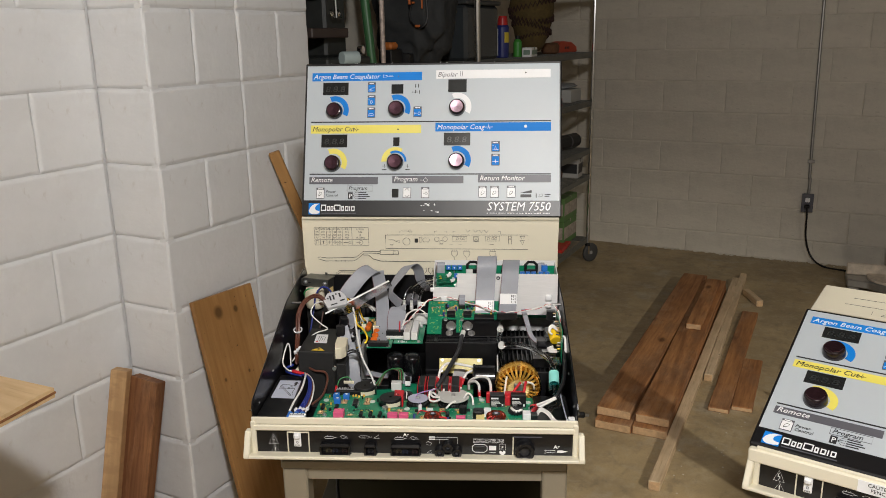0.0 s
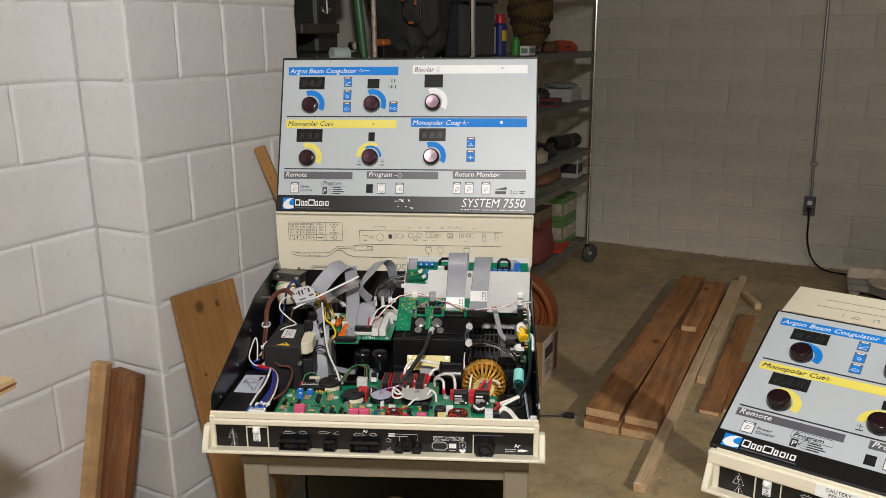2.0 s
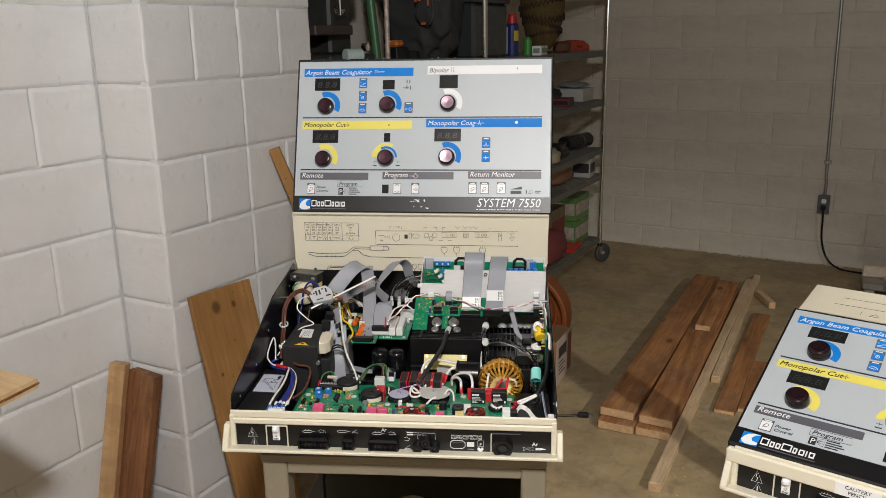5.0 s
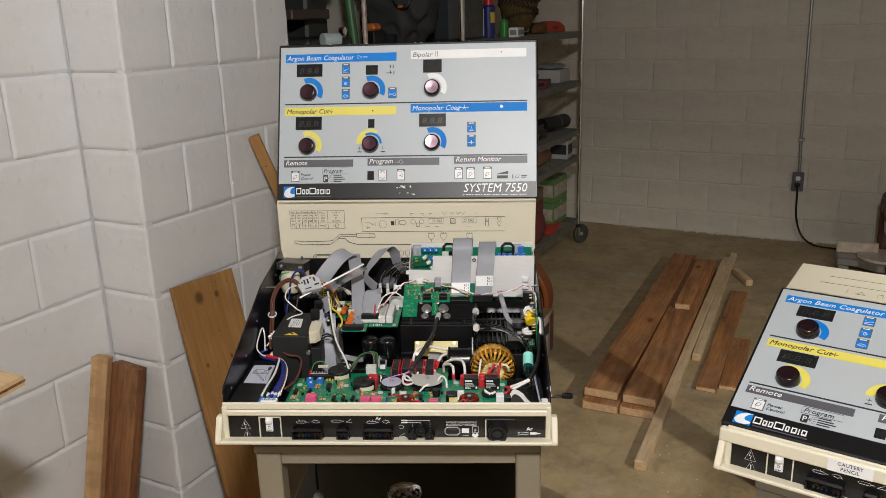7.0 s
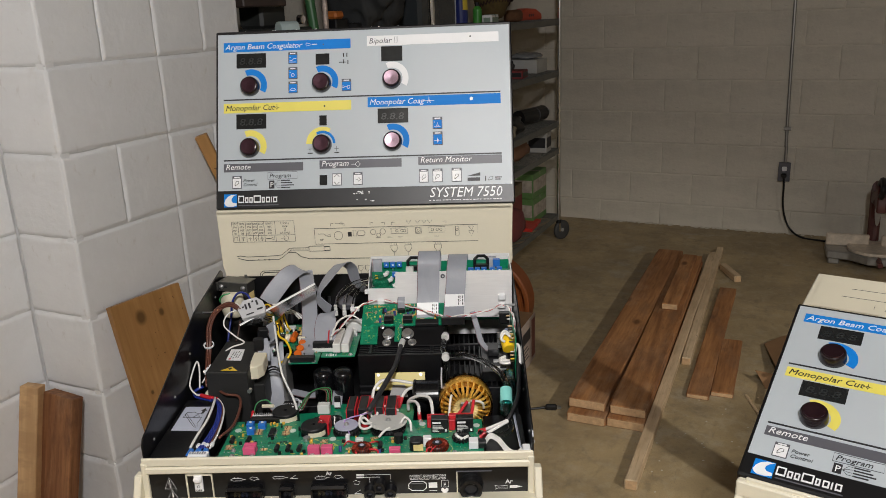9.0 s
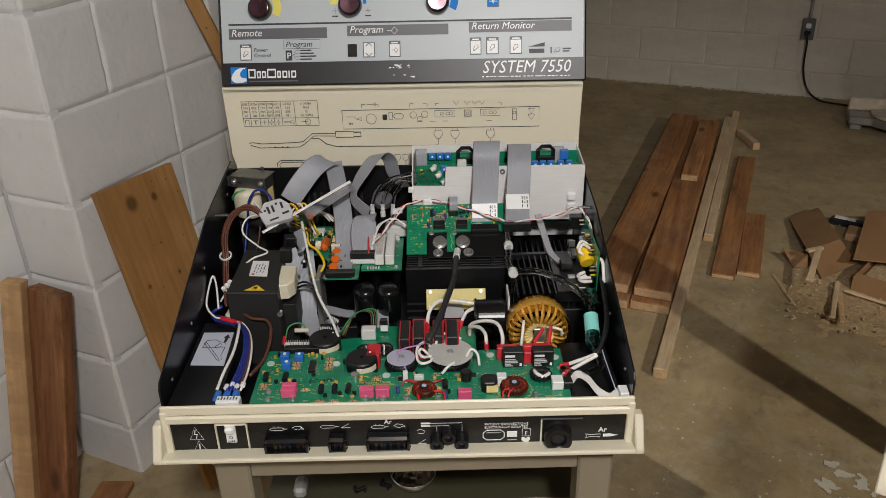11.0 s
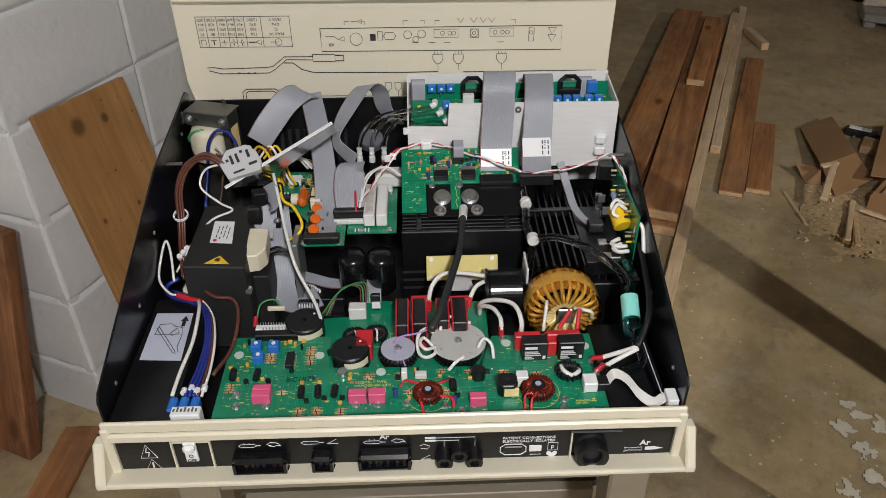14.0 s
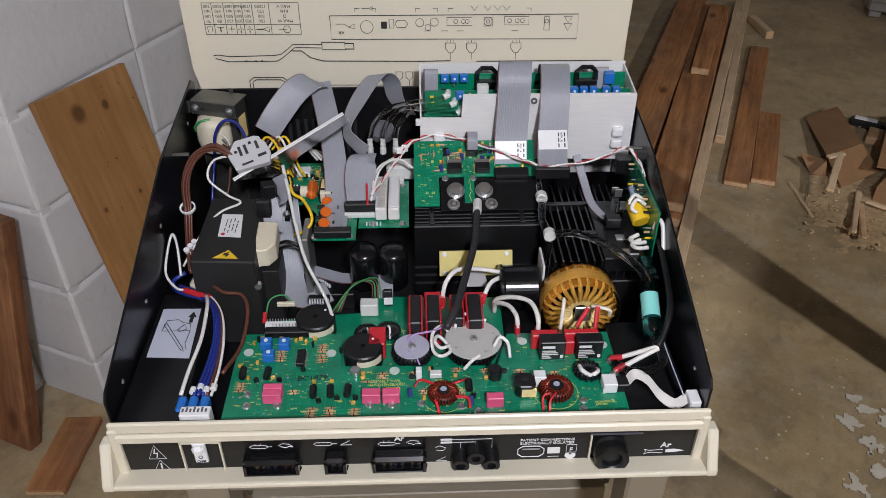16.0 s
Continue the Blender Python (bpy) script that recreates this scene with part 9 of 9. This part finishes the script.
# valve manifold with clear hoses
part("valve_manifold", box(-0.030, 0.012, 0.372, 0.396, bz(0.895), bz(0.915), 0.003), MILKY, gen, "translucent valve manifold")
for k, x in enumerate((-0.050, -0.034, -0.018)):
    part("hose_barb", lathe([(0, 0), (0.0040, 0), (0.0040, 0.008), (0.0031, 0.009), (0.0036, 0.013), (0.0030, 0.015), (0.0034, 0.020), (0, 0.020)], 14, pose(x, 0.396, bz(0.922))), MILKY, gen)
    part("gas_tube", tube(hz([(x, 0.398, 0.940), (x + 0.006, 0.408, 0.958), (x + 0.026, 0.418, 0.974), (0.004 + 0.010 * k, 0.408 - 0.006 * k, 0.986 - 0.006 * k), (0.030 + 0.006 * k, 0.397, 0.994 - 0.009 * k), (0.044 + 0.008 * k, 0.3995, 0.996 - 0.011 * k)]), 0.0030, 9), TUBE, gen, "clear soft tube", smooth=True)
    part("hose_elbow", tube(hz([(0.043 + 0.008 * k, 0.3985, 0.997 - 0.011 * k), (0.048 + 0.008 * k, 0.4000, 0.999 - 0.011 * k), (0.049 + 0.008 * k, 0.4090, 0.999 - 0.011 * k)]), 0.0040, 9, sharp=True), MILKY, gen)
part("pressure_sensor", cyl(0.016, 0.012, pose(-0.036, 0.440, bz(0.925), 20, 0, 0), 24, bevel=0.002), DGREY, gen)
for p, m_ in (([(-0.045, 0.300, 0.920), (-0.035, 0.335, 0.935), (-0.015, 0.352, 0.938), (0.006, 0.350, 0.925)], WHITEW), ([(-0.046, 0.295, 0.915), (-0.040, 0.340, 0.930), (-0.020, 0.362, 0.934)], WHITEW), ([(-0.020, 0.372, 0.93), (0.0, 0.385, 0.945), (0.02, 0.39, 0.94)], RED), ([(-0.05, 0.29, 0.912), (-0.052, 0.33, 0.924), (-0.046, 0.35, 0.92)], RED)):
    wire(hz(p), 0.0014, m_)
for x, y, z in ((-0.012, 0.352, 0.95), (-0.006, 0.368, 0.944), (0.012, 0.382, 0.972)):
    part("cable_clip", box(x - 0.004, x + 0.004, y - 0.003, y + 0.003, bz(z - 0.004), bz(z + 0.004), 0.001), WHITEP, gen)
# folded flat cables on the left
ribbon([(-0.182, 0.415, 0.944), (-0.165, 0.428, 0.966), (-0.144, 0.442, 0.988), (-0.126, 0.453, 0.995), (-0.114, 0.464, 0.988)], 0.034, sides=[(0.15, -0.15, -1), (0.30, -0.3, -0.9), (0.55, -0.5, -0.65), (0.75, -0.6, -0.3), (0.85, -0.5, -0.1)], n=18, label="folded grey flat cable")
ribbon([(-0.116, 0.470, 0.986), (-0.106, 0.430, 0.967), (-0.097, 0.388, 0.950), (-0.091, 0.350, 0.928), (-0.089, 0.318, 0.906), (-0.088, 0.284, 0.899), (-0.088, 0.258, 0.899)], 0.028, n=15, label="grey flat cable with printing")
for k in range(9):
    part("cable_print", box(-0.0012, 0.0012, -0.003, 0.003, 0, 0.0003, 0, pose(-0.086 - 0.0016 * k, 0.300 + 0.016 * k, bz(0.9035 + 0.0008 * k + (0.0077 * (k - 1) if k > 1 else 0)), 22 if k > 1 else 6, 0, 0)), DGREY, gen)
part("ribbon_header", box(-0.110, -0.068, 0.246, 0.258, bz(0.8955), bz(0.905), 0.001), BLACKP, gen)
ribbon([(0.000, 0.458, 0.945), (-0.017, 0.455, 0.968), (-0.024, 0.450, 0.998), (-0.041, 0.436, 1.009), (-0.065, 0.400, 0.988), (-0.075, 0.370, 0.968), (-0.066, 0.360, 0.957), (-0.052, 0.352, 0.948)], 0.030, sides=[(0.7, -0.6, 0), (0.7, -0.6, 0.2), (0.7, -0.6, 0.4), (0.8, -0.5, 0.3), (0.8, -0.5, 0.4), (0.4, -0.6, 0.7), (0.2, -0.5, 0.85), (0.3, -0.5, 0.8)], n=15, label="twisted grey flat cable")
ribbon([(-0.050, 0.352, 0.946), (-0.058, 0.342, 0.940), (-0.060, 0.326, 0.926), (-0.058, 0.312, 0.914), (-0.056, 0.302, 0.904)], 0.038, sides=[(0.7, -0.4, 0.5), (1, -0.15, 0.15), (1, -0.1, 0.05), (1, -0.05, 0), (1, -0.02, 0)], n=18, label="grey flat cable ending in a plug")
part("ribbon_header", box(-0.078, -0.032, 0.292, 0.302, bz(0.896), bz(0.912), 0.0015), BLACKP, gen)
part("header_latch", box(-0.078, -0.030, 0.287, 0.292, bz(0.8955), bz(0.902), 0.001), MILKY, gen)
ribbon([(-0.152, 0.332, 0.903), (-0.151, 0.318, 0.900), (-0.149, 0.306, 0.884), (-0.147, 0.295, 0.862), (-0.147, 0.280, 0.838), (-0.145, 0.262, 0.821), (-0.135, 0.246, 0.812), (-0.118, 0.244, 0.812), (-0.100, 0.252, 0.814)], 0.031, sides=[(1, 0, 0), (1, 0, 0), (1, 0, 0), (1, 0, 0), (1, 0.1, 0), (0.9, 0.4, 0.1), (0.5, 0.9, 0.2), (0.1, 1, 0.3), (-0.2, 1, 0.3)], n=16, label="looped grey flat cable")
part("ribbon_header", box(-0.172, -0.134, 0.326, 0.338, bz(0.894), bz(0.912), 0.001), BLACKP, gen)
for k in range(9):
    part("pin", box(-0.170 + 0.004 * k, -0.1685 + 0.004 * k, 0.335, 0.3365, bz(0.912), bz(0.9135)), WHITEP, gen)
ribbon([(-0.130, 0.284, 0.824), (-0.108, 0.272, 0.826), (-0.085, 0.262, 0.826), (-0.066, 0.260, 0.828), (-0.050, 0.268, 0.832)], 0.016, RIBBON, side=(0.1, 1, 0.2), n=8)
ribbon([(-0.032, 0.264, 0.846), (-0.031, 0.248, 0.842), (-0.031, 0.230, 0.836), (-0.031, 0.218, 0.826)], 0.018, RIBBON, n=8)
ribbon([(-0.166, 0.288, 0.922), (-0.160, 0.276, 0.905), (-0.160, 0.270, 0.890)], 0.022, RIBBON, n=8)
part("ribbon_header", box(-0.178, -0.160, 0.276, 0.286, bz(0.896), bz(0.928), 0.002), BLACKP, gen)
part("milky_strip", tube(hz([(-0.147, 0.312, 0.955), (-0.1367, 0.2774, 0.925), (-0.1306, 0.2554, 0.910), (-0.1172, 0.2183, 0.885), (-0.0965, 0.1884, 0.860), (-0.086, 0.165, 0.848)]), 0.0020, 8), MILKY, gen, "milky plastic strip", smooth=True)
part("comb_connector", box(-0.118, -0.094, 0.0, 0.008, 0, 0.006, 0.001, pose(0.0, 0.206, bz(0.835), 0, 0, 0)), BLACKP, gen)
for k in range(8):
    part("comb_tooth", box(-0.117 + 0.003 * k, -0.1155 + 0.003 * k, 0.203, 0.206, bz(0.836), bz(0.840)), WHITEP, gen)
wire(hz([(-0.1462, 0.3339, 0.935), (-0.1396, 0.3091, 0.920), (-0.1279, 0.3075, 0.910), (-0.1159, 0.2857, 0.900), (-0.1212, 0.2751, 0.890), (-0.1371, 0.2778, 0.880)]), 0.0020, YELLOWP)
wire(hz([(-0.156, 0.268, 0.875), (-0.142, 0.262, 0.882), (-0.125, 0.258, 0.874)]), 0.0016, BLACKP)
wire(hz([(-0.155, 0.262, 0.872), (-0.140, 0.256, 0.880), (-0.122, 0.254, 0.872)]), 0.0016, BLACKP)
for k in range(4):
    wire(hz([(-0.192 + 0.006 * k, 0.395, 0.93), (-0.180 + 0.008 * k, 0.40, 0.945), (-0.165 + 0.008 * k, 0.385, 0.94 - 0.01 * k), (-0.150 + 0.006 * k, 0.37, 0.905)]), 0.0016, (YELLOWP, BROWNW, WHITEW, YELLOWP)[k])
for k in range(6):
    wire(hz([(-0.160 + 0.008 * k, 0.400, 0.925), (-0.135 + 0.006 * k, 0.390, 0.938 - 0.003 * k), (-0.115 + 0.005 * k, 0.375, 0.925)]), 0.0015, (GREYD, WHITEW, GREYD, BROWNW, WHITEW, GREYD)[k])

# loose chip and white plugs on the chassis floor behind the rear board
dip = part("loose_chip", box(-0.017, 0.017, -0.006, 0.006, 0, 0.006, 0.0008), BLACKP, gen, "black chip with bright pins")
dip.matrix_basis = pose(-0.105, 0.279, bz(0.812), 8, 0, -46)
for k in range(8):
    q_ = part("pin", box(-0.015 + 0.004 * k, -0.0135 + 0.004 * k, -0.0085, -0.006, -0.003, 0.004), WHITEP, dip)
part("chip_shelf", box(-0.130, -0.070, 0.250, 0.300, bz(0.788), bz(0.8105), 0.001), BLACKP, gen)
for x, y in ((-0.060, 0.262), (-0.031, 0.268)):
    part("white_plug", box(x - 0.006, x + 0.006, y, y + 0.005, bz(0.842), bz(0.848), 0.001), WHITEP, gen)
# rivets and worn edges along the black side walls
for s_ in (-1, 1):
    for y_, z_ in ((0.06, 0.862), (0.16, 0.880), (0.25, 0.915), (0.42, 0.955)):
        part("rivet", lathe([(0, 0.0016), (0.0018, 0.0012), (0.0026, 0)], 10, pose(s_ * 0.2802, y_, bz(z_), 0, -s_ * 90, 0)), SILVER, gen)

# copper tracks under the lacquer and fine legends, board by board
TRACK = mat("lacquered_copper_track", (0.010, 0.30, 0.155), 0.35, vary=0.1, scale=80, coat=0.3)
tr = random.Random(21)


def tracks(parent, x0, x1, y0, y1, z, n, marks, skip=()):
    """Right-angled tracks and small printed legends inside a rectangle of a board."""
    bm, sm = bmesh.new(), bmesh.new()
    for k in range(n):
        x, y = tr.uniform(x0, x1), tr.uniform(y0, y1)
        for j in range(tr.randint(2, 4)):
            dx, dy = ((tr.choice((-1, 1)) * tr.uniform(0.004, 0.022), 0.0) if j % 2 else (0.0, tr.choice((-1, 1)) * tr.uniform(0.004, 0.018)))
            nx, ny = min(max(x + dx, x0), x1), min(max(y + dy, y0), y1)
            if not any(a < (x + nx) / 2 < b and c < (y + ny) / 2 < d for a, b, c, d in skip) and (abs(nx - x) + abs(ny - y)) > 0.002:
                add_box(bm, min(x, nx) - 0.00028, max(x, nx) + 0.00028, min(y, ny) - 0.00028, max(y, ny) + 0.00028, z, z + 0.00012)
            x, y = nx, ny
    for k in range(marks):
        x, y = tr.uniform(x0, x1 - 0.004), tr.uniform(y0, y1 - 0.002)
        if any(a < x < b and c < y < d for a, b, c, d in skip):
            continue
        for j in range(tr.randint(2, 4)):
            add_box(sm, x + 0.0011 * j, x + 0.0011 * j + 0.0007, y, y + tr.choice((0.0009, 0.0013)), z + 0.00013, z + 0.00026)
    part("copper_track", bm, TRACK, parent)["kind"] = "stuff"
    part("printed_legend", sm, SILK, parent)["kind"] = "stuff"


tracks(main, -0.180, 0.208, 0.034, 0.092, P0, 150, 150)
tracks(main, -0.180, -0.080, 0.095, 0.146, P0, 45, 40)
tracks(main, 0.108, 0.208, 0.095, 0.140, P0, 35, 30)
tracks(rear, -0.035, 0.095, 0.100, 0.215, RZ, 40, 25)
tracks(tb, 0.002, 0.146, 0.044, 0.090, 0.0018, 50, 60)
tracks(tb, 0.002, 0.028, 0.002, 0.044, 0.0018, 16, 14)
tracks(pb, -0.160, -0.066, 0.325, 0.416, PZ, 45, 50)
tracks(rb, -0.058, -0.006, 0.274, 0.368, PZ, 20, 14)
